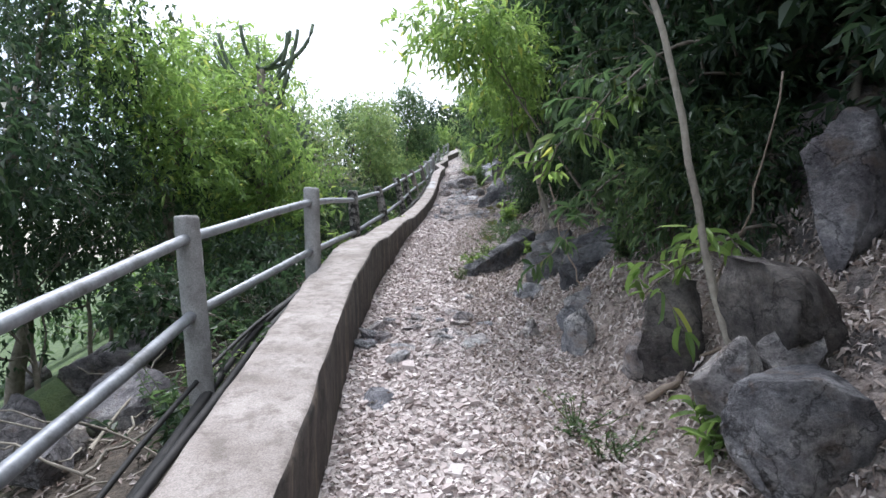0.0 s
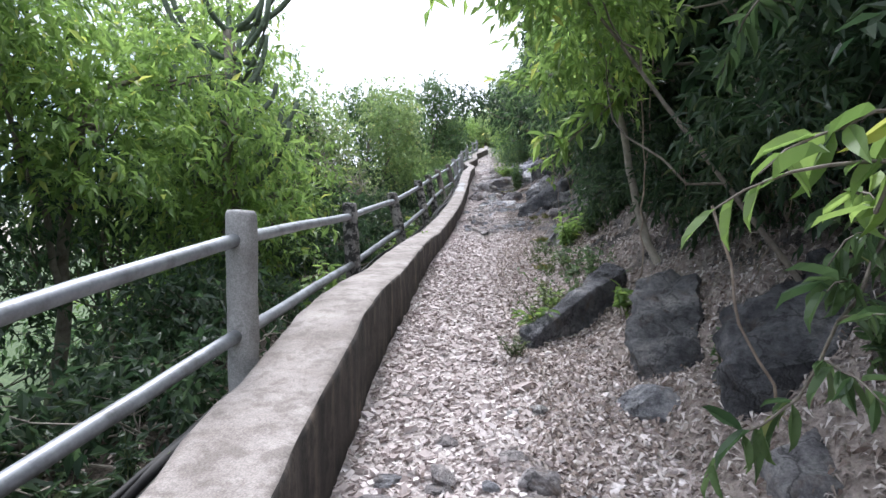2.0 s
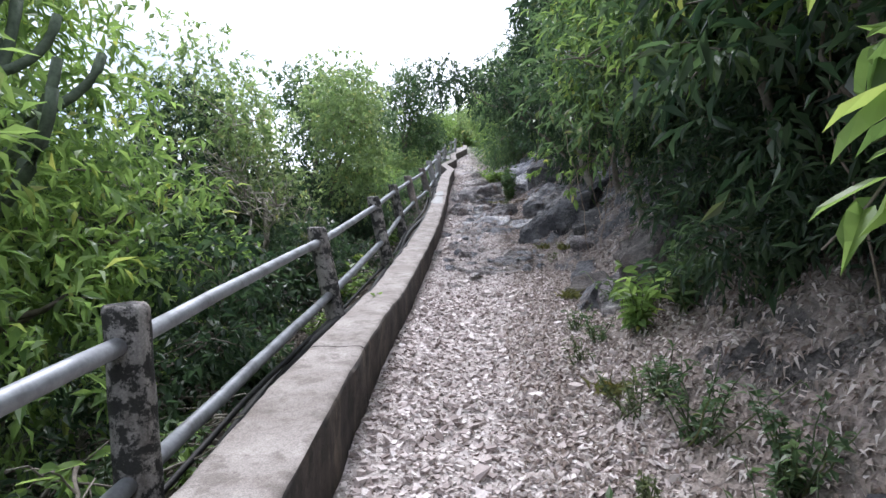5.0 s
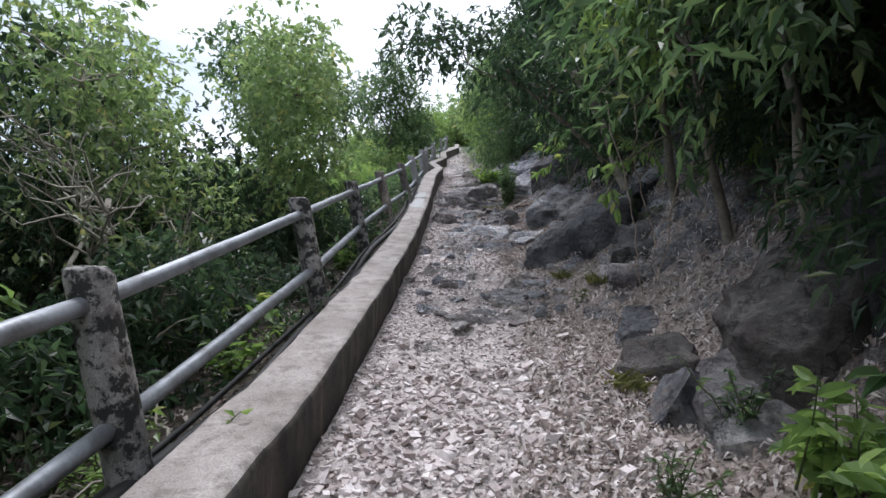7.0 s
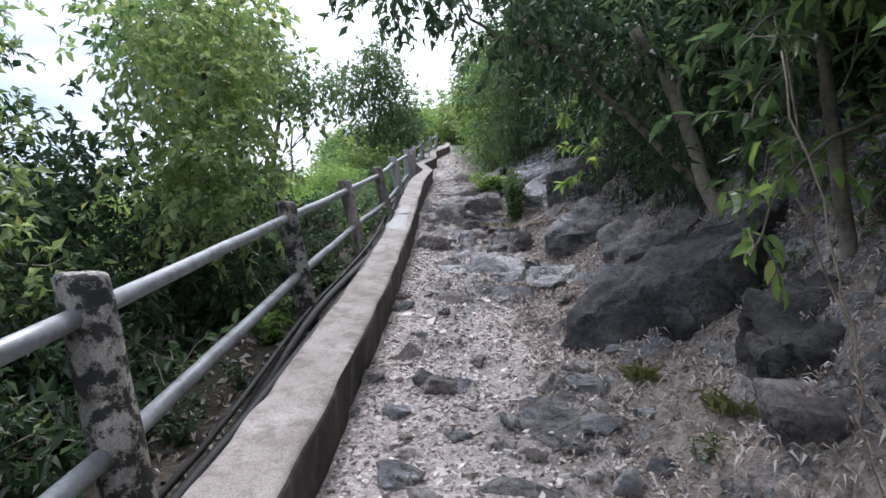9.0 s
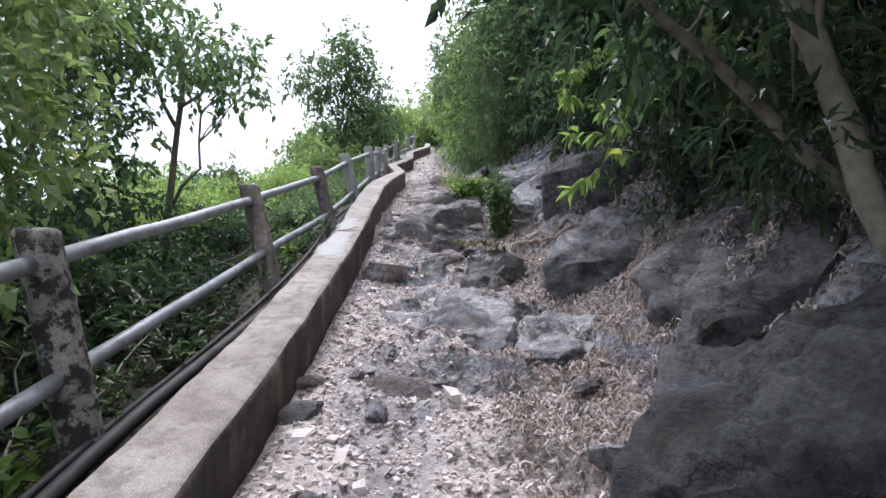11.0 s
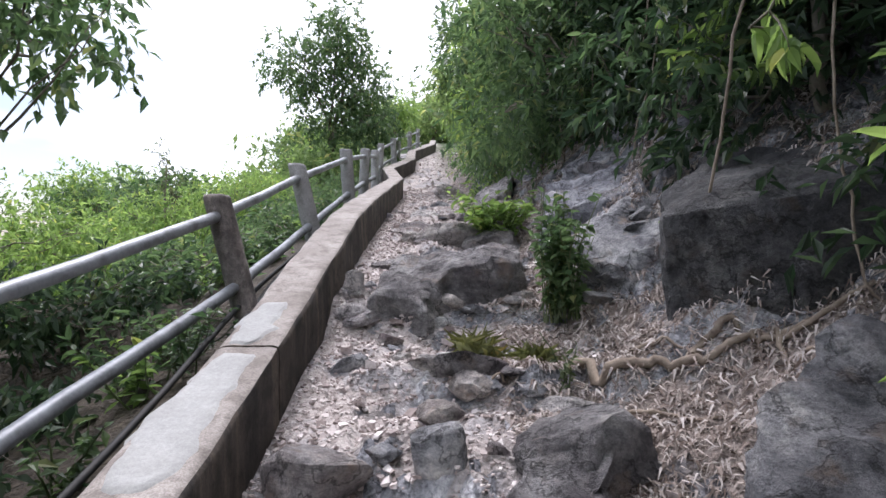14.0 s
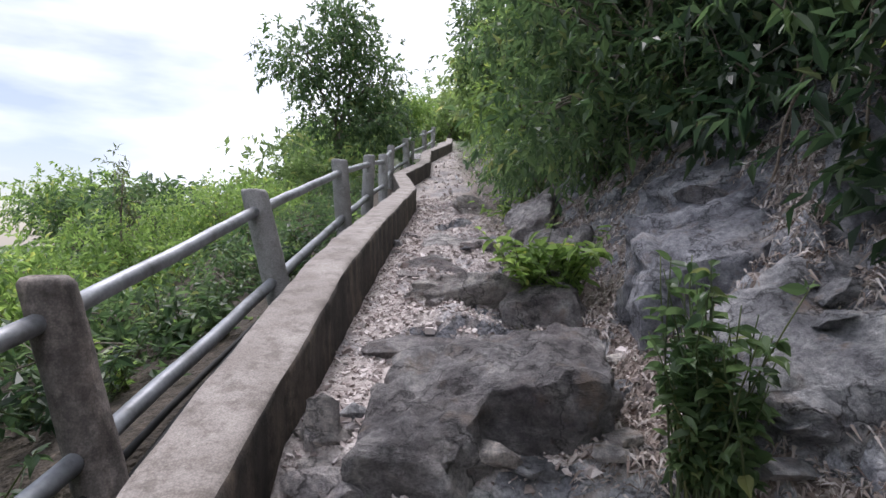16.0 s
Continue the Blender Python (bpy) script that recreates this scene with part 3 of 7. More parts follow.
def post(k, x, y, top, lean_x, lean_y):
    """A round cast post, flat on top, chipped and uneven."""
    base = min(float(height(x, y)), top - 0.9) - 0.12
    tall = top - base
    r = 0.074 if y > 8 else 0.07
    rows, sides = [], 20
    for h, q in [(tall * n / 26, 1.0) for n in range(26)] + [(tall - 0.022, 1.0), (tall - 0.008, 0.95), (tall, 0.84), (tall + 0.002, 0.45), (tall + 0.003, 0.02)]:
        ring = []
        for n in range(sides):
            a = 2 * math.pi * n / sides
            p = Vector((math.cos(a), math.sin(a), h * 7))
            u = 1 + 0.05 * noise.noise(p * 1.1 + Vector((k * 3.1, 0, 0))) + 0.04 * noise.noise(p * 3.3 + Vector((k * 5.3, 0, 0)))
            ring.append((math.cos(a) * r * q * u + lean_x * (h - tall), math.sin(a) * r * q * u + lean_y * (h - tall), h + 0.008 * noise.noise(p * 2 + Vector((0, k, 0))) * (q < 1)))
        rows.append(ring)
    i = np.arange(len(rows) * sides).reshape(len(rows), sides)
    n = np.roll(i, -1, 1)
    f = np.stack([i[:-1], n[:-1], n[1:], i[1:]], -1).reshape(-1, 4)
    ob = mesh_object("post", np.array(rows).reshape(-1, 3), f, POST_MAT if 5 < y < 15 else POST_PLAIN if y < 5 or y > 19 else POST_BROWN)
    ob.matrix_basis = Matrix.Translation((x, y, base))
    return under(ob, railing, ROOT_INV)


for k, row in enumerate(POSTS):
    post(k, *row)
for k in range(len(POSTS) - 1):
    for name, drop in (("top_rail", 0.125), ("lower_rail", 0.56)):
        ends = []
        for x, y, top, lx, ly in POSTS[k:k + 2]:
            d = drop * (1.0 if y < 9 else 0.9)
            ends.append((x - lx * d, y - ly * d, top - d))
        rng = np.random.default_rng(k * 7 + int(drop * 100))
        v, f = tube(wobble(ends[0], ends[1], 9, 0.006, rng), 0.031, 14)
        under(mesh_object(name, v, f, PIPE), railing, ROOT_INV)

for k, (off, dz, r) in enumerate(((0.07, 0.0, 0.024), (0.125, -0.03, 0.03), (0.18, 0.01, 0.014), (0.1, -0.07, 0.02))):
    pts = []
    for y in np.arange(-3, 26, 0.35):
        near_posts = 1 - float(smooth(3.0, 6.5, y))
        x = wall_x(y) - wall_w(y) - off - 0.22 * near_posts + 0.035 * math.sin(y * (0.9 + k * 0.3) + k)
        z = line_z(y) + float(np.interp(y, (0, 5, 8, 10, 12, 14, 17, 19, 26), (0.15, 0.18, 0.24, 0.15, 0.15, 0.18, 0.17, 0.1, 0.05))) + dz + 0.03 * math.sin(y * 1.3 + 2 * k)
        pts.append((x, y, z))
    v, f = tube(pts, r, 8)
    tagged(mesh_object("water_hose", v, f, HOSE), "black plastic hose running along behind the wall", "hose", group="hoses behind the wall")


# ---------------------------------------------------------------- rocks
def rock_mesh(seed, size, detail=3, cuts=21, block=False):
    """A broken limestone block: facets, bedding cracks, pitted skin."""
    rng = random.Random(seed)
    bm = bmesh.new()
    bmesh.ops.create_icosphere(bm, subdivisions=detail, radius=1)
    planes = []
    for _ in range(cuts):
        n = Vector((rng.gauss(0, 1), rng.gauss(0, 1), rng.gauss(0, 0.8))).normalized()
        planes.append((n, rng.uniform(0.42, 0.8)))
    if block:
        planes = planes[:13]
        for axis in ((1, 0, 0), (0, 1, 0), (0, 0, 1)):
            for sign in (-1, 1):
                n = Vector(axis) * sign + Vector((rng.gauss(0, 0.14), rng.gauss(0, 0.14), rng.gauss(0, 0.14)))
                planes.append((n.normalized(), rng.uniform(0.5, 0.6)))
    off = Vector((seed * 1.7, seed * 0.3, seed * 0.7))
    bed = Vector((rng.gauss(0, 0.4), rng.gauss(0, 0.4), 1)).normalized()
    for v in bm.verts:
        p = v.co.copy()
        for n, d in planes:
            over = p.dot(n) - d
            if over > 0:
                p -= n * over * 0.985
        q = p + 0.35 * noise.noise_vector(p * 1.3 + off)
        layer = abs((q.dot(bed) * 3.2 + 0.35 * noise.noise(p * 2 + off)) % 1.0 - 0.5)
        grow = 0.075 * noise.fractal(p * 1.7 + off, 0.8, 2.1, 5) + 0.04 * (noise.ridged_multi_fractal(p * 2.6 + off, 0.9, 2.1, 4, 1.0, 2.0) - 1.0)
        grow -= 0.08 * max(0.0, 0.09 - layer) / 0.09
        grow += 0.05 * noise.fractal(p * 4.5 + off, 0.7, 2.2, 4) + 0.02 * noise.noise(p * 13 + off)
        p *= 1 + grow
        v.co = p
    reach = [max(abs(v.co[i]) for v in bm.verts) for i in range(3)]
    for v in bm.verts:
        v.co = Vector([v.co[i] * size[i] / reach[i] for i in range(3)])
    for f in bm.faces:
        f.smooth = True
    for e in bm.edges:
        if len(e.link_faces) == 2 and e.calc_face_angle(0) > 0.17:
            e.smooth = False
    me = bpy.data.meshes.new("rock")
    bm.to_mesh(me)
    bm.free()
    return me


def rock(x, y, size, seed, mat=None, lift=0.0, turn=0, tilt=(0, 0), name="boulder", label="rough grey limestone boulder on the path bank", detail=3):
    me = rock_mesh(seed, size, detail, block=name == "rock_block")
    me.materials.append(mat or ROCK)
    ob = new(name, me)
    ob.matrix_basis = pose(x, y, float(height(x, y)) + lift, tilt[0], tilt[1], turn)
    return tagged(ob, label, "rock")


# rocks
DARK = "dark slate-grey limestone outcrop in the bank"
LEDGE = "rough weathered rock ledge crossing the path"
SLAB = "flat blue-grey bedrock slab set in the path"
SMALL = "loose grey limestone rock lying by the path"
BANK = "rough grey limestone boulder set in the bank"

rock(1.27, 2.51, (0.220, 0.198, 0.327), 11, ROCK_BROWN_SHADED, 0.12, 0, (0, 0), name="boulder", label=BANK, detail=4)
rock(1.56, 1.93, (0.299, 0.269, 0.312), 12, ROCK_BROWN_SHADED, 0.15, 20, (0, 0), name="rock_block", label=BANK, detail=4)
rock(2.03, 2.15, (0.227, 0.204, 0.480), 13, ROCK, 0.15, 40, (0, 0), name="boulder", label=BANK, detail=4)
rock(1.23, 1.80, (0.182, 0.164, 0.353), 14, ROCK, 0.20, -20, (0, 0), name="boulder", label=BANK, detail=4)
rock(1.49, 1.78, (0.153, 0.137, 0.247), 15, ROCK, 0.15, 15, (0, 0), name="boulder", label=BANK, detail=3)
rock(1.31, 1.53, (0.321, 0.289, 0.331), 16, ROCK_SLATE, 0.14, 30, (0, 0), name="boulder", label=BANK, detail=4)
rock(1.08, 2.55, (0.085, 0.077, 0.178), 17, ROCK_SAND, 0.13, 0, (0, 0), name="rock", label=SMALL, detail=3)
rock(0.93, 3.31, (0.117, 0.105, 0.240), 18, ROCK_PALE, 0.06, 0, (0, 0), name="rock", label=SMALL, detail=3)
rock(0.85, 4.91, (0.198, 0.178, 0.126), 19, ROCK_PALE, 0.00, 0, (0, 0), name="rock", label=SMALL, detail=3)
rock(-0.40, 2.78, (0.131, 0.246, 0.040), 20, ROCK_PALE, -0.01, 0, (10, 0), name="rock", label=SMALL, detail=3)
rock(-2.63, 4.02, (0.428, 0.385, 0.379), 21, ROCK, -0.02, 10, (0, 0), name="boulder", label="pale limestone boulder behind the railing", detail=4)
rock(-3.14, 3.53, (0.166, 0.150, 0.304), 22, ROCK, 0.06, 0, (0, 0), name="boulder", label="pale limestone boulder behind the railing", detail=3)
rock(-4.57, 5.66, (0.194, 0.175, 0.240), 23, ROCK, 0.06, 0, (0, 0), name="boulder", label="pale limestone boulder behind the railing", detail=3)
rock(-2.21, 2.57, (0.133, 0.120, 0.176), 24, ROCK_WARM, 0.05, 0, (0, 0), name="boulder", label="pale limestone boulder behind the railing", detail=3)
rock(0.66, 3.80, (0.096, 0.086, 0.124), 25, ROCK_SAND, 0.03, 0, (0, 0), name="rock", label=SMALL, detail=3)
rock(0.90, 3.36, (0.091, 0.082, 0.167), 26, ROCK_PALE, 0.05, 0, (0, 0), name="rock", label=SMALL, detail=3)
rock(0.97, 3.79, (0.100, 0.090, 0.150), 27, ROCK_PALE, 0.04, 0, (0, 0), name="rock", label=SMALL, detail=3)
rock(-1.73, 10.81, (0.262, 0.235, 0.225), 28, ROCK, 0.03, 0, (0, 0), name="boulder", label="pale limestone boulder behind the railing", detail=3)
rock(0.49, 11.96, (0.457, 0.213, 0.080), 33, ROCK_WARM, -0.05, 0, (12, 0), name="rock_ledge", label=LEDGE, detail=4)
rock(0.79, 12.64, (0.352, 0.399, 0.060), 34, ROCK, 0.01, 0, (9, 0), name="rock_ledge", label=LEDGE, detail=3)
rock(-0.07, 11.30, (0.202, 0.236, 0.030), 35, ROCK_SAND, -0.01, 0, (7, 0), name="rock", label=SMALL, detail=3)
rock(1.20, 10.27, (0.180, 0.162, 0.193), 42, ROCK_PALE, 0.05, 30, (0, 0), name="rock", label=SMALL, detail=3)
rock(-0.04, 12.18, (0.113, 0.101, 0.053), 43, ROCK_PALE, 0.01, 0, (0, 0), name="rock", label=SMALL, detail=3)
rock(1.05, 12.23, (0.081, 0.073, 0.057), 44, ROCK_PALE, 0.02, 0, (0, 0), name="rock", label=SMALL, detail=3)
rock(0.87, 12.11, (0.079, 0.071, 0.064), 45, ROCK_PALE, 0.02, 40, (0, 0), name="rock", label=SMALL, detail=3)
rock(0.39, 12.08, (0.296, 0.099, 0.070), 46, ROCK, -0.03, 0, (8, 0), name="rock_ledge", label=LEDGE, detail=4)
rock(0.74, 13.04, (0.084, 0.076, 0.084), 47, ROCK_SAND, 0.00, 0, (0, 0), name="rock", label=SMALL, detail=3)
rock(-0.03, 13.48, (0.109, 0.098, 0.089), 48, ROCK_SAND, 0.03, 0, (0, 0), name="rock", label=SMALL, detail=3)
rock(0.05, 13.08, (0.078, 0.070, 0.085), 49, ROCK_PALE, -0.02, 30, (0, 0), name="rock", label=SMALL, detail=3)
rock(0.22, 16.96, (0.218, 0.438, 0.080), 51, ROCK_WARM, -0.09, 0, (13, 0), name="rock_ledge", label=LEDGE, detail=3)
rock(0.30, 14.73, (0.301, 0.209, 0.100), 52, ROCK_WARM, -0.02, 0, (15, 0), name="rock_ledge", label=LEDGE, detail=4)
rock(1.45, 12.30, (0.119, 0.107, 0.142), 54, ROCK_SAND, 0.01, 20, (0, 0), name="rock", label=SMALL, detail=3)
rock(0.18, 16.69, (0.197, 0.177, 0.138), 58, ROCK_SAND, 0.02, 5, (0, 0), name="rock", label=SMALL, detail=3)
rock(0.59, 16.76, (0.123, 0.110, 0.125), 59, ROCK_PALE, 0.02, -10, (0, 0), name="rock", label=SMALL, detail=3)
rock(0.74, 17.46, (0.312, 0.150, 0.136), 60, ROCK_WARM, -0.02, 0, (0, 0), name="rock_ledge", label=LEDGE, detail=4)
rock(1.15, 16.82, (0.293, 0.264, 0.237), 61, ROCK, -0.02, -30, (0, 0), name="boulder", label=BANK, detail=4)
rock(1.28, 14.96, (0.135, 0.122, 0.104), 63, ROCK, 0.03, 0, (0, 0), name="boulder", label=BANK, detail=4)
rock(1.22, 17.13, (0.169, 0.152, 0.093), 66, ROCK, 0.03, 0, (0, 0), name="boulder", label=BANK, detail=4)
rock(0.61, 16.97, (0.114, 0.102, 0.068), 67, ROCK_SAND, 0.02, 0, (0, 0), name="rock", label=SMALL, detail=3)
rock(0.53, 20.92, (0.424, 0.509, 0.120), 69, ROCK_WARM, -0.06, 0, (10, 0), name="rock_ledge", label=LEDGE, detail=3)
rock(0.71, 21.96, (0.368, 0.635, 0.120), 70, ROCK, -0.00, 0, (10, 0), name="rock_ledge", label=LEDGE, detail=3)
rock(2.12, 19.39, (0.238, 0.214, 0.178), 72, ROCK, 0.05, 0, (0, 0), name="boulder", label=BANK, detail=4)
rock(0.80, 19.74, (0.402, 0.150, 0.163), 76, ROCK_WARM, 0.02, 0, (0, 0), name="rock_ledge", label=LEDGE, detail=4)
rock(0.14, 18.30, (0.071, 0.064, 0.136), 77, ROCK_SAND, 0.04, 0, (0, 0), name="rock", label=SMALL, detail=3)
rock(0.11, 18.27, (0.049, 0.044, 0.058), 78, ROCK_SAND, 0.01, 0, (0, 0), name="rock", label=SMALL, detail=3)
rock(1.18, 24.60, (0.323, 0.291, 0.218), 79, ROCK_WARM, -0.05, 0, (0, 0), name="boulder", label=BANK, detail=4)
rock(0.18, 31.25, (0.519, 1.482, 0.150), 80, ROCK, -0.08, 0, (12, 0), name="rock_ledge", label=LEDGE, detail=3)
rock(0.25, 37.20, (0.622, 3.533, 0.150), 81, ROCK, -0.03, 0, (11, 0), name="rock_ledge", label=LEDGE, detail=3)
rock(-0.47, 4.29, (0.092, 0.052, 0.029), 82, ROCK_PALE, 0.00, 33, (7, 6), name="rock", label=SMALL, detail=3)
rock(-0.45, 3.80, (0.082, 0.047, 0.027), 83, ROCK_SAND, -0.00, 34, (8, 7), name="rock", label=SMALL, detail=3)
rock(0.13, 4.11, (0.085, 0.064, 0.041), 84, ROCK_SAND, 0.02, 30, (-10, 3), name="rock", label=SMALL, detail=3)
rock(-0.01, 3.79, (0.074, 0.051, 0.024), 85, ROCK_PALE, 0.02, 29, (1, -5), name="rock", label=SMALL, detail=3)
rock(0.22, 3.68, (0.131, 0.110, 0.056), 86, ROCK_SAND, 0.00, 8, (-2, -8), name="rock", label=SMALL, detail=3)
rock(-0.35, 3.53, (0.063, 0.033, 0.029), 87, ROCK_SAND, -0.00, 3, (-1, -4), name="rock", label=SMALL, detail=3)
rock(0.34, 4.15, (0.093, 0.054, 0.043), 88, ROCK_PALE, -0.00, -12, (6, -4), name="rock", label=SMALL, detail=3)
rock(-0.11, 3.42, (0.068, 0.036, 0.024), 89, ROCK_SAND, 0.01, 9, (-6, -4), name="rock", label=SMALL, detail=3)
rock(-0.50, 3.89, (0.063, 0.049, 0.033), 90, ROCK_SAND, 0.02, 19, (11, -12), name="rock", label=SMALL, detail=3)
rock(-0.35, 3.38, (0.122, 0.081, 0.065), 91, ROCK_PALE, 0.01, 25, (-5, -7), name="rock", label=SMALL, detail=3)
rock(-0.24, 4.23, (0.091, 0.080, 0.035), 92, ROCK_SAND, -0.01, -36, (-8, 7), name="rock", label=SMALL, detail=3)
rock(-0.32, 4.03, (0.068, 0.060, 0.028), 93, ROCK_SAND, -0.00, -35, (-11, -8), name="rock", label=SMALL, detail=3)
rock(-0.05, 4.23, (0.054, 0.038, 0.020), 94, ROCK_PALE, 0.02, -30, (1, 7), name="rock", label=SMALL, detail=3)
rock(-0.29, 3.62, (0.098, 0.058, 0.039), 95, ROCK_SAND, -0.01, -6, (-6, 9), name="rock", label=SMALL, detail=3)
rock(0.10, 3.94, (0.053, 0.032, 0.019), 96, ROCK_SAND, -0.00, -21, (9, -9), name="rock", label=SMALL, detail=3)
rock(-0.60, 3.64, (0.107, 0.095, 0.043), 97, ROCK_PALE, 0.02, 12, (7, 6), name="rock", label=SMALL, detail=3)
rock(-0.25, 4.29, (0.071, 0.060, 0.037), 98, ROCK_SAND, 0.02, -13, (4, 7), name="rock", label=SMALL, detail=3)
rock(-0.08, 3.70, (0.103, 0.078, 0.048), 99, ROCK_SAND, -0.00, 34, (11, -10), name="rock", label=SMALL, detail=3)
rock(0.20, 3.61, (0.117, 0.060, 0.061), 100, ROCK_PALE, -0.01, 37, (4, -11), name="rock", label=SMALL, detail=3)
rock(-0.54, 3.85, (0.107, 0.085, 0.057), 101, ROCK_SAND, -0.00, -40, (10, -12), name="rock", label=SMALL, detail=3)
rock(0.17, 4.25, (0.131, 0.107, 0.068), 102, ROCK_SAND, 0.01, 30, (-7, 4), name="rock", label=SMALL, detail=3)
rock(-0.36, 3.68, (0.127, 0.088, 0.055), 103, ROCK_PALE, -0.01, -37, (2, -0), name="rock", label=SMALL, detail=3)
rock(0.13, 3.86, (0.064, 0.041, 0.031), 104, ROCK_SAND, 0.01, -39, (8, 8), name="rock", label=SMALL, detail=3)
rock(-0.63, 3.90, (0.088, 0.072, 0.033), 105, ROCK_SAND, -0.00, -1, (11, -10), name="rock", label=SMALL, detail=3)
rock(-0.59, 3.85, (0.139, 0.098, 0.057), 106, ROCK_PALE, 0.02, 22, (-10, 9), name="rock", label=SMALL, detail=3)
rock(-0.55, 4.08, (0.134, 0.089, 0.067), 107, ROCK_SAND, -0.00, 30, (-8, -8), name="rock", label=SMALL, detail=3)
rock(-0.24, 4.06, (0.104, 0.090, 0.050), 108, ROCK_SAND, -0.01, -15, (1, -0), name="rock", label=SMALL, detail=3)
rock(-0.01, 3.94, (0.058, 0.034, 0.029), 109, ROCK_PALE, 0.00, 21, (12, 3), name="rock", label=SMALL, detail=3)
rock(-0.05, 3.85, (0.081, 0.070, 0.034), 110, ROCK_SAND, 0.02, -16, (9, 7), name="rock", label=SMALL, detail=3)
rock(-0.11, 3.97, (0.064, 0.052, 0.025), 111, ROCK_SAND, 0.01, -29, (-10, -9), name="rock", label=SMALL, detail=3)
rock(0.11, 4.89, (0.076, 0.049, 0.034), 112, ROCK_PALE, 0.00, 10, (-10, -2), name="rock", label=SMALL, detail=3)
rock(0.22, 4.86, (0.066, 0.042, 0.025), 113, ROCK_SAND, -0.01, -38, (11, 8), name="rock", label=SMALL, detail=3)
rock(0.08, 4.46, (0.078, 0.044, 0.035), 114, ROCK_SAND, 0.00, 6, (11, 6), name="rock", label=SMALL, detail=3)
rock(0.25, 4.89, (0.066, 0.051, 0.032), 115, ROCK_PALE, 0.01, 27, (-5, 10), name="rock", label=SMALL, detail=3)
rock(-0.24, 4.60, (0.076, 0.059, 0.029), 116, ROCK_SAND, -0.00, -14, (3, 12), name="rock", label=SMALL, detail=3)
rock(0.17, 4.70, (0.056, 0.046, 0.021), 117, ROCK_SAND, 0.00, -39, (-8, 1), name="rock", label=SMALL, detail=3)
rock(0.62, 11.76, (0.076, 0.066, 0.034), 118, ROCK_PALE, -0.01, -35, (11, 12), name="rock", label=SMALL, detail=3)
rock(0.89, 11.92, (0.072, 0.039, 0.026), 119, ROCK_SAND, -0.00, 34, (9, 7), name="rock", label=SMALL, detail=3)
rock(0.06, 11.99, (0.071, 0.062, 0.024), 120, ROCK_SAND, 0.01, 14, (1, 11), name="rock", label=SMALL, detail=3)
rock(0.18, 11.90, (0.061, 0.033, 0.019), 121, ROCK_PALE, -0.00, -30, (-11, 12), name="rock", label=SMALL, detail=3)
rock(0.20, 11.70, (0.099, 0.079, 0.046), 122, ROCK_SAND, 0.02, 30, (5, 1), name="rock", label=SMALL, detail=3)
rock(0.62, 11.71, (0.089, 0.062, 0.030), 123, ROCK_SAND, 0.02, -1, (-10, -8), name="rock", label=SMALL, detail=3)
rock(1.15, 13.96, (0.095, 0.074, 0.049), 124, ROCK_PALE, -0.00, -9, (-2, -11), name="rock", label=SMALL, detail=3)
rock(1.26, 14.59, (0.146, 0.082, 0.050), 125, ROCK_SAND, 0.02, 26, (-6, 1), name="rock", label=SMALL, detail=3)
rock(0.40, 13.38, (0.077, 0.064, 0.042), 126, ROCK_SAND, 0.01, 34, (10, -3), name="rock", label=SMALL, detail=3)
rock(0.94, 13.03, (0.113, 0.061, 0.051), 127, ROCK_PALE, 0.02, -16, (4, 10), name="rock", label=SMALL, detail=3)
rock(0.78, 15.17, (0.117, 0.070, 0.060), 128, ROCK_SAND, 0.01, -15, (9, 3), name="rock", label=SMALL, detail=3)
rock(0.17, 13.05, (0.140, 0.120, 0.073), 129, ROCK_SAND, 0.01, 16, (3, 1), name="rock", label=SMALL, detail=3)
rock(1.19, 13.19, (0.067, 0.053, 0.029), 130, ROCK_PALE, 0.01, 8, (-6, -7), name="rock", label=SMALL, detail=3)
rock(-0.24, 13.12, (0.142, 0.110, 0.047), 131, ROCK_SAND, 0.02, 26, (0, -12), name="rock", label=SMALL, detail=3)
rock(0.96, 13.16, (0.116, 0.059, 0.056), 132, ROCK_SAND, -0.01, -2, (-9, -3), name="rock", label=SMALL, detail=3)
rock(1.01, 13.06, (0.133, 0.083, 0.053), 133, ROCK_PALE, 0.01, -37, (-2, 11), name="rock", label=SMALL, detail=3)
rock(0.80, 13.04, (0.087, 0.067, 0.043), 134, ROCK_SAND, 0.01, -5, (-8, -12), name="rock", label=SMALL, detail=3)
rock(0.94, 12.69, (0.085, 0.068, 0.034), 135, ROCK_SAND, 0.01, 27, (-4, 3), name="rock", label=SMALL, detail=3)
rock(0.05, 13.78, (0.063, 0.038, 0.023), 136, ROCK_PALE, 0.02, -29, (6, -10), name="rock", label=SMALL, detail=3)
rock(1.31, 13.81, (0.068, 0.040, 0.036), 137, ROCK_SAND, 0.01, 31, (-0, -9), name="rock", label=SMALL, detail=3)
rock(0.21, 12.53, (0.090, 0.051, 0.032), 138, ROCK_PALE, 0.02, -31, (11, -5), name="rock", label=SMALL, detail=3)
rock(0.52, 12.29, (0.085, 0.045, 0.044), 139, ROCK_SAND, -0.00, 17, (-11, 6), name="rock", label=SMALL, detail=3)
rock(-0.05, 12.75, (0.042, 0.026, 0.016), 140, ROCK_SAND, 0.02, 9, (-3, 12), name="rock", label=SMALL, detail=3)
rock(-0.07, 12.76, (0.088, 0.077, 0.041), 141, ROCK_PALE, 0.02, -35, (10, 5), name="rock", label=SMALL, detail=3)
rock(0.63, 12.14, (0.045, 0.026, 0.015), 142, ROCK_SAND, 0.00, 4, (1, -3), name="rock", label=SMALL, detail=3)
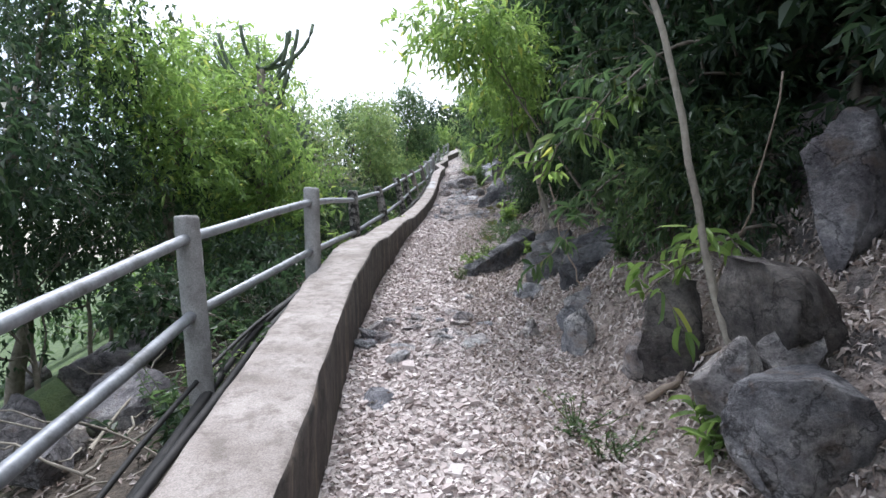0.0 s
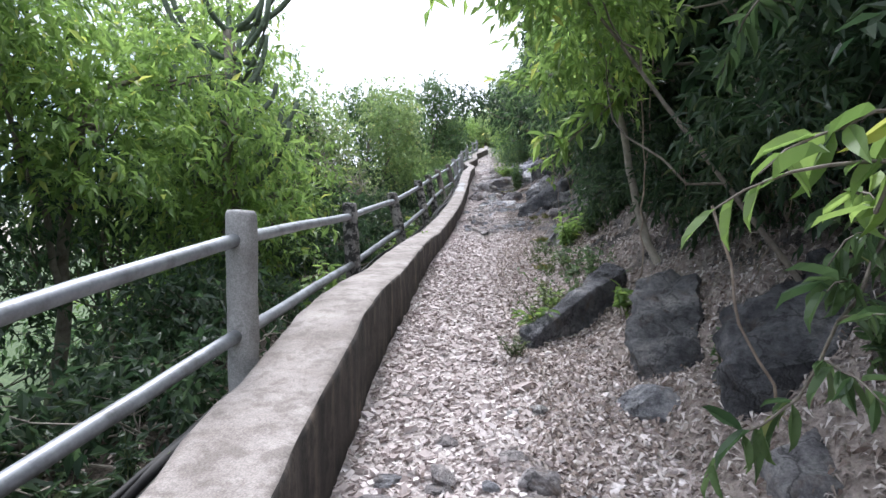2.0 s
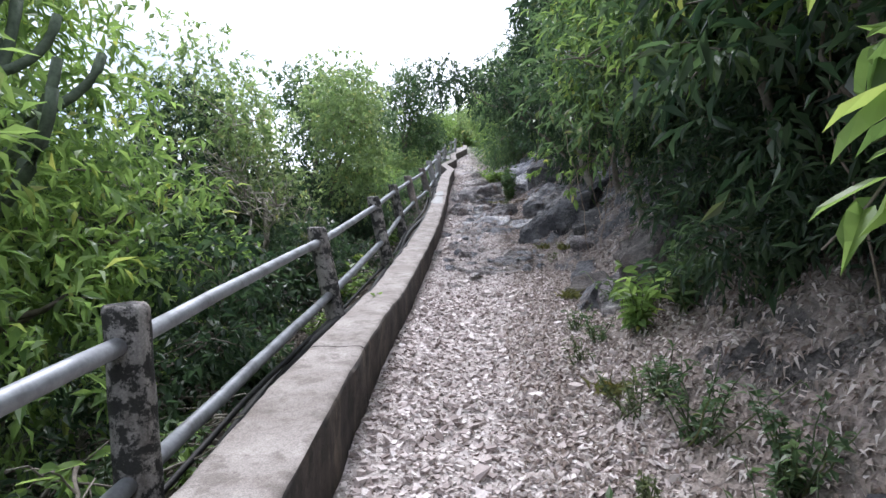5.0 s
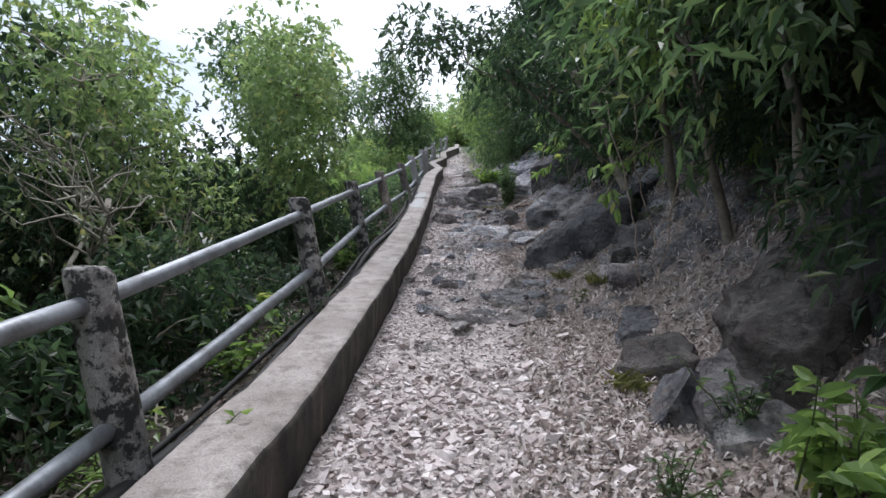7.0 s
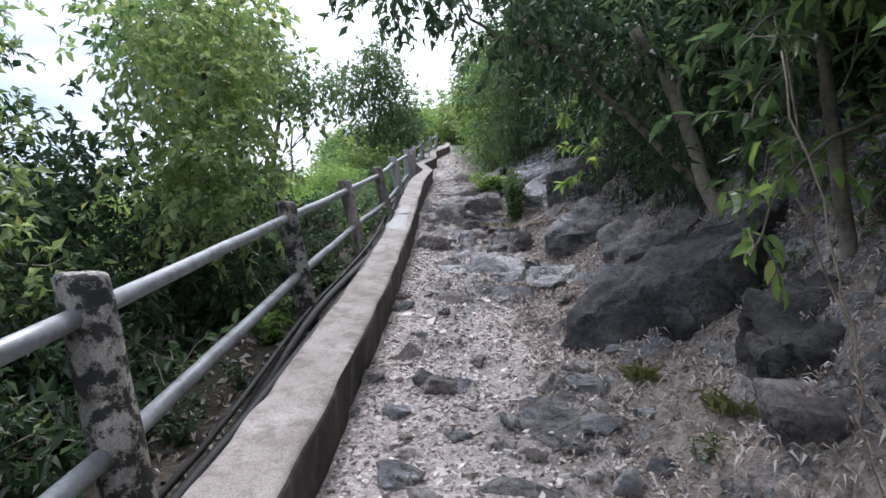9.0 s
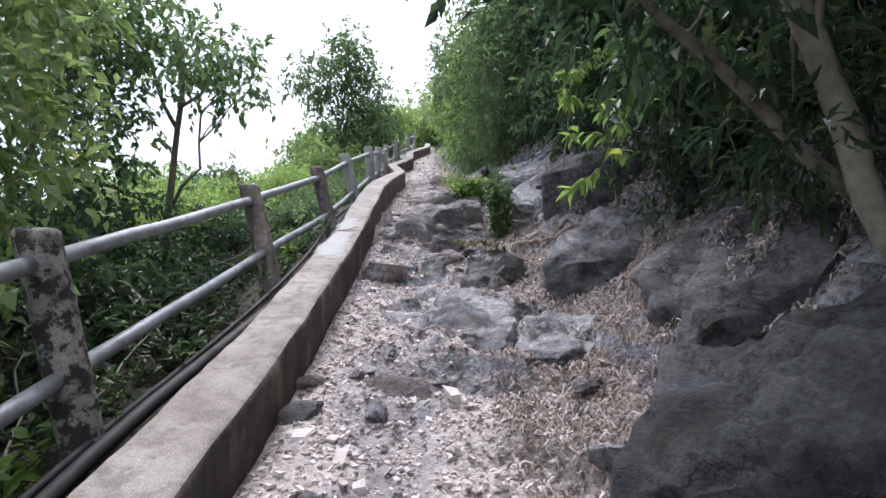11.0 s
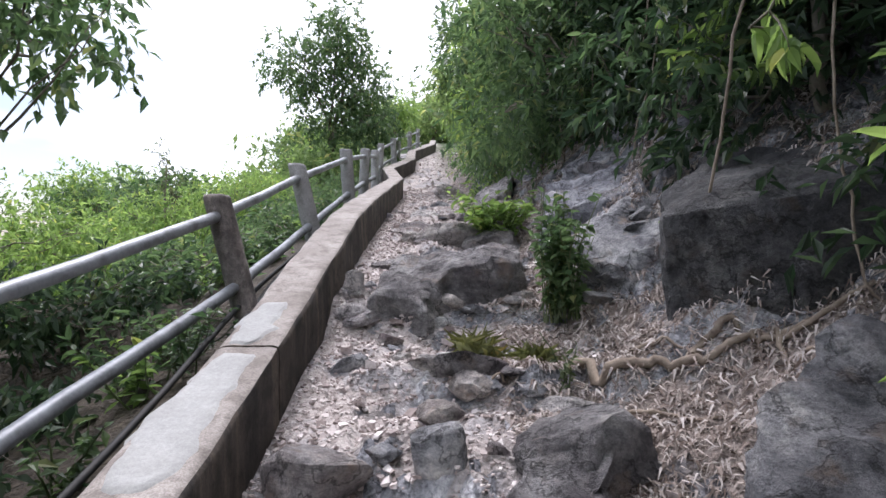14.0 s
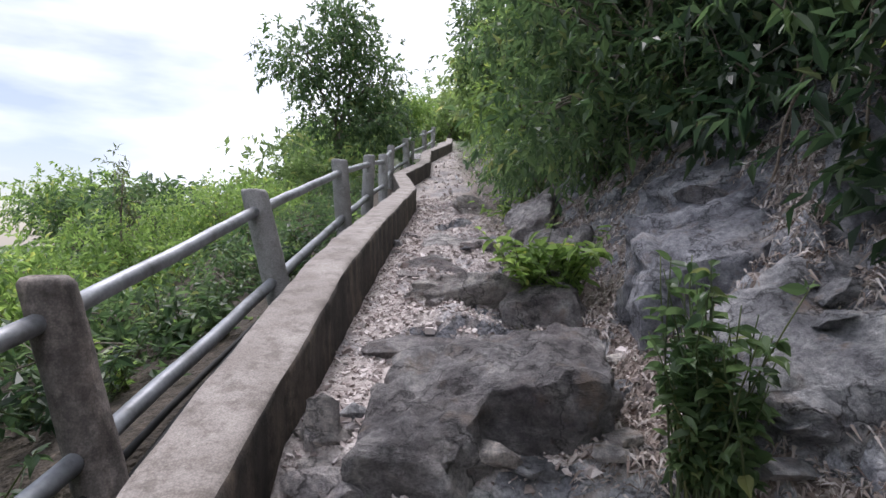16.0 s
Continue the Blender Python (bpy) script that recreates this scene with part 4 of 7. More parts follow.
rock(0.73, 12.12, (0.078, 0.040, 0.026), 143, ROCK_SAND, -0.00, -21, (2, -7), name="rock", label=SMALL, detail=3)
rock(0.70, 12.68, (0.058, 0.046, 0.031), 144, ROCK_PALE, -0.00, -12, (12, -7), name="rock", label=SMALL, detail=3)
rock(-0.31, 12.71, (0.081, 0.064, 0.043), 145, ROCK_SAND, 0.00, -37, (-5, 5), name="rock", label=SMALL, detail=3)
rock(0.32, 12.84, (0.059, 0.040, 0.023), 146, ROCK_SAND, 0.00, -29, (-11, 7), name="rock", label=SMALL, detail=3)
rock(0.81, 12.44, (0.046, 0.028, 0.020), 147, ROCK_PALE, 0.02, -1, (11, 1), name="rock", label=SMALL, detail=3)
rock(-0.04, 12.36, (0.070, 0.052, 0.034), 148, ROCK_SAND, -0.01, -5, (7, -9), name="rock", label=SMALL, detail=3)
rock(-0.28, 12.72, (0.054, 0.037, 0.021), 149, ROCK_SAND, 0.01, -26, (-4, 4), name="rock", label=SMALL, detail=3)
rock(0.45, 12.08, (0.087, 0.052, 0.033), 150, ROCK_PALE, 0.01, 4, (-3, 9), name="rock", label=SMALL, detail=3)
rock(-0.02, 12.49, (0.046, 0.039, 0.021), 151, ROCK_SAND, 0.02, -29, (5, 2), name="rock", label=SMALL, detail=3)
rock(-0.11, 14.37, (0.121, 0.065, 0.065), 152, ROCK_PALE, 0.01, 8, (1, -6), name="rock", label=SMALL, detail=3)
rock(-0.11, 14.73, (0.121, 0.070, 0.050), 153, ROCK_SAND, -0.00, 15, (11, 9), name="rock", label=SMALL, detail=3)
rock(0.11, 14.84, (0.060, 0.043, 0.031), 154, ROCK_SAND, 0.02, -34, (-2, -10), name="rock", label=SMALL, detail=3)
rock(0.23, 14.48, (0.080, 0.067, 0.043), 155, ROCK_PALE, 0.01, -24, (10, 10), name="rock", label=SMALL, detail=3)
rock(0.84, 15.03, (0.060, 0.037, 0.026), 156, ROCK_SAND, 0.00, -33, (3, 4), name="rock", label=SMALL, detail=3)
rock(0.45, 14.87, (0.098, 0.076, 0.031), 157, ROCK_SAND, 0.00, -29, (-10, 6), name="rock", label=SMALL, detail=3)
rock(0.15, 14.92, (0.079, 0.058, 0.026), 158, ROCK_PALE, 0.01, -34, (11, -8), name="rock", label=SMALL, detail=3)
rock(0.59, 14.88, (0.090, 0.056, 0.035), 159, ROCK_SAND, 0.01, 2, (1, -6), name="rock", label=SMALL, detail=3)
rock(1.01, 13.02, (0.099, 0.075, 0.043), 160, ROCK_PALE, 0.01, 6, (-7, 11), name="rock", label=SMALL, detail=3)
rock(0.89, 12.51, (0.127, 0.087, 0.049), 161, ROCK_PALE, -0.00, -15, (-5, -4), name="rock", label=SMALL, detail=3)
rock(0.62, 12.86, (0.088, 0.057, 0.041), 162, ROCK_PALE, -0.00, 29, (7, -4), name="rock", label=SMALL, detail=3)
rock(1.12, 12.83, (0.076, 0.068, 0.023), 163, ROCK_PALE, -0.01, 29, (-12, 4), name="rock", label=SMALL, detail=3)
rock(0.94, 12.98, (0.085, 0.075, 0.034), 164, ROCK_PALE, -0.00, -5, (6, -5), name="rock", label=SMALL, detail=3)
rock(0.49, 12.62, (0.076, 0.040, 0.023), 165, ROCK_PALE, 0.02, -5, (6, 1), name="rock", label=SMALL, detail=3)
rock(1.13, 12.58, (0.091, 0.070, 0.027), 166, ROCK_PALE, 0.00, 21, (2, -0), name="rock", label=SMALL, detail=3)
rock(1.16, 16.68, (0.087, 0.057, 0.028), 167, ROCK_PALE, 0.00, -23, (-11, -5), name="rock", label=SMALL, detail=3)
rock(0.09, 16.74, (0.087, 0.070, 0.045), 168, ROCK_SAND, -0.00, 14, (9, -2), name="rock", label=SMALL, detail=3)
rock(1.16, 16.82, (0.096, 0.082, 0.052), 169, ROCK_SAND, 0.01, 17, (-2, 5), name="rock", label=SMALL, detail=3)
rock(1.09, 16.69, (0.081, 0.071, 0.030), 170, ROCK_PALE, 0.00, -37, (9, 3), name="rock", label=SMALL, detail=3)
rock(0.83, 16.83, (0.059, 0.041, 0.031), 171, ROCK_SAND, 0.00, -6, (-2, 8), name="rock", label=SMALL, detail=3)
rock(0.11, 16.50, (0.051, 0.039, 0.025), 172, ROCK_SAND, 0.00, 19, (-5, -9), name="rock", label=SMALL, detail=3)
rock(0.40, 16.75, (0.086, 0.062, 0.040), 173, ROCK_PALE, 0.02, 22, (7, 11), name="rock", label=SMALL, detail=3)
rock(1.12, 16.57, (0.067, 0.047, 0.033), 174, ROCK_SAND, 0.01, 32, (6, 4), name="rock", label=SMALL, detail=3)
rock(0.26, 16.70, (0.059, 0.045, 0.020), 175, ROCK_SAND, -0.01, 36, (9, -5), name="rock", label=SMALL, detail=3)
rock(0.19, 17.55, (0.139, 0.078, 0.070), 176, ROCK_PALE, 0.02, 6, (-5, -11), name="rock", label=SMALL, detail=3)
rock(0.19, 18.07, (0.135, 0.102, 0.048), 177, ROCK_SAND, 0.01, -35, (3, -8), name="rock", label=SMALL, detail=3)
rock(0.12, 18.32, (0.142, 0.083, 0.043), 178, ROCK_SAND, 0.00, -12, (2, 2), name="rock", label=SMALL, detail=3)
rock(0.83, 17.35, (0.100, 0.076, 0.033), 179, ROCK_PALE, -0.00, -32, (9, -4), name="rock", label=SMALL, detail=3)
rock(0.84, 17.41, (0.105, 0.061, 0.038), 180, ROCK_SAND, 0.00, -9, (-10, 8), name="rock", label=SMALL, detail=3)
rock(0.76, 17.36, (0.146, 0.115, 0.074), 181, ROCK_SAND, 0.01, -6, (8, 10), name="rock", label=SMALL, detail=3)
rock(0.23, 18.45, (0.085, 0.058, 0.044), 182, ROCK_PALE, 0.01, 28, (-3, 2), name="rock", label=SMALL, detail=3)
rock(0.39, 17.84, (0.094, 0.047, 0.038), 183, ROCK_SAND, 0.01, 30, (-5, 10), name="rock", label=SMALL, detail=3)
rock(1.13, 18.81, (0.140, 0.122, 0.076), 184, ROCK_SAND, 0.01, -9, (1, 4), name="rock", label=SMALL, detail=3)
rock(0.85, 18.50, (0.150, 0.107, 0.048), 185, ROCK_PALE, -0.00, -34, (-1, -10), name="rock", label=SMALL, detail=3)
rock(0.72, 18.23, (0.144, 0.117, 0.050), 186, ROCK_SAND, 0.01, 7, (-6, 10), name="rock", label=SMALL, detail=3)
rock(0.13, 18.11, (0.124, 0.070, 0.052), 187, ROCK_SAND, 0.02, -13, (5, -7), name="rock", label=SMALL, detail=3)
rock(1.07, 17.31, (0.085, 0.068, 0.033), 188, ROCK_PALE, -0.01, -23, (5, -1), name="rock", label=SMALL, detail=3)
rock(0.75, 18.62, (0.085, 0.055, 0.037), 189, ROCK_SAND, 0.01, -4, (-4, 10), name="rock", label=SMALL, detail=3)
rock(0.93, 18.22, (0.106, 0.074, 0.039), 190, ROCK_PALE, -0.01, 13, (6, 10), name="rock", label=SMALL, detail=3)
rock(1.23, 18.26, (0.084, 0.075, 0.027), 191, ROCK_SAND, 0.00, 4, (2, 3), name="rock", label=SMALL, detail=3)
rock(0.25, 18.36, (0.062, 0.041, 0.021), 192, ROCK_SAND, -0.00, 10, (-2, -8), name="rock", label=SMALL, detail=3)
rock(0.65, 18.24, (0.071, 0.043, 0.029), 193, ROCK_PALE, 0.01, -37, (4, -11), name="rock", label=SMALL, detail=3)
rock(1.29, 18.81, (0.108, 0.055, 0.046), 194, ROCK_SAND, -0.00, 22, (7, -9), name="rock", label=SMALL, detail=3)
rock(0.13, 18.20, (0.079, 0.051, 0.031), 195, ROCK_SAND, 0.00, 6, (-3, -9), name="rock", label=SMALL, detail=3)
rock(0.65, 18.13, (0.104, 0.082, 0.055), 196, ROCK_PALE, 0.00, -11, (7, -10), name="rock", label=SMALL, detail=3)
rock(1.13, 19.02, (0.094, 0.066, 0.046), 197, ROCK_SAND, -0.01, 14, (8, -11), name="rock", label=SMALL, detail=3)
rock(0.98, 18.91, (0.102, 0.091, 0.031), 198, ROCK_SAND, 0.00, -0, (12, 10), name="rock", label=SMALL, detail=3)
rock(-0.04, 19.02, (0.079, 0.065, 0.039), 199, ROCK_PALE, 0.01, 34, (8, 9), name="rock", label=SMALL, detail=3)
rock(0.91, 18.95, (0.101, 0.080, 0.054), 200, ROCK_SAND, -0.00, -38, (-4, -6), name="rock", label=SMALL, detail=3)
rock(0.52, 19.21, (0.093, 0.062, 0.034), 201, ROCK_SAND, -0.01, 6, (-10, 9), name="rock", label=SMALL, detail=3)
rock(0.41, 18.18, (0.059, 0.038, 0.029), 202, ROCK_PALE, 0.01, -4, (9, -8), name="rock", label=SMALL, detail=3)
rock(1.16, 18.37, (0.070, 0.045, 0.026), 203, ROCK_SAND, 0.01, -5, (0, 4), name="rock", label=SMALL, detail=3)
rock(1.14, 18.18, (0.071, 0.054, 0.033), 204, ROCK_SAND, 0.02, -9, (1, 6), name="rock", label=SMALL, detail=3)
rock(0.45, 18.74, (0.093, 0.061, 0.048), 205, ROCK_PALE, 0.00, -22, (3, 2), name="rock", label=SMALL, detail=3)
rock(1.05, 17.31, (0.061, 0.041, 0.028), 206, ROCK_PALE, 0.01, 7, (-2, 9), name="rock", label=SMALL, detail=3)
rock(0.99, 17.38, (0.077, 0.066, 0.028), 207, ROCK_SAND, 0.02, -24, (-10, -0), name="rock", label=SMALL, detail=3)
rock(0.45, 17.52, (0.070, 0.039, 0.028), 208, ROCK_SAND, 0.00, 35, (-10, 0), name="rock", label=SMALL, detail=3)
rock(0.69, 17.76, (0.057, 0.037, 0.022), 209, ROCK_PALE, 0.01, 5, (-1, -1), name="rock", label=SMALL, detail=3)
rock(0.79, 17.38, (0.046, 0.035, 0.019), 210, ROCK_SAND, 0.02, -29, (1, -5), name="rock", label=SMALL, detail=3)
rock(0.80, 17.36, (0.072, 0.053, 0.039), 211, ROCK_SAND, -0.00, 40, (-1, 3), name="rock", label=SMALL, detail=3)
rock(0.41, 17.76, (0.048, 0.034, 0.017), 212, ROCK_PALE, 0.01, -28, (4, 10), name="rock", label=SMALL, detail=3)
rock(0.86, 18.20, (0.091, 0.077, 0.028), 213, ROCK_PALE, 0.01, -16, (-1, 5), name="rock", label=SMALL, detail=3)
rock(1.05, 18.94, (0.059, 0.031, 0.028), 214, ROCK_SAND, 0.01, -33, (-9, -9), name="rock", label=SMALL, detail=3)
rock(1.40, 18.89, (0.079, 0.067, 0.027), 215, ROCK_SAND, 0.01, -13, (3, -1), name="rock", label=SMALL, detail=3)
rock(0.29, 18.20, (0.075, 0.067, 0.034), 216, ROCK_PALE, 0.02, 12, (-11, -12), name="rock", label=SMALL, detail=3)
rock(1.20, 18.27, (0.090, 0.075, 0.035), 217, ROCK_SAND, 0.01, 12, (-11, 1), name="rock", label=SMALL, detail=3)
rock(1.17, 18.41, (0.089, 0.047, 0.036), 218, ROCK_SAND, 0.01, 4, (8, -0), name="rock", label=SMALL, detail=3)
rock(0.77, 18.59, (0.084, 0.061, 0.033), 219, ROCK_PALE, -0.00, 29, (-3, 5), name="rock", label=SMALL, detail=3)
rock(0.42, 18.20, (0.061, 0.041, 0.024), 220, ROCK_SAND, 0.02, 19, (-6, -6), name="rock", label=SMALL, detail=3)
rock(1.02, 18.74, (0.059, 0.032, 0.028), 221, ROCK_SAND, 0.01, 25, (-10, -0), name="rock", label=SMALL, detail=3)
rock(0.27, 18.39, (0.061, 0.036, 0.027), 222, ROCK_PALE, -0.01, 24, (-8, -6), name="rock", label=SMALL, detail=3)
rock(1.19, 21.58, (0.081, 0.066, 0.036), 223, ROCK_PALE, 0.01, 29, (11, -10), name="rock", label=SMALL, detail=3)
rock(0.66, 21.27, (0.080, 0.068, 0.032), 224, ROCK_SAND, 0.02, -34, (-1, 3), name="rock", label=SMALL, detail=3)
rock(1.17, 21.14, (0.123, 0.076, 0.048), 225, ROCK_SAND, -0.00, -25, (-0, 6), name="rock", label=SMALL, detail=3)
rock(0.40, 20.98, (0.090, 0.081, 0.038), 226, ROCK_PALE, 0.01, -21, (9, -11), name="rock", label=SMALL, detail=3)
rock(0.37, 20.48, (0.097, 0.069, 0.044), 227, ROCK_SAND, 0.00, 13, (-2, 2), name="rock", label=SMALL, detail=3)
rock(1.13, 21.57, (0.113, 0.094, 0.062), 228, ROCK_SAND, -0.01, -6, (-8, -8), name="rock", label=SMALL, detail=3)
rock(0.72, 20.28, (0.069, 0.056, 0.035), 229, ROCK_PALE, 0.02, 21, (-7, 5), name="rock", label=SMALL, detail=3)
rock(0.93, 21.67, (0.115, 0.073, 0.059), 230, ROCK_SAND, 0.02, -8, (-9, 8), name="rock", label=SMALL, detail=3)
rock(0.30, 22.50, (0.121, 0.072, 0.044), 231, ROCK_SAND, 0.00, 18, (-7, -4), name="rock", label=SMALL, detail=3)
rock(0.19, 21.82, (0.112, 0.085, 0.051), 232, ROCK_PALE, 0.02, -38, (-5, 3), name="rock", label=SMALL, detail=3)
rock(0.58, 19.67, (0.076, 0.067, 0.037), 233, ROCK_SAND, 0.01, 35, (-2, -4), name="rock", label=SMALL, detail=3)
rock(0.68, 20.35, (0.117, 0.088, 0.059), 234, ROCK_SAND, 0.01, 22, (-9, 8), name="rock", label=SMALL, detail=3)
rock(0.86, 21.48, (0.069, 0.051, 0.025), 235, ROCK_PALE, 0.00, 4, (-7, -6), name="rock", label=SMALL, detail=3)
rock(0.23, 21.44, (0.118, 0.070, 0.043), 236, ROCK_SAND, -0.01, 9, (6, -8), name="rock", label=SMALL, detail=3)
rock(1.92, 18.37, (0.094, 0.051, 0.047), 237, ROCK_PALE, -0.01, 18, (-7, -5), name="rock", label=SMALL, detail=3)
rock(1.32, 18.63, (0.124, 0.109, 0.059), 238, ROCK_PALE, 0.01, -3, (2, 2), name="rock", label=SMALL, detail=3)
rock(1.91, 18.17, (0.101, 0.091, 0.048), 239, ROCK_PALE, 0.01, -2, (-12, -7), name="rock", label=SMALL, detail=3)
rock(1.85, 18.30, (0.153, 0.106, 0.052), 240, ROCK_PALE, -0.01, -35, (5, -6), name="rock", label=SMALL, detail=3)
rock(1.62, 18.36, (0.171, 0.097, 0.070), 241, ROCK_PALE, 0.01, 13, (-1, 3), name="rock", label=SMALL, detail=3)
rock(1.62, 17.96, (0.144, 0.078, 0.048), 242, ROCK_PALE, 0.01, 14, (-1, 5), name="rock", label=SMALL, detail=3)
rock(1.74, 19.40, (0.126, 0.101, 0.068), 243, ROCK_PALE, -0.00, -32, (-3, 9), name="rock", label=SMALL, detail=3)
rock(2.00, 18.25, (0.120, 0.083, 0.063), 244, ROCK_PALE, 0.01, -6, (11, 6), name="rock", label=SMALL, detail=3)
rock(1.72, 17.98, (0.198, 0.153, 0.098), 245, ROCK_PALE, 0.01, 14, (11, 11), name="rock", label=SMALL, detail=3)
rock(1.72, 17.98, (0.139, 0.093, 0.055), 246, ROCK_PALE, 0.02, 13, (7, 4), name="rock", label=SMALL, detail=3)
rock(1.57, 19.38, (0.122, 0.108, 0.058), 247, ROCK_PALE, 0.00, 1, (9, 1), name="rock", label=SMALL, detail=3)
rock(1.81, 18.38, (0.131, 0.106, 0.046), 248, ROCK_PALE, 0.01, 27, (12, 1), name="rock", label=SMALL, detail=3)
rock(0.5, 17.62, (0.42, 0.17, 0.13), 253, ROCK_WARM, -0.05, 4, (0, 0), name="rock_ledge", label=LEDGE, detail=4)
rock(0.6, 19.15, (0.5, 0.22, 0.14), 256, ROCK_WARM, -0.01, -6, (0, 0), name="rock_ledge", label=LEDGE, detail=4)
rock(0.75, 20.1, (0.5, 0.2, 0.13), 257, ROCK_WARM, 0.03, 8, (0, 0), name="rock_ledge", label=LEDGE, detail=4)

def outcrop(corners, seed, mat, label, rough=1.0, fine=0.06, name="rock_outcrop", flare=1.1):
    """Bedrock standing out of the bank: a tilted top on the given corners, broken sides, cracks and pitted skin."""
    rng = random.Random(seed)
    c = sum((Vector(p) for p in corners), Vector()) / len(corners)
    base = min(float(height(p[0], p[1])) for p in corners) - 0.3
    bm = bmesh.new()
    ring = [bm.verts.new((p[0] - c.x, p[1] - c.y, p[2] - base)) for p in corners]
    foot = [bm.verts.new(((p[0] - c.x) * flare, (p[1] - c.y) * flare, 0)) for p in corners]
    mid = bm.verts.new((rng.uniform(-0.05, 0.05), rng.uniform(-0.05, 0.05), c.z - base + 0.03))
    n = len(corners)
    for k in range(n):
        bm.faces.new((ring[k], ring[(k + 1) % n], mid))
        bm.faces.new((foot[k], foot[(k + 1) % n], ring[(k + 1) % n], ring[k]))
    bmesh.ops.recalc_face_normals(bm, faces=bm.faces)
    bmesh.ops.triangulate(bm, faces=bm.faces)
    for _ in range(6):
        long = [e for e in bm.edges if e.calc_length() > fine * 1.4]
        if not long:
            break
        bmesh.ops.subdivide_edges(bm, edges=long, cuts=1)
        bmesh.ops.triangulate(bm, faces=bm.faces)
    for _ in range(2):
        bmesh.ops.smooth_vert(bm, verts=bm.verts, factor=0.5, use_axis_x=True, use_axis_y=True, use_axis_z=True)
    bm.normal_update()
    off = Vector((seed * 1.37, seed * 0.71, seed * 0.29))
    bed = Vector((rng.gauss(-0.35, 0.15), rng.gauss(0.1, 0.15), 1)).normalized()
    moved = []
    for v in bm.verts:
        p = v.co + off
        warp = p + 0.16 * noise.noise_vector(p * 2.2)
        dist, cell = noise.voronoi(Vector((warp.x * 2.6, warp.y * 2.6, warp.z * 4.0)))
        plate = noise.noise(cell[0] * 7.3) * 0.085
        crack = -0.03 * max(0.0, 1 - (dist[1] - dist[0]) / 0.1)
        layer = abs((warp.dot(bed) * 6.5) % 1.0 - 0.5)
        crack -= 0.012 * max(0.0, 0.1 - layer) / 0.1
        pit = 0.04 * noise.fractal(p * 3.2, 0.8, 2.1, 4) + 0.03 * (noise.ridged_multi_fractal(p * 6, 0.9, 2.1, 4, 1.0, 2.0) - 1.0) + 0.012 * noise.noise(p * 24)
        moved.append(v.co + v.normal * (plate + crack + pit) * rough)
    for v, p in zip(bm.verts, moved):
        v.co = p
    for f in bm.faces:
        f.smooth = True
    for e in bm.edges:
        if len(e.link_faces) == 2 and e.calc_face_angle(0) > 0.38:
            e.smooth = False
    me = bpy.data.meshes.new(name)
    bm.to_mesh(me)
    bm.free()
    me.materials.append(mat)
    ob = new(name, me)
    ob.location = (c.x, c.y, base)
    return tagged(ob, label, "rock")


LEFT = "pale limestone boulder behind the railing"
rock(-2.25, 3.3, (0.42, 0.36, 0.36), 301, ROCK, 0.16, 12, (0, 0), label=LEFT, detail=4)
rock(-2.95, 3.2, (0.2, 0.18, 0.2), 302, ROCK, 0.12, 40, (0, 0), label=LEFT)
rock(-2.55, 2.7, (0.27, 0.24, 0.22), 303, ROCK, 0.12, -20, (0, 0), label=LEFT, detail=4)
rock(-2.2, 2.4, (0.2, 0.17, 0.15), 304, ROCK, 0.06, 70, (0, 0), label=LEFT)
CRAG = "cracked blue-grey limestone outcrop in the leaf-strewn bank"
outcrop([(0.24, 5.97, 1.14), (0.33, 5.88, 1.1), (0.8, 6.3, 1.36), (1.22, 6.7, 1.54), (1.1, 6.84, 1.6), (0.6, 6.36, 1.34)], 30, ROCK_SLATE, "long tilted dark slab of rock beside the path", 0.45, 0.04, "rock_slab", 0.95)
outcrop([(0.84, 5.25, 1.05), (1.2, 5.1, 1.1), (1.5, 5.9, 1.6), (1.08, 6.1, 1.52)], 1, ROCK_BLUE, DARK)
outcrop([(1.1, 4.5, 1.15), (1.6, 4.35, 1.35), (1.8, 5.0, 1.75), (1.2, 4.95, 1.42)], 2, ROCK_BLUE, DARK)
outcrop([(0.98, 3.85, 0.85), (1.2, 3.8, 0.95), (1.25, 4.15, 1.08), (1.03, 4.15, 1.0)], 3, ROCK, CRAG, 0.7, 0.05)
# the canopy's shade over this corner is put into the rock colours
outcrop([(1.38, 9.95, 2.05), (1.95, 9.75, 2.45), (2.1, 10.6, 2.7), (1.45, 10.5, 2.3)], 4, ROCK_BROWN_SHADED, "tall brownish rock leaning out of the bank")
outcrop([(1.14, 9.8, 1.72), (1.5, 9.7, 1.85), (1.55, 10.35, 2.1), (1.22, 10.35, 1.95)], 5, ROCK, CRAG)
outcrop([(1.7, 9.6, 2.8), (2.4, 9.5, 3.0), (2.5, 10.2, 3.2), (1.75, 10.05, 2.9)], 6, ROCK_DARK_SHADED, "tall brownish rock leaning out of the bank")
outcrop([(1.05, 10.75, 1.82), (1.45, 10.6, 1.9), (1.5, 11.1, 2.0), (1.2, 11.15, 1.92)], 7, ROCK_BROWN_SHADED, "low brown rock half buried in leaves", 0.6)
outcrop([(1.46, 12.25, 2.46), (1.85, 12.15, 2.54), (2.35, 12.1, 2.6), (2.6, 12.75, 2.9), (1.6, 12.65, 2.6)], 8, ROCK_DARK_SHADED, DARK, flare=0.98)
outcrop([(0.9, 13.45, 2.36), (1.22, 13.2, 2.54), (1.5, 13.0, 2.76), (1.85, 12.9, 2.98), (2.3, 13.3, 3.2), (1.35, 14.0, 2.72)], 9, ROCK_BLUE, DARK)
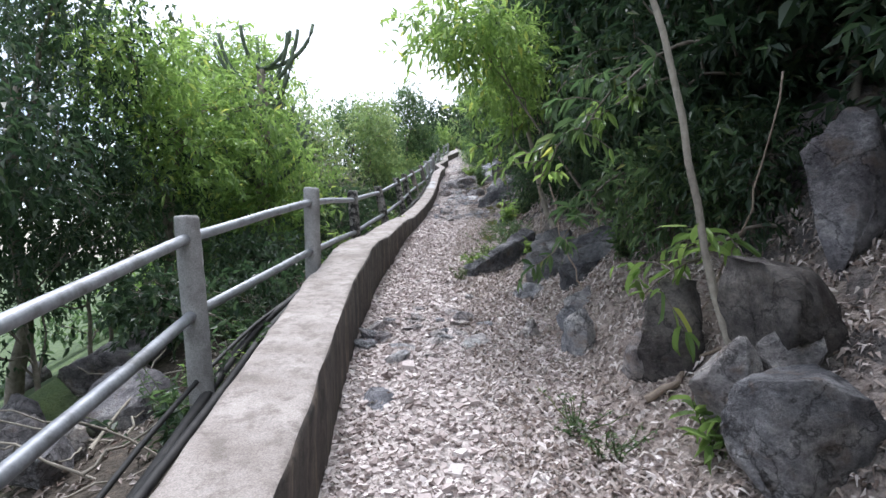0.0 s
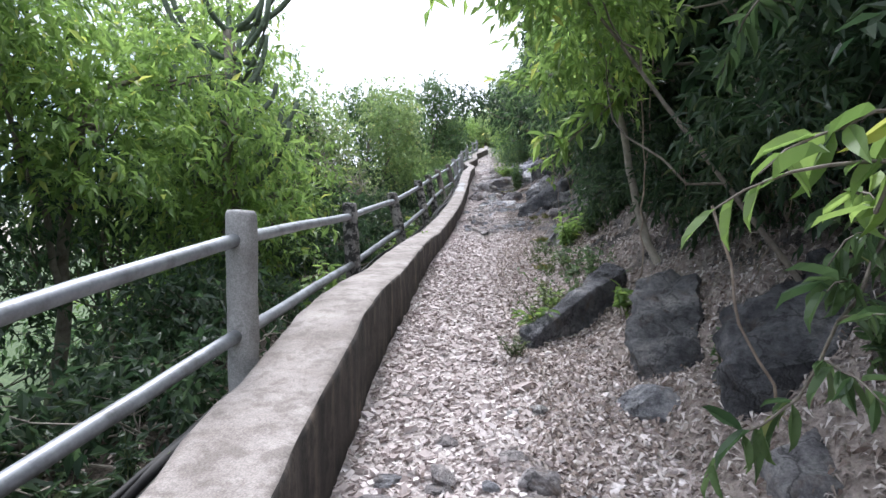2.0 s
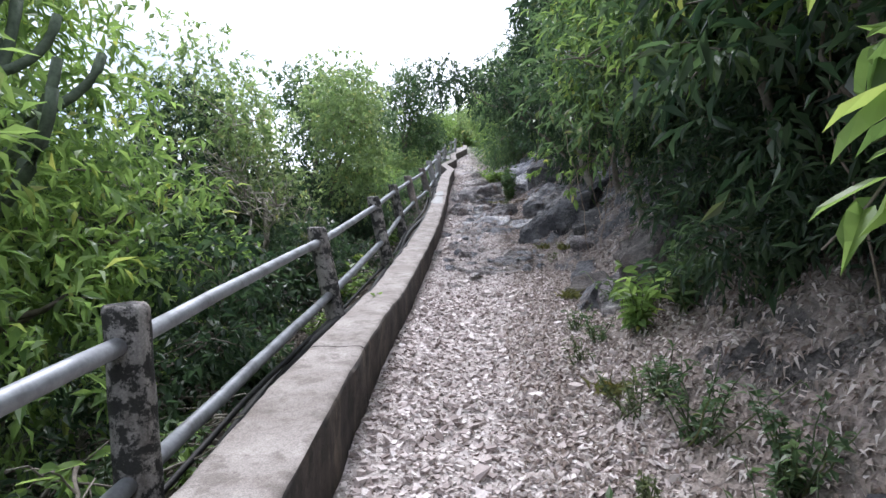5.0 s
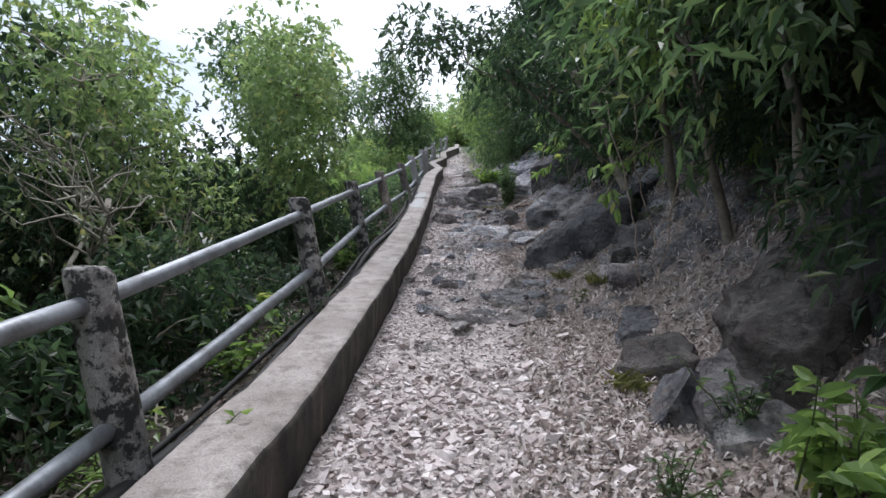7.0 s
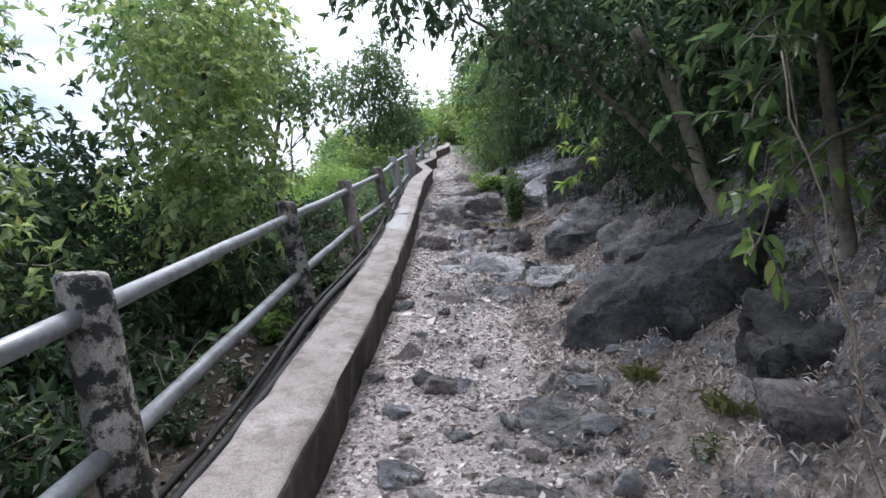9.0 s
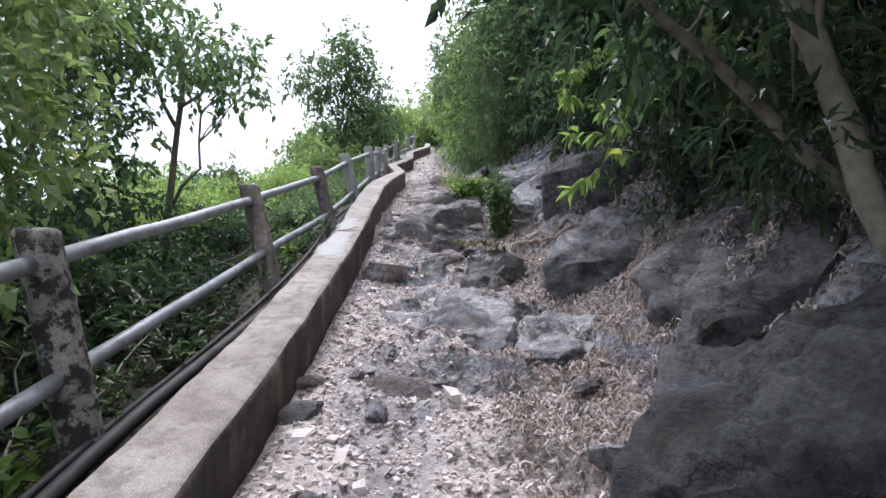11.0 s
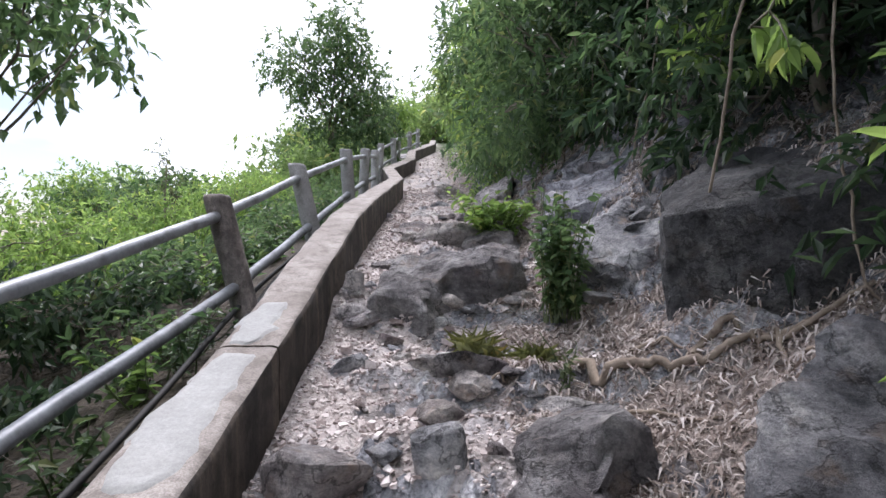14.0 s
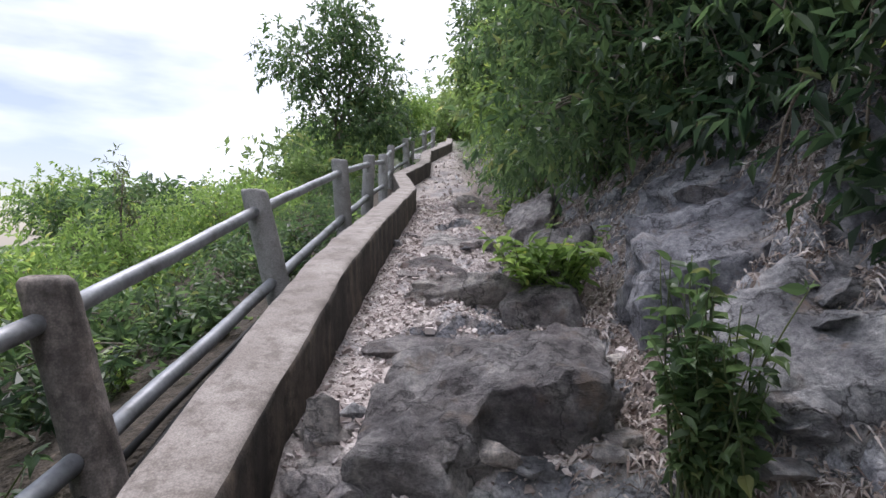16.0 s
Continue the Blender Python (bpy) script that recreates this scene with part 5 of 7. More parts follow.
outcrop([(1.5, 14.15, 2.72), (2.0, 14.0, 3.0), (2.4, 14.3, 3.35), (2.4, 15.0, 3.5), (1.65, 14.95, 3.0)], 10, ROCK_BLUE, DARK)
outcrop([(1.25, 11.35, 1.92), (1.75, 11.2, 2.0), (1.85, 11.7, 2.12), (1.4, 11.75, 2.05)], 11, ROCK_SLATE, "flat dark rock bedded in dry leaves", 0.6)
outcrop([(1.38, 12.0, 2.3), (1.62, 11.9, 2.26), (1.75, 12.2, 2.32), (1.45, 12.25, 2.35)], 12, ROCK_WARM, "broken rock with a rust-brown face", 0.6, 0.045)
outcrop([(0.5, 15.0, 2.46), (0.62, 15.25, 2.52), (0.9, 14.95, 2.53), (1.06, 15.5, 2.64), (1.15, 16.1, 2.76), (0.8, 16.35, 2.78), (0.5, 16.4, 2.75), (0.42, 16.1, 2.71), (0.18, 15.85, 2.64), (0.42, 15.5, 2.58)], 13, ROCK_PALE, SLAB, 0.85, 0.04, "rock_slab")
outcrop([(0.95, 14.95, 2.48), (1.3, 14.8, 2.52), (1.5, 15.05, 2.58), (1.62, 15.35, 2.64), (1.45, 15.6, 2.67), (1.14, 15.55, 2.63)], 14, ROCK_PALE, SLAB, 0.85, 0.04, "rock_slab")
outcrop([(0.8, 16.55, 2.84), (1.1, 16.4, 2.86), (1.3, 16.75, 2.98), (1.0, 16.85, 2.95)], 15, ROCK, CRAG, 0.7, 0.045)
outcrop([(1.36, 16.12, 2.94), (1.85, 15.95, 3.0), (2.14, 15.93, 3.06), (2.4, 16.35, 3.38), (2.0, 16.55, 3.42), (1.62, 16.45, 3.2)], 36, ROCK_SLATE, "wedge of slate-grey rock jutting from the leaf litter", flare=0.95)
outcrop([(1.68, 17.3, 3.78), (2.05, 17.0, 3.86), (2.45, 16.75, 3.92), (2.95, 17.2, 4.3), (2.3, 18.0, 4.2), (1.85, 17.75, 3.92)], 18, ROCK_DARK_SHADED, "big blocky rock face above the roots, its overhang's shade in the colour", 0.7, flare=0.86)
outcrop([(1.52, 18.1, 3.55), (1.85, 17.82, 3.62), (2.3, 17.95, 3.9), (2.25, 18.6, 4.05), (1.62, 18.5, 3.78)], 19, ROCK_PALE, CRAG)
outcrop([(1.5, 18.8, 3.86), (1.95, 18.65, 4.0), (2.4, 18.85, 4.25), (2.3, 19.5, 4.38), (1.6, 19.4, 4.12)], 20, ROCK_PALE, CRAG)
outcrop([(2.2, 18.3, 4.1), (2.6, 18.15, 4.3), (3.1, 18.3, 4.55), (3.1, 18.9, 4.75), (2.25, 18.8, 4.42)], 21, ROCK_PALE, CRAG)
outcrop([(1.9, 19.6, 4.2), (2.4, 19.4, 4.45), (2.7, 19.9, 4.65), (2.0, 20.1, 4.42)], 22, ROCK_PALE, CRAG)
outcrop([(0.27, 18.1, 3.3), (0.6, 18.0, 3.36), (0.74, 18.3, 3.48), (1.22, 18.25, 3.52), (1.28, 18.75, 3.62), (0.75, 18.95, 3.6), (0.36, 18.75, 3.52)], 23, ROCK, LEDGE, 0.8, 0.045, "rock_ledge")
outcrop([(0.97, 19.5, 3.64), (1.35, 19.4, 3.74), (1.45, 19.9, 3.84), (1.0, 19.95, 3.76)], 26, ROCK_WARM, LEDGE, 0.7, 0.05, "rock_ledge")
outcrop([(1.25, 19.9, 3.7), (1.45, 19.8, 3.82), (1.75, 20.6, 4.1), (1.35, 20.9, 4.0)], 24, ROCK, CRAG)
outcrop([(1.3, 21.6, 4.0), (1.6, 21.4, 4.2), (1.9, 22.4, 4.6), (1.4, 22.5, 4.3)], 25, ROCK, CRAG)


# ---------------------------------------------------------------- loose stones and dry leaves
def stones_field(name, n, y0, y1, s0, s1, lo, hi, seed, mat, label, power=2.5):
    rng = np.random.default_rng(seed)
    y = rng.uniform(y0, y1, n)
    x = wall_x(y) + rng.uniform(s0, s1, n)
    size = lo + (hi - lo) * rng.random(n) ** power
    cube = np.array([(i, j, k) for i in (-1, 1) for j in (-1, 1) for k in (-1, 1)], float)
    quads = np.array([(0, 1, 3, 2), (4, 6, 7, 5), (0, 4, 5, 1), (2, 3, 7, 6), (0, 2, 6, 4), (1, 5, 7, 3)])
    v = cube[None] * rng.uniform(0.45, 1.0, (n, 8, 1)) + rng.normal(0, 0.13, (n, 8, 3))
    v *= np.stack([rng.uniform(0.6, 1.2, n), rng.uniform(0.6, 1.2, n), rng.uniform(0.3, 0.65, n)], -1)[:, None]
    a = rng.uniform(0, 2 * np.pi, n)
    ca, sa = np.cos(a)[:, None], np.sin(a)[:, None]
    v[..., 0], v[..., 1] = v[..., 0] * ca - v[..., 1] * sa, v[..., 0] * sa + v[..., 1] * ca
    tilt = rng.normal(0, 0.3, (n, 2))
    v[..., 2] += v[..., 0] * tilt[:, :1] + v[..., 1] * tilt[:, 1:]
    v *= size[:, None, None] * 0.5
    z = height(x, y)
    v += np.stack([x, y, z + size * 0.08], -1)[:, None]
    f = (quads[None] + (np.arange(n) * 8)[:, None, None]).reshape(-1, 4)
    return tagged(mesh_object(name, v.reshape(-1, 3), f, mat, smooth_shade=False), label, "gravel", kind="stuff")


stones_field("gravel", 36000, 0.8, 11, 0.02, 1.55, 0.008, 0.052, 1, GRAVEL, "pale broken limestone gravel covering the path", 2.2)
stones_field("gravel", 46000, 11, 26, 0.02, 1.4, 0.006, 0.034, 7, GRAVEL, "pale broken limestone gravel between the rock ledges", 1.8)
stones_field("gravel", 1700, 1.5, 40, 0.05, 1.5, 0.04, 0.095, 2, GRAVEL, "larger loose stones lying in the path gravel", 3.0)


LEAF = np.array([(0, 0, 0), (-0.5, 0.42, 0.1), (0, 0.46, 0), (0.5, 0.42, 0.1), (0, 1, -0.12)])
LEAF_F = np.array([(0, 2, 1), (0, 3, 2), (1, 2, 4), (2, 3, 4)])


FINE = np.array([(0, 0, 0)] + [(x * w, q, 0.1 * abs(x) - 0.16 * q * q) for q, w in ((0.16, 0.3), (0.36, 0.5), (0.6, 0.43), (0.82, 0.22)) for x in (-1, 0, 1)] + [(0, 1, -0.2)])
FINE_F = np.array([(0, 2, 1), (0, 3, 2)] + [t for k in (1, 4, 7) for t in ((k, k + 1, k + 4), (k, k + 4, k + 3), (k + 1, k + 2, k + 5), (k + 1, k + 5, k + 4))] + [(10, 11, 13), (11, 12, 13)])


def leaves(name, base, way, length, slim, mat, rng, parent=None, curl=1.0, plain=False, fine=False):
    """One mesh of many folded leaves: base points, directions, lengths."""
    n = len(base)
    way = way / (np.linalg.norm(way, axis=1)[:, None] + 1e-9)
    side = np.cross(way, rng.normal(0, 0.45, (n, 3)) + np.array([0, 0, 1.0]))
    side /= np.linalg.norm(side, axis=1)[:, None] + 1e-9
    up = np.cross(side, way)
    shape, quads = (LEAF[[0, 1, 4, 3]], np.array([(0, 3, 2, 1)])) if plain else (FINE, FINE_F) if fine else (LEAF, LEAF_F)
    t = np.repeat(shape[None], n, 0) * np.array([1, 1, curl])
    if fine:
        t[:, :, 2] *= rng.uniform(0.3, 2.0, n)[:, None]
    elif not plain:
        t[:, 4, 2] *= rng.uniform(0.2, 2.2, n)
    l = np.broadcast_to(np.asarray(length, float), (n,))[:, None, None]
    w = np.broadcast_to(np.asarray(slim, float), (n,))[:, None, None]
    v = base[:, None] + (t[..., :1] * w * side[:, None] + t[..., 1:2] * way[:, None] + t[..., 2:3] * up[:, None]) * l
    f = (quads[None] + (np.arange(n) * len(shape))[:, None, None]).reshape(-1, quads.shape[1])
    return mesh_object(name, v.reshape(-1, 3), f, mat, parent, smooth_shade=False)


def litter_field(n, y0, y1, s0, s1, seed, lo=0.03, hi=0.09, slim=0.42, power=1.0, label=""):
    rng = np.random.default_rng(seed)
    y = rng.uniform(y0, y1, n)
    s = s0 + (s1 - s0) * rng.random(n) ** power
    x = wall_x(y) + s
    z = height(x, y) + rng.uniform(0.003, 0.02, n)
    way = rng.normal(0, 1, (n, 3)) * np.array([1, 1, 0.09])
    way[:, 2] += (height(x + 0.1 * np.sign(way[:, 0]), y) - height(x, y)) * 6 * np.abs(way[:, 0])
    return tagged(leaves("dry_leaves", np.stack([x, y, z], -1), way, rng.uniform(lo, hi, n), slim, LITTER, rng, curl=2.2, plain=slim < 0.3), label or "curled brown dry leaves littering the bank", "leaf litter", kind="stuff")


litter_field(26000, 1.0, 10, 0.85, 2.8, 3, 0.03, 0.085, 0.24)
litter_field(34000, 10, 22, 1.0, 2.8, 8, 0.025, 0.09, 0.16)
litter_field(36000, 14, 19.6, 1.0, 2.7, 9, 0.025, 0.09, 0.13)
litter_field(7000, 1.0, 24, 0.95, 2.6, 6, 0.025, 0.06, 0.45)
litter_field(4500, 0.8, 9, 0.03, 1.3, 4, 0.015, 0.036, 0.45, label="small pale dry leaves scattered on the gravel")
litter_field(4000, 0.5, 14, -2.2, -0.45, 5, label="brown dry leaves behind the low wall")


# ---------------------------------------------------------------- plants
def crown_points(blobs, twigs, rng):
    vol = np.array([b[3] * b[4] * b[5] for b in blobs]) ** 0.75
    pick = rng.choice(len(blobs), twigs, p=vol / vol.sum())
    b = np.array(blobs)[pick]
    d = rng.normal(size=(twigs, 3))
    d /= np.linalg.norm(d, axis=1)[:, None]
    r = rng.random(twigs) ** 0.42 * (1 + 0.2 * np.clip(rng.normal(size=twigs), -2, 1.1))
    return b[:, :3] + d * r[:, None] * b[:, 3:6], d, pick


def crown(blobs, twigs, per, length, slim, mat, seed, parent, droop=0.45, name="crown", plain=False):
    rng = np.random.default_rng(seed)
    p, d, _ = crown_points(blobs, twigs, rng)
    way = d * 0.8 + rng.normal(0, 0.5, (twigs, 3)) + np.array([0, 0, -0.15])
    way /= np.linalg.norm(way, axis=1)[:, None]
    reach = length * per * 0.28
    q = (np.arange(per) + 0.5) / per
    base = p[:, None] + way[:, None] * (q[None, :, None] * reach)
    base[..., 2] -= (q ** 2 * reach * 0.3)[None]
    turn = rng.normal(0, 0.75, (twigs, per, 3))
    lw = way[:, None] * 0.75 + turn + np.array([0, 0, -droop])
    n = twigs * per
    ls = length * rng.uniform(0.6, 1.25, n)
    return leaves(name, base.reshape(-1, 3), lw.reshape(-1, 3), ls, slim, mat, rng, parent, plain=plain)


def branches(base, blobs, r, seed, extra=3, start=0.3):
    """Trunk and limbs as one set of tapered tubes."""
    rng = np.random.default_rng(seed)
    base = np.asarray(base, float)
    top = np.mean([b[:3] for b in blobs], axis=0)
    trunk = wobble(base, top, 10, 0.16 * r * 8, rng)
    pieces = [tube(trunk, np.linspace(r, r * 0.45, 10), 9)]
    for b in blobs:
        c = np.array(b[:3])
        k = rng.integers(int(10 * start), 9)
        limb = wobble(trunk[k], c, 8, 0.2, rng)
        pieces.append(tube(limb, np.linspace(r * 0.5, r * 0.16, 8), 5, False))
        for _ in range(extra):
            d = rng.normal(size=3)
            d[2] = abs(d[2]) * 0.6
            e = c + d / np.linalg.norm(d) * np.array(b[3:6]) * rng.uniform(0.6, 0.95)
            pieces.append(tube(wobble(limb[rng.integers(3, 8)], e, 5, 0.12, rng), np.linspace(r * 0.22, r * 0.05, 5), 4, False))
    return joined(pieces)


def tree(base, blobs, twigs, per, length, slim, mat, r, seed, label, name="tree", bark=None, extra=3, droop=0.45, start=0.3, category="tree", plain=False):
    x, y = base[:2]
    z = base[2] if len(base) > 2 else float(height(x, y)) - 0.05
    t = tagged(empty(name, (x, y, z)), label, category)
    inv = Matrix.Translation((-x, -y, -z))
    v, f = branches((x, y, z), blobs, r, seed, extra, start)
    under(mesh_object("trunk", v, f, bark or BARK), t, inv)
    under(crown(blobs, twigs, per, length, slim, mat, seed + 1, None, droop, plain=plain), t, inv)
    return t


# planting
# trees on the falling side
tree((-4.6, 5.4), [(-4.3, 5.2, 2.9, 1.2, 1.5, 1.3), (-3.9, 4.4, 1.9, 0.9, 1.0, 0.9), (-5.2, 6.3, 4.0, 1.2, 1.2, 1.2), (-3.6, 4.9, 3.9, 0.8, 0.9, 0.8), (-3.2, 3.4, 2.3, 0.6, 0.7, 0.6)], 2300, 6, 0.10, 0.42, LEAF_DARK_SHADE, 0.09, 101, "dark-leaved tree beyond the railing", plain=True)
tree((-3.5, 8.6), [(-3.1, 8.5, 2.7, 1.0, 1.3, 0.9), (-2.5, 8.0, 1.9, 0.75, 1.0, 0.7), (-3.4, 9.4, 3.5, 1.1, 1.1, 0.9), (-2.3, 9.3, 2.3, 0.6, 0.8, 0.7), (-2.4, 7.4, 2.9, 0.5, 0.6, 0.45), (-3.2, 8.7, 4.3, 0.9, 1.0, 0.6), (-3.9, 9.0, 4.4, 0.9, 1.0, 0.8)], 2100, 7, 0.13, 0.32, LEAF_BRIGHT, 0.09, 111, "bright green tree with hanging leaves beyond the railing")
tree((-4.4, 9.6), [(-4.3, 9.4, 2.9, 1.2, 1.3, 1.2),  (-3.6, 10.6, 2.5, 1.0, 1.0, 1.0), (-4.6, 8.0, 2.2, 1.0, 1.0, 0.9)], 1300, 6, 0.12, 0.45, LEAF_DARK_SHADE, 0.08, 117, "dark dense tree on the falling slope", plain=True)
tree((-1.9, 10.9), [(-1.9, 10.7, 2.7, 0.5, 0.7, 0.5), (-2.4, 11.3, 3.1, 0.7, 0.8, 0.5), (-1.7, 11.5, 2.5, 0.4, 0.6, 0.4)], 240, 4, 0.06, 0.45, LEAF_OLIVE, 0.04, 121, "half-bare shrub with pale grey branches", "shrub", BARK_PALE, 20, start=0.0, category="shrub")
tree((-2.9, 10.2), [(-2.9, 10.4, 2.8, 0.6, 0.7, 0.5), (-3.3, 11.0, 3.2, 0.6, 0.8, 0.5)], 240, 4, 0.06, 0.45, LEAF_OLIVE, 0.035, 123, "half-bare shrub with pale grey branches", "shrub", BARK_PALE, 18, start=0.0, category="shrub")
tree((-2.2, 14.4), [(-1.65, 14.4, 4.2, 0.65, 0.9, 0.7), (-1.9, 15.1, 4.8, 0.7, 0.8, 0.7), (-1.5, 14.1, 3.4, 0.55, 0.7, 0.6)], 1300, 6, 0.085, 0.55, LEAF_FAR, 0.05, 131, "slender round-leaved tree by the railing")
tree((-2.1, 17.7), [(-1.5, 17.8, 4.9, 0.45, 0.6, 0.45), (-1.9, 18.4, 5.2, 0.5, 0.6, 0.4), (-2.3, 17.2, 5.3, 0.6, 0.6, 0.5)], 400, 6, 0.10, 0.5, LEAF_MID, 0.045, 141, "open-crowned small tree leaning over the slope")
tree((-3.0, 16.2), [(-2.1, 16.8, 4.9, 0.5, 0.6, 0.4), (-2.5, 17.3, 4.2, 0.5, 0.6, 0.6), (-2.6, 15.9, 5.1, 0.7, 0.8, 0.5), (-3.0, 17.6, 4.9, 0.7, 0.7, 0.6)], 900, 6, 0.10, 0.5, LEAF_MID, 0.05, 151, "broad-leaved tree with a dark crown")
tree((-1.9, 30.6), [(-1.6, 30.6, 9.2, 0.9, 1.2, 0.9), (-2.4, 30.2, 8.2, 1.1, 1.2, 0.8), (-0.9, 31.0, 8.0, 0.9, 1.2, 0.9), (-1.5, 30.8, 6.9, 1.4, 1.2, 0.9), (-0.6, 30.0, 6.6, 0.8, 0.9, 0.8)], 1700, 6, 0.15, 0.5, LEAF_MID, 0.09, 161, "broad tree standing beside the upper path")
tree((-5.5, 12.5), [(-5.2, 12.5, 2.7, 1.5, 1.7, 1.2), (-4.4, 13.8, 2.7, 1.1, 1.2, 0.9), (-4.3, 11.4, 2.4, 1.2, 1.3, 1.0), (-3.4, 12.9, 2.6, 0.8, 0.9, 0.9), (-3.3, 12.1, 3.7, 0.6, 0.7, 0.6)], 2000, 6, 0.12, 0.5, LEAF_DARK_SHADE, 0.09, 171, "dark dense tree on the falling slope", plain=True)

tree((-2.9, 12.7), [(-2.6, 12.6, 3.3, 0.6, 0.7, 0.6), (-3.1, 12.9, 2.8, 0.7, 0.8, 0.7), (-2.2, 12.9, 2.7, 0.5, 0.6, 0.5), (-3.4, 13.8, 4.2, 0.75, 0.8, 0.65), (-2.9, 13.0, 3.7, 0.5, 0.6, 0.5), (-3.2, 12.2, 4.4, 0.8, 0.8, 0.6), (-2.6, 11.9, 3.8, 0.5, 0.6, 0.5)], 1350, 6, 0.085, 0.5, LEAF_FAR, 0.045, 175, "loose-crowned shrub tree behind the railing", bark=BARK_PALE, extra=8)
tree((-3.4, 14.3), [(-3.0, 14.2, 2.6, 0.8, 0.9, 0.8), (-3.6, 14.8, 3.4, 0.9, 0.9, 0.8), (-2.7, 14.9, 3.3, 0.6, 0.7, 0.6), (-4.0, 14.0, 4.2, 0.9, 0.9, 0.6), (-3.6, 13.6, 2.4, 0.9, 0.9, 0.9)], 1500, 6, 0.1, 0.5, LEAF_DARK_SHADE, 0.06, 177, "dark dense tree behind the railing", plain=True)
tree((-2.3, 12.6), [(-2.2, 12.6, 2.2, 0.6, 0.8, 0.6), (-2.5, 13.4, 2.5, 0.6, 0.8, 0.7), (-1.9, 13.3, 2.3, 0.4, 0.6, 0.5), (-2.0, 14.4, 2.7, 0.45, 0.7, 0.5)], 1000, 6, 0.075, 0.5, LEAF_DARK_SHADE, 0.03, 179, "dark dense shrub behind the railing", "shrub", category="shrub", start=0.0, plain=True)
tree((-2.1, 16.3), [(-1.75, 16.2, 2.9, 0.5, 0.6, 0.45), (-2.2, 16.7, 3.2, 0.6, 0.7, 0.5), (-2.8, 17.2, 3.3, 0.7, 0.7, 0.5), (-1.9, 15.6, 2.8, 0.5, 0.6, 0.5)], 1100, 6, 0.08, 0.5, LEAF_DARK_SHADE, 0.03, 187, "dark dense shrub behind the railing", "shrub", category="shrub", start=0.0, plain=True)
tree((-3.4, 6.2), [(-2.9, 6.0, 2.6, 0.6, 0.7, 0.6), (-3.5, 6.4, 3.3, 0.8, 0.8, 0.6), (-2.6, 6.8, 3.2, 0.5, 0.6, 0.5), (-3.2, 5.4, 3.4, 0.6, 0.7, 0.5)], 1000, 7, 0.12, 0.32, LEAF_BRIGHT, 0.06, 191, "bright green tree with hanging leaves beyond the railing")
# candelabra cactus tree among the bright leaves
def cactus(x, y, seed):
    rng = np.random.default_rng(seed)
    z = float(height(x, y)) - 0.05
    t = tagged(empty("cactus_tree", (x, y, z)), "tall grey-green candelabra cactus tree with upturned arms", "cactus")
    inv = Matrix.Translation((-x, -y, -z))
    top = np.array((x + 0.1, y, z + 3.2))
    trunk = wobble((x, y, z), top, 12, 0.12, rng)
    v, f = tube(trunk, np.linspace(0.13, 0.06, 12), 10)
    under(mesh_object("trunk", v, f, BARK), t, inv)
    for k in range(38):
        p0 = trunk[5 + k % 7]
        a = k * 2.4 + rng.uniform(-0.3, 0.3)
        out = np.array((math.cos(a), math.sin(a), 0))
        reach, rise = rng.uniform(0.3, 0.8), rng.uniform(0.35, 0.8)
        q = np.linspace(0, 1, 10)[:, None]
        pts = p0 + out * reach * np.sin(q * 1.4) + np.array((0, 0, 1.0)) * rise * q ** 1.8
        v, f = tube(pts, np.linspace(0.03, 0.045, 10) * np.linspace(1, 0.6, 10), 6)
        under(mesh_object("arm", v, f, CACTUS), t, inv)
    return t


cactus(-2.75, 7.9, 5)

# shrubs behind the railing
rs = random.Random(9)
for k in range(58):
    y = -0.5 + (k // 2) * 0.98 + rs.uniform(-0.3, 0.3)
    far = k % 2
    gap = 0.95 if y < 4 else 0.3
    x = wall_x(y) - wall_w(y) - gap - 0.5 - 1.6 * far - rs.uniform(0, 0.5)
    low = float(path_z(y))
    h = float(height(x, y))
    if y < 3.9 and not far:
        continue
    if y < 15.5:
        tops = low + (rs.uniform(0.2, 0.75) if not far else rs.uniform(0.9, 1.7))
        tops -= 0.35 if not far and 4.2 < y < 7.0 else 0.0
        # undergrowth shade is put into the leaf colour of these shrubs
        mat = LEAF_MID if far and 7 < y < 12 else LEAF_DARK_SHADE
    else:
        tops = low + (rs.uniform(-0.15, 0.15) if not far else rs.uniform(0.0, 0.35))
        mat = (LEAF_MID, LEAF_BRIGHT)[far] if y > 18.5 or far else LEAF_DARK_SHADE
    r = 0.5 if not far else 0.75
    blobs = []
    for j in range(4):
        zz = h + (tops - h) * (0.3 + 0.2 * j)
        blobs.append((x + rs.uniform(-0.35, 0.35) * (1 + far), y + rs.uniform(-0.45, 0.45), zz, r * rs.uniform(0.7, 1.0), r * rs.uniform(0.8, 1.1), max(0.2, (tops - h) * 0.28)))
    tree((x, y), blobs, 430 if far else 330, 6, rs.uniform(0.06, 0.095), 0.45, mat, 0.025, 300 + k, "dense green shrub on the slope behind the railing", "shrub", extra=7, start=0.0, category="shrub", plain=True)
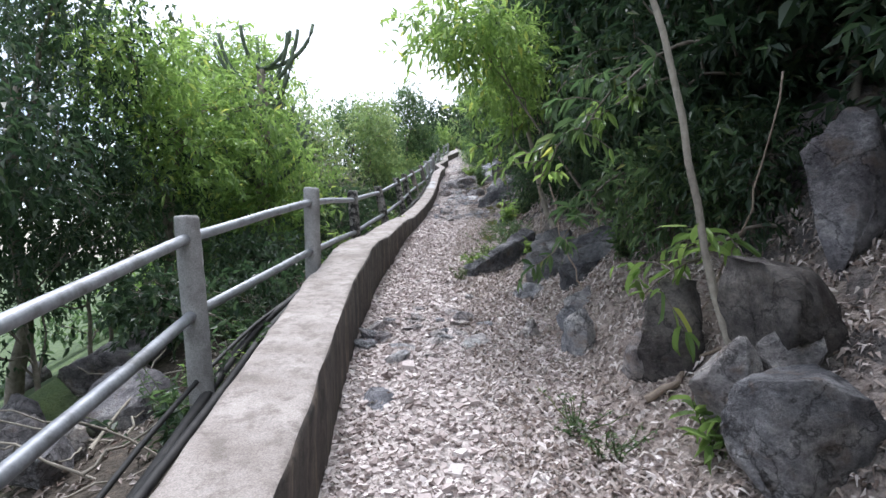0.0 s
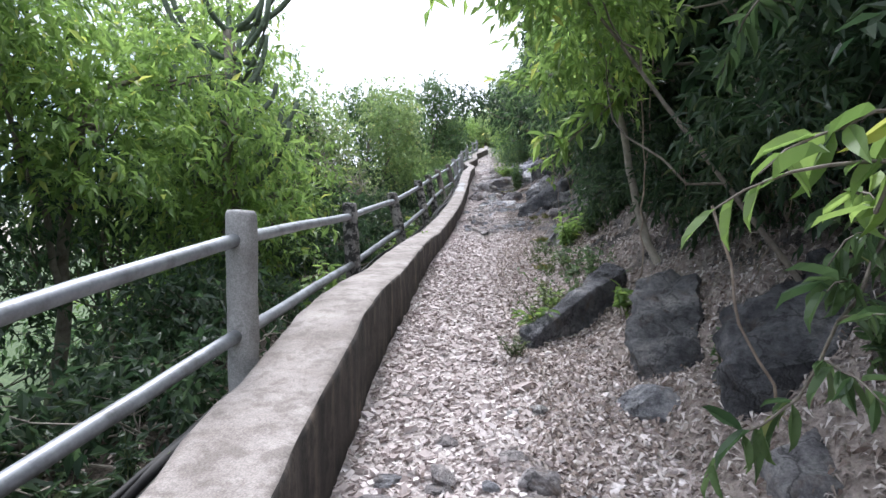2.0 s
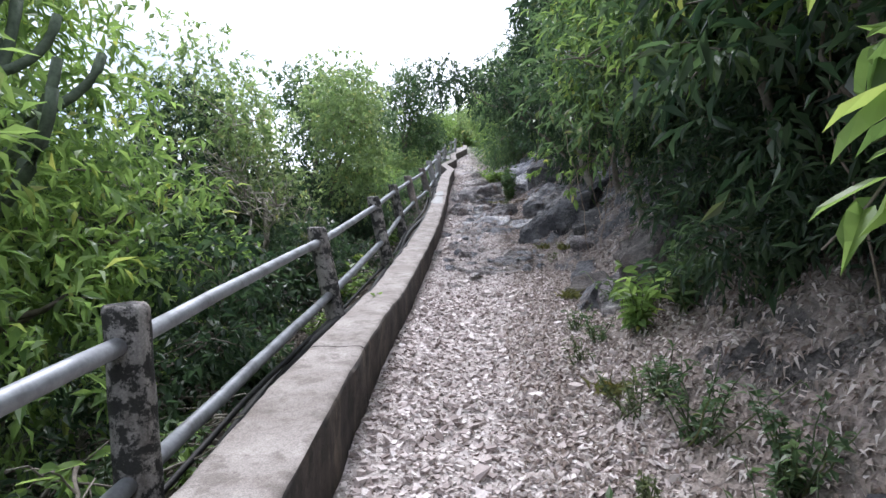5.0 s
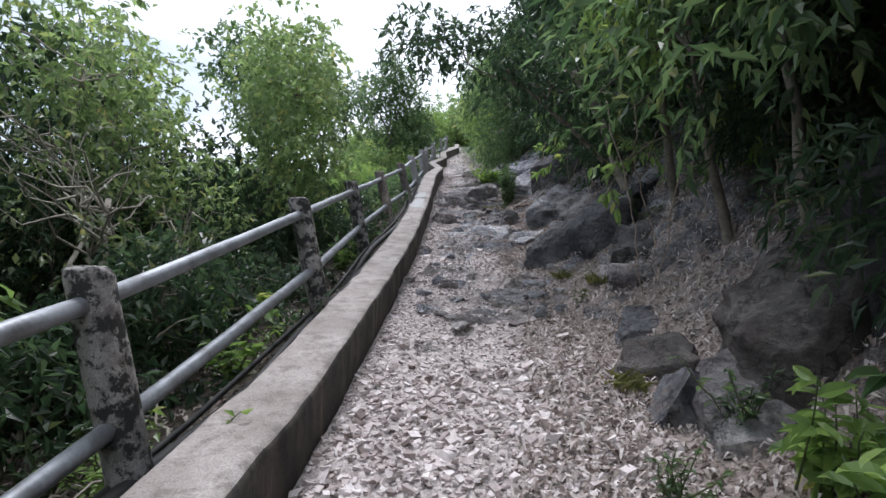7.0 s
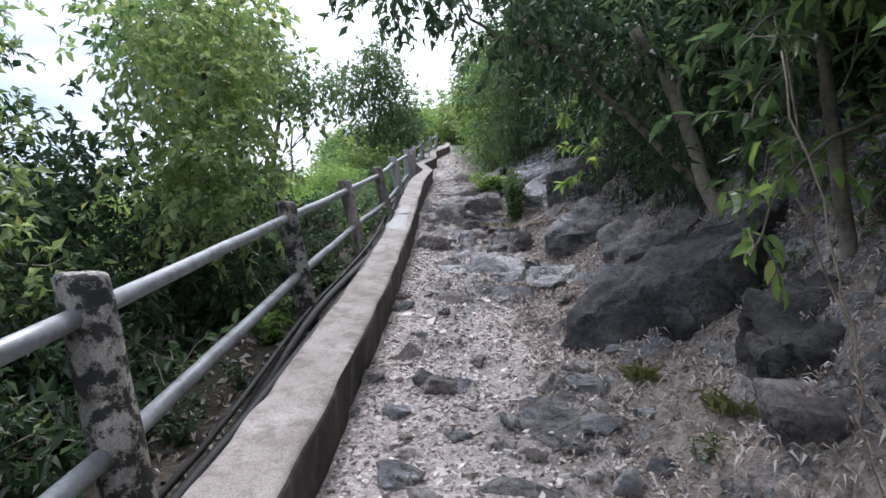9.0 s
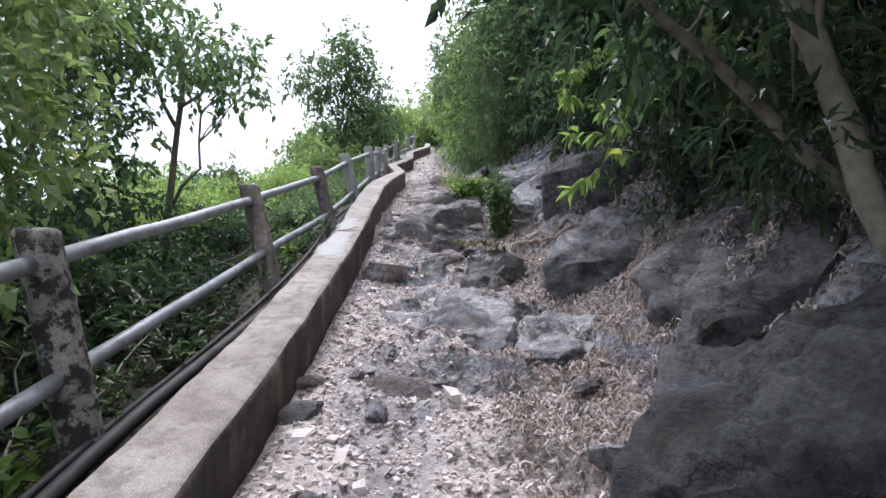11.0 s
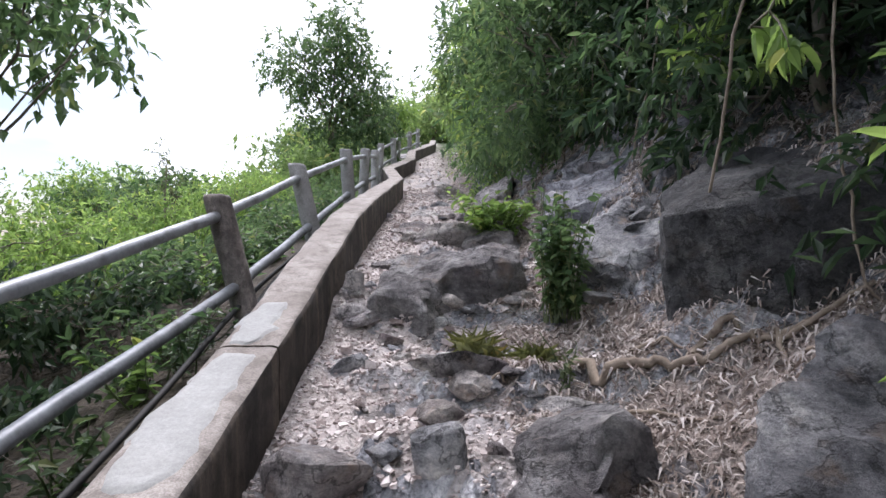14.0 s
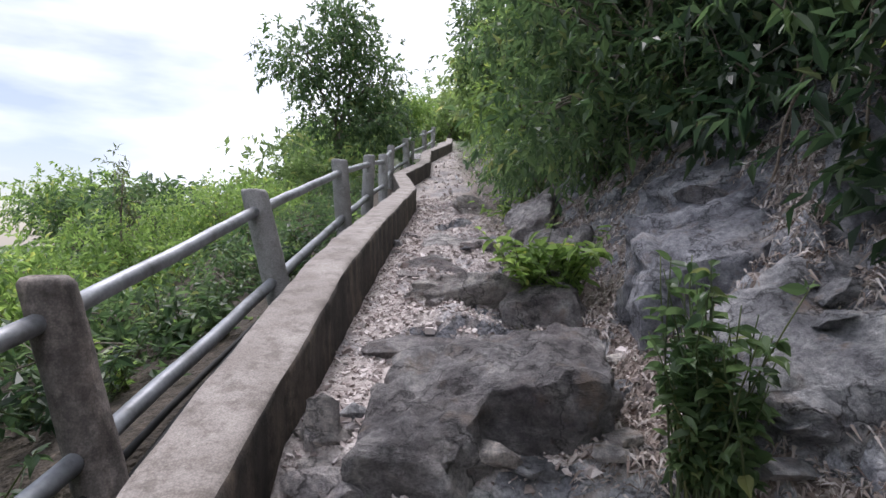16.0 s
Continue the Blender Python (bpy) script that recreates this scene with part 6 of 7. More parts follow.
for k in range(26):
    y = 15 + rs.uniform(0, 15)
    x = wall_x(y) - rs.uniform(4.2, 11)
    h = float(height(x, y))
    tops = float(path_z(y)) + rs.uniform(-0.7, 0.25)
    blobs = [(x + rs.uniform(-0.9, 0.9), y + rs.uniform(-0.9, 0.9), tops - rs.uniform(0.3, 0.9), rs.uniform(0.7, 1.2), rs.uniform(0.7, 1.2), 0.5) for j in range(4)]
    tree((x, y), blobs, 420, 5, 0.12, 0.45, (LEAF_BRIGHT, LEAF_MID, LEAF_BRIGHT)[k % 3], 0.05, 360 + k, "bright green shrub on the falling slope", "shrub", extra=2, start=0.0, category="shrub", plain=True)
tree((-2.9, 22.6), [(-2.9, 22.6, 4.75, 0.07, 0.1, 0.32), (-2.7, 22.5, 4.4, 0.16, 0.12, 0.16)], 26, 6, 0.085, 0.3, LEAF_OLIVE, 0.02, 181, "thin grey-green sapling rising above the shrubs", "sapling")
tree((-4.6, 21.6), [(-4.6, 21.6, 4.2, 0.1, 0.1, 0.2)], 16, 6, 0.12, 0.3, LEAF_OLIVE, 0.015, 183, "thin grey-green sapling rising above the shrubs", "sapling")

# canopy on the uphill side
rs = random.Random(21)
for k in range(17):
    y = 2.9 + k * 1.42
    x = wall_x(y) + 3.4 + rs.uniform(-0.2, 0.4)
    h = float(path_z(y))
    blobs = []
    for j in range(9):
        s = rs.uniform(2.3 if y < 7 or y > 13 else 1.9, 4.0)
        lo = 1.9 if s < 2.4 else 1.2
        if y > 13:
            lo += 0.1
        blobs.append((wall_x(y) + s, y + rs.uniform(-0.9, 0.9), h + rs.uniform(lo, 4.6), rs.uniform(0.5, 0.85), rs.uniform(0.6, 1.0), rs.uniform(0.45, 0.8)))
    # canopy shade on these stretches is put into the leaf colour
    mat = LEAF_DARK_SHADE if y < 9 or y > 15 else (LEAF_BRIGHT, LEAF_MID, LEAF_MID)[k % 3]
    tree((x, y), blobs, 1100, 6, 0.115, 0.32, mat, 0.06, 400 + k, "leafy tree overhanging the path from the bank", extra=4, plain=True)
# bright fringe hanging towards the path, and the hillside wood above the upper path
for k in range(6):
    y = 7.4 + k * 1.05
    h = float(path_z(y))
    blobs = [(wall_x(y) + rs.uniform(1.8, 2.4), y + rs.uniform(-0.6, 0.6), h + rs.uniform(2.1, 3.6), rs.uniform(0.35, 0.5), rs.uniform(0.4, 0.6), rs.uniform(0.3, 0.4)) for j in range(5)]
    tree((wall_x(y) + 2.5, y), blobs, 320, 6, 0.13, 0.3, (LEAF_BRIGHT, LEAF_MID)[k % 2], 0.04, 1600 + k, "bright leafy tree leaning out from the bank", extra=3)
for k in range(12):
    y = 20.5 + k * 1.25
    h = float(path_z(y))
    near = rs.uniform(1.15, 1.4)
    blobs = [(wall_x(y) + rs.uniform(near, 3.0), y + rs.uniform(-0.7, 0.7), h + rs.uniform(1.25, 3.4) + 0.25 * (k % 3), rs.uniform(0.5, 0.8), rs.uniform(0.6, 0.9), rs.uniform(0.45, 0.7)) for j in range(8)]
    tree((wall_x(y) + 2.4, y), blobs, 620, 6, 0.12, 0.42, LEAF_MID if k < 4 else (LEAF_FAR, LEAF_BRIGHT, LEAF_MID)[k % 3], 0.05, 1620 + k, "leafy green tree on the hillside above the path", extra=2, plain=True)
# dark roof added over the bank by the slab, to keep it in shade
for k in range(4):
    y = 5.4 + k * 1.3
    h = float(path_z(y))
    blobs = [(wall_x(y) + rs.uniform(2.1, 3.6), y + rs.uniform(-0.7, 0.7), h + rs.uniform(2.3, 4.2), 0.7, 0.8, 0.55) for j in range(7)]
    tree((wall_x(y) + 3.1, y), blobs, 700, 6, 0.16, 0.42, LEAF_DARK_SHADE, 0.06, 1640 + k, "dark-leaved tree added to shade the bank", extra=3, plain=True)
# thicket behind it, blocking light; shade is put into its dark leaf colour
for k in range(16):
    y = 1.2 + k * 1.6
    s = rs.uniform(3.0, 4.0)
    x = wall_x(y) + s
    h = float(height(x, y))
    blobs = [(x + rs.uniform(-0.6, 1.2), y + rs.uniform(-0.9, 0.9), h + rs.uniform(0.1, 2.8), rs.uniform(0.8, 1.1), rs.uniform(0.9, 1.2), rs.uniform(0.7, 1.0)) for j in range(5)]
    tree((x, y), blobs, 620, 5, 0.19, 0.5, LEAF_DARK_SHADE, 0.05, 440 + k, "dense thicket on the bank under the trees, leaves coloured for shade", "thicket", extra=3, start=0.0, category="shrub", plain=True)
# thicket over the rock face; its deep shade is put into the leaf colour
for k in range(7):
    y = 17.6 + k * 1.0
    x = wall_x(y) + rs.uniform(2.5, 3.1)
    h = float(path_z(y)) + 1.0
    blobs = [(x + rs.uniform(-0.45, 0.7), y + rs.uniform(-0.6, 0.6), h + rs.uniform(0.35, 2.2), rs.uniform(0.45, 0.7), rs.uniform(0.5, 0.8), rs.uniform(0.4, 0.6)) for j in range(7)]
    tree((x, y), blobs, 620, 5, 0.14, 0.42, LEAF_DARK_SHADE, 0.04, 1660 + k, "dense thicket above the rock face, leaves coloured for shade", "thicket", extra=4, start=0.0, category="shrub", plain=True)
# low cover on the upper bank, its dark leaves coloured for shade
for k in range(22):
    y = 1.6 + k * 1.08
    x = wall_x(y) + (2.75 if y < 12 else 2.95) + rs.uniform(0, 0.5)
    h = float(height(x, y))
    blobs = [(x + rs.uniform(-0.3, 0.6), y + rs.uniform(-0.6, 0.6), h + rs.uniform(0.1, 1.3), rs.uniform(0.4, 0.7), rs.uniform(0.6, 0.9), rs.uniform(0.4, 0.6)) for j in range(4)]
    tree((x, y), blobs, 420, 5, 0.13, 0.4, LEAF_DARK_SHADE, 0.03, 1400 + k, "dense thicket on the bank under the trees, leaves coloured for shade", "thicket", extra=4, start=0.0, category="shrub", plain=True)
# closed roof of trees overhead, added to keep sky light off the bank
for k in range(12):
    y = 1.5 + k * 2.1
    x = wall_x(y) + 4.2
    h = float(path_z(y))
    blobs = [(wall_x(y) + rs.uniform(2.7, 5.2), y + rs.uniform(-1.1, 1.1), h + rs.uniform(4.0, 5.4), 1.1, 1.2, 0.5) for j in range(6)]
    tree((x, y), blobs, 720, 5, 0.22, 0.5, LEAF_DARK_SHADE, 0.07, 1450 + k, "tall dark tree added to block sky light over the bank", extra=2, plain=True)
# unseen wood behind the path's start, added to block light from behind
for k in range(8):
    y = -1.2 - (k // 2) * 2.3
    right = k % 2
    x = wall_x(y) + (2.6 if right else -2.6) + rs.uniform(-0.3, 0.3)
    h = float(path_z(y))
    blobs = [(x + rs.uniform(-1.3, 0.8) * (1 if right else -1), y + rs.uniform(-0.8, 0.3), h + rs.uniform(0.6, 4.6), 1.0, 0.9, 0.9) for j in range(8)]
    tree((x, y), blobs, 800, 5, 0.2, 0.5, LEAF_DARK_SHADE, 0.08, 1500 + k, "unseen dark tree added behind the start to block light", extra=2, plain=True)
# leafy growth low on the bank
for x, y, r, up, mat in ((1.6, 3.5, 0.42, 0.75, LEAF_MID), (1.95, 2.9, 0.45, 0.8, LEAF_DARK_SHADE), (1.75, 4.5, 0.5, 0.9, LEAF_DARK_SHADE), (1.9, 7.6, 0.45, 0.7, LEAF_DARK_SHADE), (2.0, 8.6, 0.45, 0.9, LEAF_DARK_SHADE), (2.3, 11.2, 0.5, 1.0, LEAF_DARK_SHADE), (1.75, 6.6, 0.4, 0.55, LEAF_DARK_SHADE), (1.62, 8.05, 0.32, 0.45, LEAF_DARK_SHADE), (1.95, 9.6, 0.45, 0.6, LEAF_DARK_SHADE), (1.85, 5.7, 0.4, 0.6, LEAF_DARK_SHADE),
                         (2.35, 14.2, 0.5, 0.9, LEAF_DARK_SHADE), (2.4, 20.2, 0.5, 0.8, LEAF_MID), (2.1, 21.6, 0.5, 0.8, LEAF_MID), (1.9, 23.0, 0.5, 0.8, LEAF_MID), (2.0, 24.6, 0.6, 0.9, LEAF_BRIGHT)):
    h = float(height(x, y))
    blobs = [(x + rs.uniform(-0.25, 0.25), y + rs.uniform(-0.35, 0.35), h + up * rs.uniform(0.35, 1.0), r, r * 1.1, r * 0.7) for j in range(3)]
    tree((x, y), blobs, 330, 6, 0.1, 0.28, mat, 0.02, 470 + int(y * 7), "bushy undergrowth with narrow leaves on the bank", "bush", extra=6, start=0.0, category="bush")
tree((1.7, 4.9), [(0.15, 5.0, 3.55, 0.55, 0.6, 0.3), (0.55, 5.2, 3.5, 0.5, 0.6, 0.35), (0.75, 5.9, 3.25, 0.45, 0.6, 0.4)], 560, 6, 0.12, 0.32, LEAF_BRIGHT, 0.018, 481, "bright leafy tree arching over the path")
tree((2.2, 13.9), [(-0.1, 14.0, 4.75, 0.55, 0.6, 0.25), (0.7, 13.8, 4.6, 0.6, 0.7, 0.4), (1.5, 14.1, 4.3, 0.6, 0.7, 0.5)], 520, 6, 0.10, 0.42, LEAF_DARK_SHADE, 0.032, 485, "dark-leaved tree arching over the path")


def thin_tree(a, b, r, seed, label):
    """A slim bare stem rooted in the bank that runs up into the canopy."""
    rng = np.random.default_rng(seed)
    t = tagged(empty("slim_tree", a), label, "tree")
    inv = Matrix.Translation(-Vector(a))
    line = wobble(a, b, 14, 0.07, rng)
    v, f = tube(line, np.linspace(r, r * 0.7, 14), 8)
    under(mesh_object("trunk", v, f, BARK_PALE), t, inv)
    for k in range(4):
        tip = line[9 + k] + rng.normal(0, 0.3, 3) + np.array((0, 0, 0.3))
        v, f = tube(wobble(line[9 + k], tip, 7, 0.04, rng), np.linspace(r * 0.35, 0.003, 7), 5)
        under(mesh_object("branch", v, f, BARK_PALE), t, inv)
    return t


thin_tree((1.42, 2.2, 0.9), (0.98, 2.3, 3.9), 0.022, 1, "slim pale tree trunk rising from the boulders")
thin_tree((1.4, 6.45, 1.6), (0.95, 6.5, 3.6), 0.034, 2, "slim pale tree trunk leaning from the bank")
thin_tree((2.3, 13.8, 2.7), (1.55, 13.9, 4.4), 0.06, 3, "slim crooked tree trunk leaning from the bank")
thin_tree((2.0, 5.6, 1.7), (1.5, 5.7, 3.9), 0.03, 4, "slim pale tree trunk leaning from the bank")
thin_tree((2.4, 9.3, 2.4), (1.9, 9.5, 4.4), 0.04, 5, "slim pale tree trunk leaning from the bank")


def bough(a, b, n, length, slim, mat, seed, label="leafy branch hanging out over the path"):
    """A branch that reaches out of the canopy, with leaves in sprays along its outer half."""
    rng = np.random.default_rng(seed)
    a, b = np.asarray(a, float), np.asarray(b, float)
    t = tagged(empty("hanging_branch", a), label, "branch")
    inv = Matrix.Translation(-Vector(a))
    main = wobble(a, b, 12, 0.06, rng, -0.12)
    pieces = [tube(main, np.linspace(0.014, 0.004, 12), 6)]
    bases, ways = [], []
    for k in range(9):
        p = main[4 + k % 8]
        d = rng.normal(size=3) * np.array((1, 1, 0.5)) + (b - a) / np.linalg.norm(b - a) * 0.5
        d = d / np.linalg.norm(d) * rng.uniform(0.18, 0.42)
        twig = wobble(p, p + d, 6, 0.02, rng, -0.03)
        v, f = tube(twig, np.linspace(0.005, 0.002, 6), 5)
        under(mesh_object("twig", v, f, BARK), t, inv)
        m = max(4, n // 9)
        at = np.sort(rng.random(m)) * 5
        i = np.clip(at.astype(int), 0, 4)
        q = (at - i)[:, None]
        bases.append(twig[i] * (1 - q) + twig[i + 1] * q)
        ways.append(d / np.linalg.norm(d) * 0.8 + rng.normal(0, 0.55, (m, 3)) + np.array((0, 0, -0.55)))
    v, f = joined(pieces)
    under(mesh_object("stem", v, f, BARK), t, inv)
    base, way = np.concatenate(bases), np.concatenate(ways)
    under(leaves("foliage", base, way, length * rng.uniform(0.6, 1.2, len(base)), slim, mat, rng, fine=length > 0.07), t, inv)
    return t


bough((1.75, 3.4, 2.6), (0.62, 2.95, 1.85), 85, 0.135, 0.26, LEAF_BRIGHT, 1)
bough((1.7, 3.0, 2.7), (0.85, 2.75, 2.1), 130, 0.135, 0.26, LEAF_MID, 2)
bough((1.9, 2.6, 1.5), (1.05, 2.35, 1.15), 70, 0.16, 0.26, LEAF_BRIGHT, 3)
bough((1.7, 3.9, 2.0), (0.8, 3.5, 1.35), 140, 0.13, 0.26, LEAF_MID, 31)
bough((1.7, 4.6, 3.2), (1.0, 4.2, 2.7), 120, 0.13, 0.28, LEAF_MID, 4)
bough((1.7, 6.5, 3.2), (0.62, 6.0, 2.5), 130, 0.16, 0.28, LEAF_BRIGHT, 5)
bough((1.6, 7.5, 3.6), (0.5, 7.2, 3.2), 130, 0.14, 0.28, LEAF_BRIGHT, 6)
bough((1.7, 8.2, 3.4), (0.9, 7.6, 3.0), 120, 0.14, 0.28, LEAF_MID, 7)
bough((2.2, 10.4, 3.9), (1.4, 9.9, 3.45), 110, 0.13, 0.36, LEAF_MID, 8)
bough((2.2, 12.5, 3.5), (1.35, 12.1, 2.85), 70, 0.12, 0.38, LEAF_BRIGHT, 9)
bough((2.2, 12.6, 4.2), (1.3, 12.1, 3.7), 130, 0.13, 0.42, LEAF_MID, 10)
bough((2.2, 12.9, 3.9), (1.5, 12.4, 3.4), 130, 0.13, 0.42, LEAF_MID, 11)
bough((2.4, 16.2, 4.4), (1.75, 15.8, 3.65), 150, 0.13, 0.34, LEAF_BRIGHT, 12)
bough((2.4, 16.9, 4.9), (1.6, 16.5, 4.35), 150, 0.13, 0.30, LEAF_BRIGHT, 13)
bough((2.5, 15.8, 4.7), (1.75, 15.3, 4.1), 130, 0.15, 0.42, LEAF_MID, 14)
bough((2.7, 18.2, 5.2), (2.2, 17.8, 4.55), 150, 0.14, 0.28, LEAF_BRIGHT, 15)
bough((2.6, 19.0, 5.3), (2.0, 18.6, 4.9), 120, 0.13, 0.30, LEAF_MID, 16)
bough((-2.3, 11.9, 1.9), (-1.15, 11.3, 2.05), 70, 0.12, 0.45, LEAF_BRIGHT, 17, "bright broad-leaved shoot poking through the railing")
bough((-1.9, 13.4, 2.0), (-1.05, 12.7, 2.25), 70, 0.10, 0.45, LEAF_MID, 18, "bright broad-leaved shoot poking through the railing")
bough((-1.9, 7.9, 1.2), (-1.2, 6.6, 1.45), 60, 0.11, 0.4, LEAF_BRIGHT, 19, "bright broad-leaved shoot poking through the railing")


def vine(a, b, r, seed, sag=0.15):
    rng = np.random.default_rng(seed)
    v, f = tube(wobble(a, b, 16, 0.07, rng, sag), r, 5)
    return tagged(mesh_object("vine", v, f, ROOT), "thin dry brown vine hanging from the canopy", "vine", group="dry vines on the bank")


rs = random.Random(77)
for k in range(46):
    y = rs.uniform(2.5, 24)
    x = wall_x(y) + rs.uniform(1.9, 2.7)
    h = float(height(x, y))
    vine((x, y, h + 0.0), (x + rs.uniform(-0.25, 0.5), y + rs.uniform(-0.5, 0.5), h + rs.uniform(0.9, 2.2)), rs.uniform(0.003, 0.008), 900 + k, rs.uniform(-0.1, 0.3))
# dead sticks behind the railing
for k in range(96):
    y = rs.uniform(1.2, 9) if k % 3 else rs.uniform(9, 17)
    x = wall_x(y) - wall_w(y) - rs.uniform(0.3, 1.6)
    h = float(height(x, y))
    a = rs.uniform(0, 6.28)
    n = rs.uniform(0.25, 0.6)
    rng = np.random.default_rng(k)
    v, f = tube(wobble((x - n * math.cos(a), y - n * math.sin(a), h + 0.02), (x + n * math.cos(a), y + n * math.sin(a), h + rs.uniform(0.05, 0.5)), 9, 0.07, rng), np.linspace(rs.uniform(0.006, 0.013), 0.003, 9), 5)
    tagged(mesh_object("dead_stick", v, f, BARK_PALE), "bare grey dead stick lying behind the wall", "stick", group="dead sticks")


def root(points, r, seed):
    rng = np.random.default_rng(seed)
    pts = []
    for a, b in zip(points[:-1], points[1:]):
        pts.extend(wobble(a, b, 8, 0.014, rng)[:-1])
    pts = np.array(pts)
    pts[:, 2] = [float(height(p[0], p[1])) + r * 0.6 + 0.02 * abs(math.sin(k * 0.21 + seed)) for k, p in enumerate(pts)]
    v, f = tube(pts, np.linspace(r, r * 0.4, len(pts)), 8)
    return tagged(mesh_object("root", v, f, ROOT), "gnarled tree root creeping over the bank", "root")


root([(1.3, 17.45, 0), (1.42, 17.2, 0), (1.58, 17.15, 0), (1.68, 17.06, 0), (1.8, 17.02, 0), (1.92, 16.96, 0), (2.05, 16.9, 0), (2.3, 16.75, 0)], 0.026, 1)
root([(1.7, 17.06, 0), (1.78, 17.1, 0), (1.88, 17.08, 0), (1.98, 16.96, 0), (2.12, 16.86, 0)], 0.022, 2)
root([(1.3, 17.2, 0), (1.42, 17.0, 0), (1.56, 16.9, 0), (1.68, 16.76, 0)], 0.013, 3)
root([(1.45, 17.3, 0), (1.6, 17.22, 0), (1.72, 17.1, 0)], 0.016, 6)
root([(0.84, 17.3, 0), (0.96, 17.38, 0), (1.05, 17.75, 0)], 0.008, 7)
root([(2.0, 16.95, 0), (1.95, 16.8, 0), (2.05, 16.6, 0)], 0.014, 8)
root([(1.02, 13.35, 0), (1.1, 13.2, 0), (1.12, 13.05, 0)], 0.009, 9)
root([(1.05, 2.35, 0), (1.2, 2.3, 0), (1.3, 2.4, 0), (1.42, 2.25, 0)], 0.022, 4)
root([(1.5, 18.6, 0), (1.75, 18.3, 0), (1.95, 18.5, 0)], 0.011, 5)


def sprout(x, y, tall, n, length, slim, mat, seed, label="small leafy plant growing on the bank", wide=0.35, lift=0.0):
    """A small plant: several stems with leaves all the way up."""
    rng = np.random.default_rng(seed)
    z = float(height(x, y)) + lift
    t = tagged(empty("plant", (x, y, z)), label, "plant")
    inv = Matrix.Translation((-x, -y, -z))
    pieces, bases, ways = [], [], []
    for k in range(max(4, n // 16)):
        d = np.array((rng.normal(0, wide), rng.normal(0, wide), 1.0)) * tall * rng.uniform(0.5, 1.0)
        stem = wobble((x + rng.normal(0, 0.03), y + rng.normal(0, 0.03), z - 0.02), np.array((x, y, z)) + d, 7, 0.02, rng)
        pieces.append(tube(stem, np.linspace(0.005, 0.002, 7), 5))
        m = 16
        at = (0.15 + 0.85 * rng.random(m)) * 5.99
        i = at.astype(int)
        q = (at - i)[:, None]
        bases.append(stem[i] * (1 - q) + stem[i + 1] * q)
        ways.append(rng.normal(0, 1, (m, 3)) * np.array((1, 1, 0.35)) + np.array((0, 0, 0.05)))
    v, f = joined(pieces)
    under(mesh_object("stem", v, f, LEAF_OLIVE), t, inv)
    base, way = np.concatenate(bases), np.concatenate(ways)
    under(leaves("foliage", base, way, length * rng.uniform(0.6, 1.2, len(base)), slim, mat, rng, fine=length > 0.07), t, inv)
    return t


sprout(1.24, 9.3, 0.42, 120, 0.11, 0.42, LEAF_BRIGHT, 1, "bright broad-leaved plant at the foot of the bank")
sprout(1.45, 9.15, 0.5, 120, 0.11, 0.42, LEAF_MID, 2, "bright broad-leaved plant at the foot of the bank")
sprout(1.18, 8.95, 0.4, 130, 0.11, 0.42, LEAF_BRIGHT, 61, "bright broad-leaved plant at the foot of the bank")
sprout(1.42, 8.85, 0.55, 160, 0.1, 0.42, LEAF_MID, 62, "broad-leaved plant at the foot of the bank")
sprout(0.9, 9.2, 0.26, 140, 0.045, 0.4, LEAF_MID, 63)
sprout(0.86, 9.6, 0.22, 140, 0.04, 0.45, LEAF_MID, 3)
sprout(1.09, 6.25, 0.2, 60, 0.09, 0.42, LEAF_BRIGHT, 4)
sprout(1.05, 7.15, 0.36, 260, 0.06, 0.45, LEAF_MID, 5, "round leafy shrublet beside the path", 0.5)
sprout(0.6, 6.8, 0.28, 130, 0.06, 0.4, LEAF_BRIGHT, 6)
sprout(0.62, 7.4, 0.2, 110, 0.05, 0.4, LEAF_OLIVE, 7)
sprout(0.95, 8.1, 0.3, 160, 0.06, 0.4, LEAF_MID, 8)
sprout(0.75, 8.9, 0.2, 120, 0.04, 0.35, LEAF_OLIVE, 9)
sprout(1.3, 9.9, 0.35, 160, 0.06, 0.4, LEAF_MID, 10)
sprout(0.66, 2.3, 0.2, 200, 0.03, 0.5, LEAF_MID, 11, "low green weed beside the path", 0.7)
sprout(0.76, 2.05, 0.16, 200, 0.03, 0.5, LEAF_MID, 12, "low green weed beside the path", 0.7)
sprout(1.36, 18.03, 0.8, 460, 0.075, 0.5, LEAF_MID, 13, "upright dark green plant growing from the rock", 0.13, 0.08)
sprout(1.43, 17.95, 0.62, 300, 0.075, 0.5, LEAF_MID, 14, "upright dark green plant growing from the rock", 0.18, 0.08)
sprout(1.16, 19.62, 0.4, 300, 0.10, 0.4, LEAF_BRIGHT, 15, "yellow-green leafy sprig beside the path", 0.55, 0.28)
sprout(1.32, 19.55, 0.3, 200, 0.10, 0.4, LEAF_BRIGHT, 16, "yellow-green leafy sprig beside the path", 0.55, 0.22)
sprout(0.84, 6.8, 0.45, 300, 0.06, 0.45, LEAF_MID, 51, "round leafy shrublet beside the path", 0.45)
sprout(0.52, 6.55, 0.3, 200, 0.055, 0.4, LEAF_OLIVE, 52, "grey-green weed growing at the path edge", 0.6)
sprout(0.42, 6.2, 0.3, 130, 0.075, 0.42, LEAF_BRIGHT, 53, "bright green weed growing at the path edge", 0.5)
sprout(0.2, 5.75, 0.2, 160, 0.04, 0.4, LEAF_OLIVE, 54, "grey-green weed growing at the path edge", 0.7)
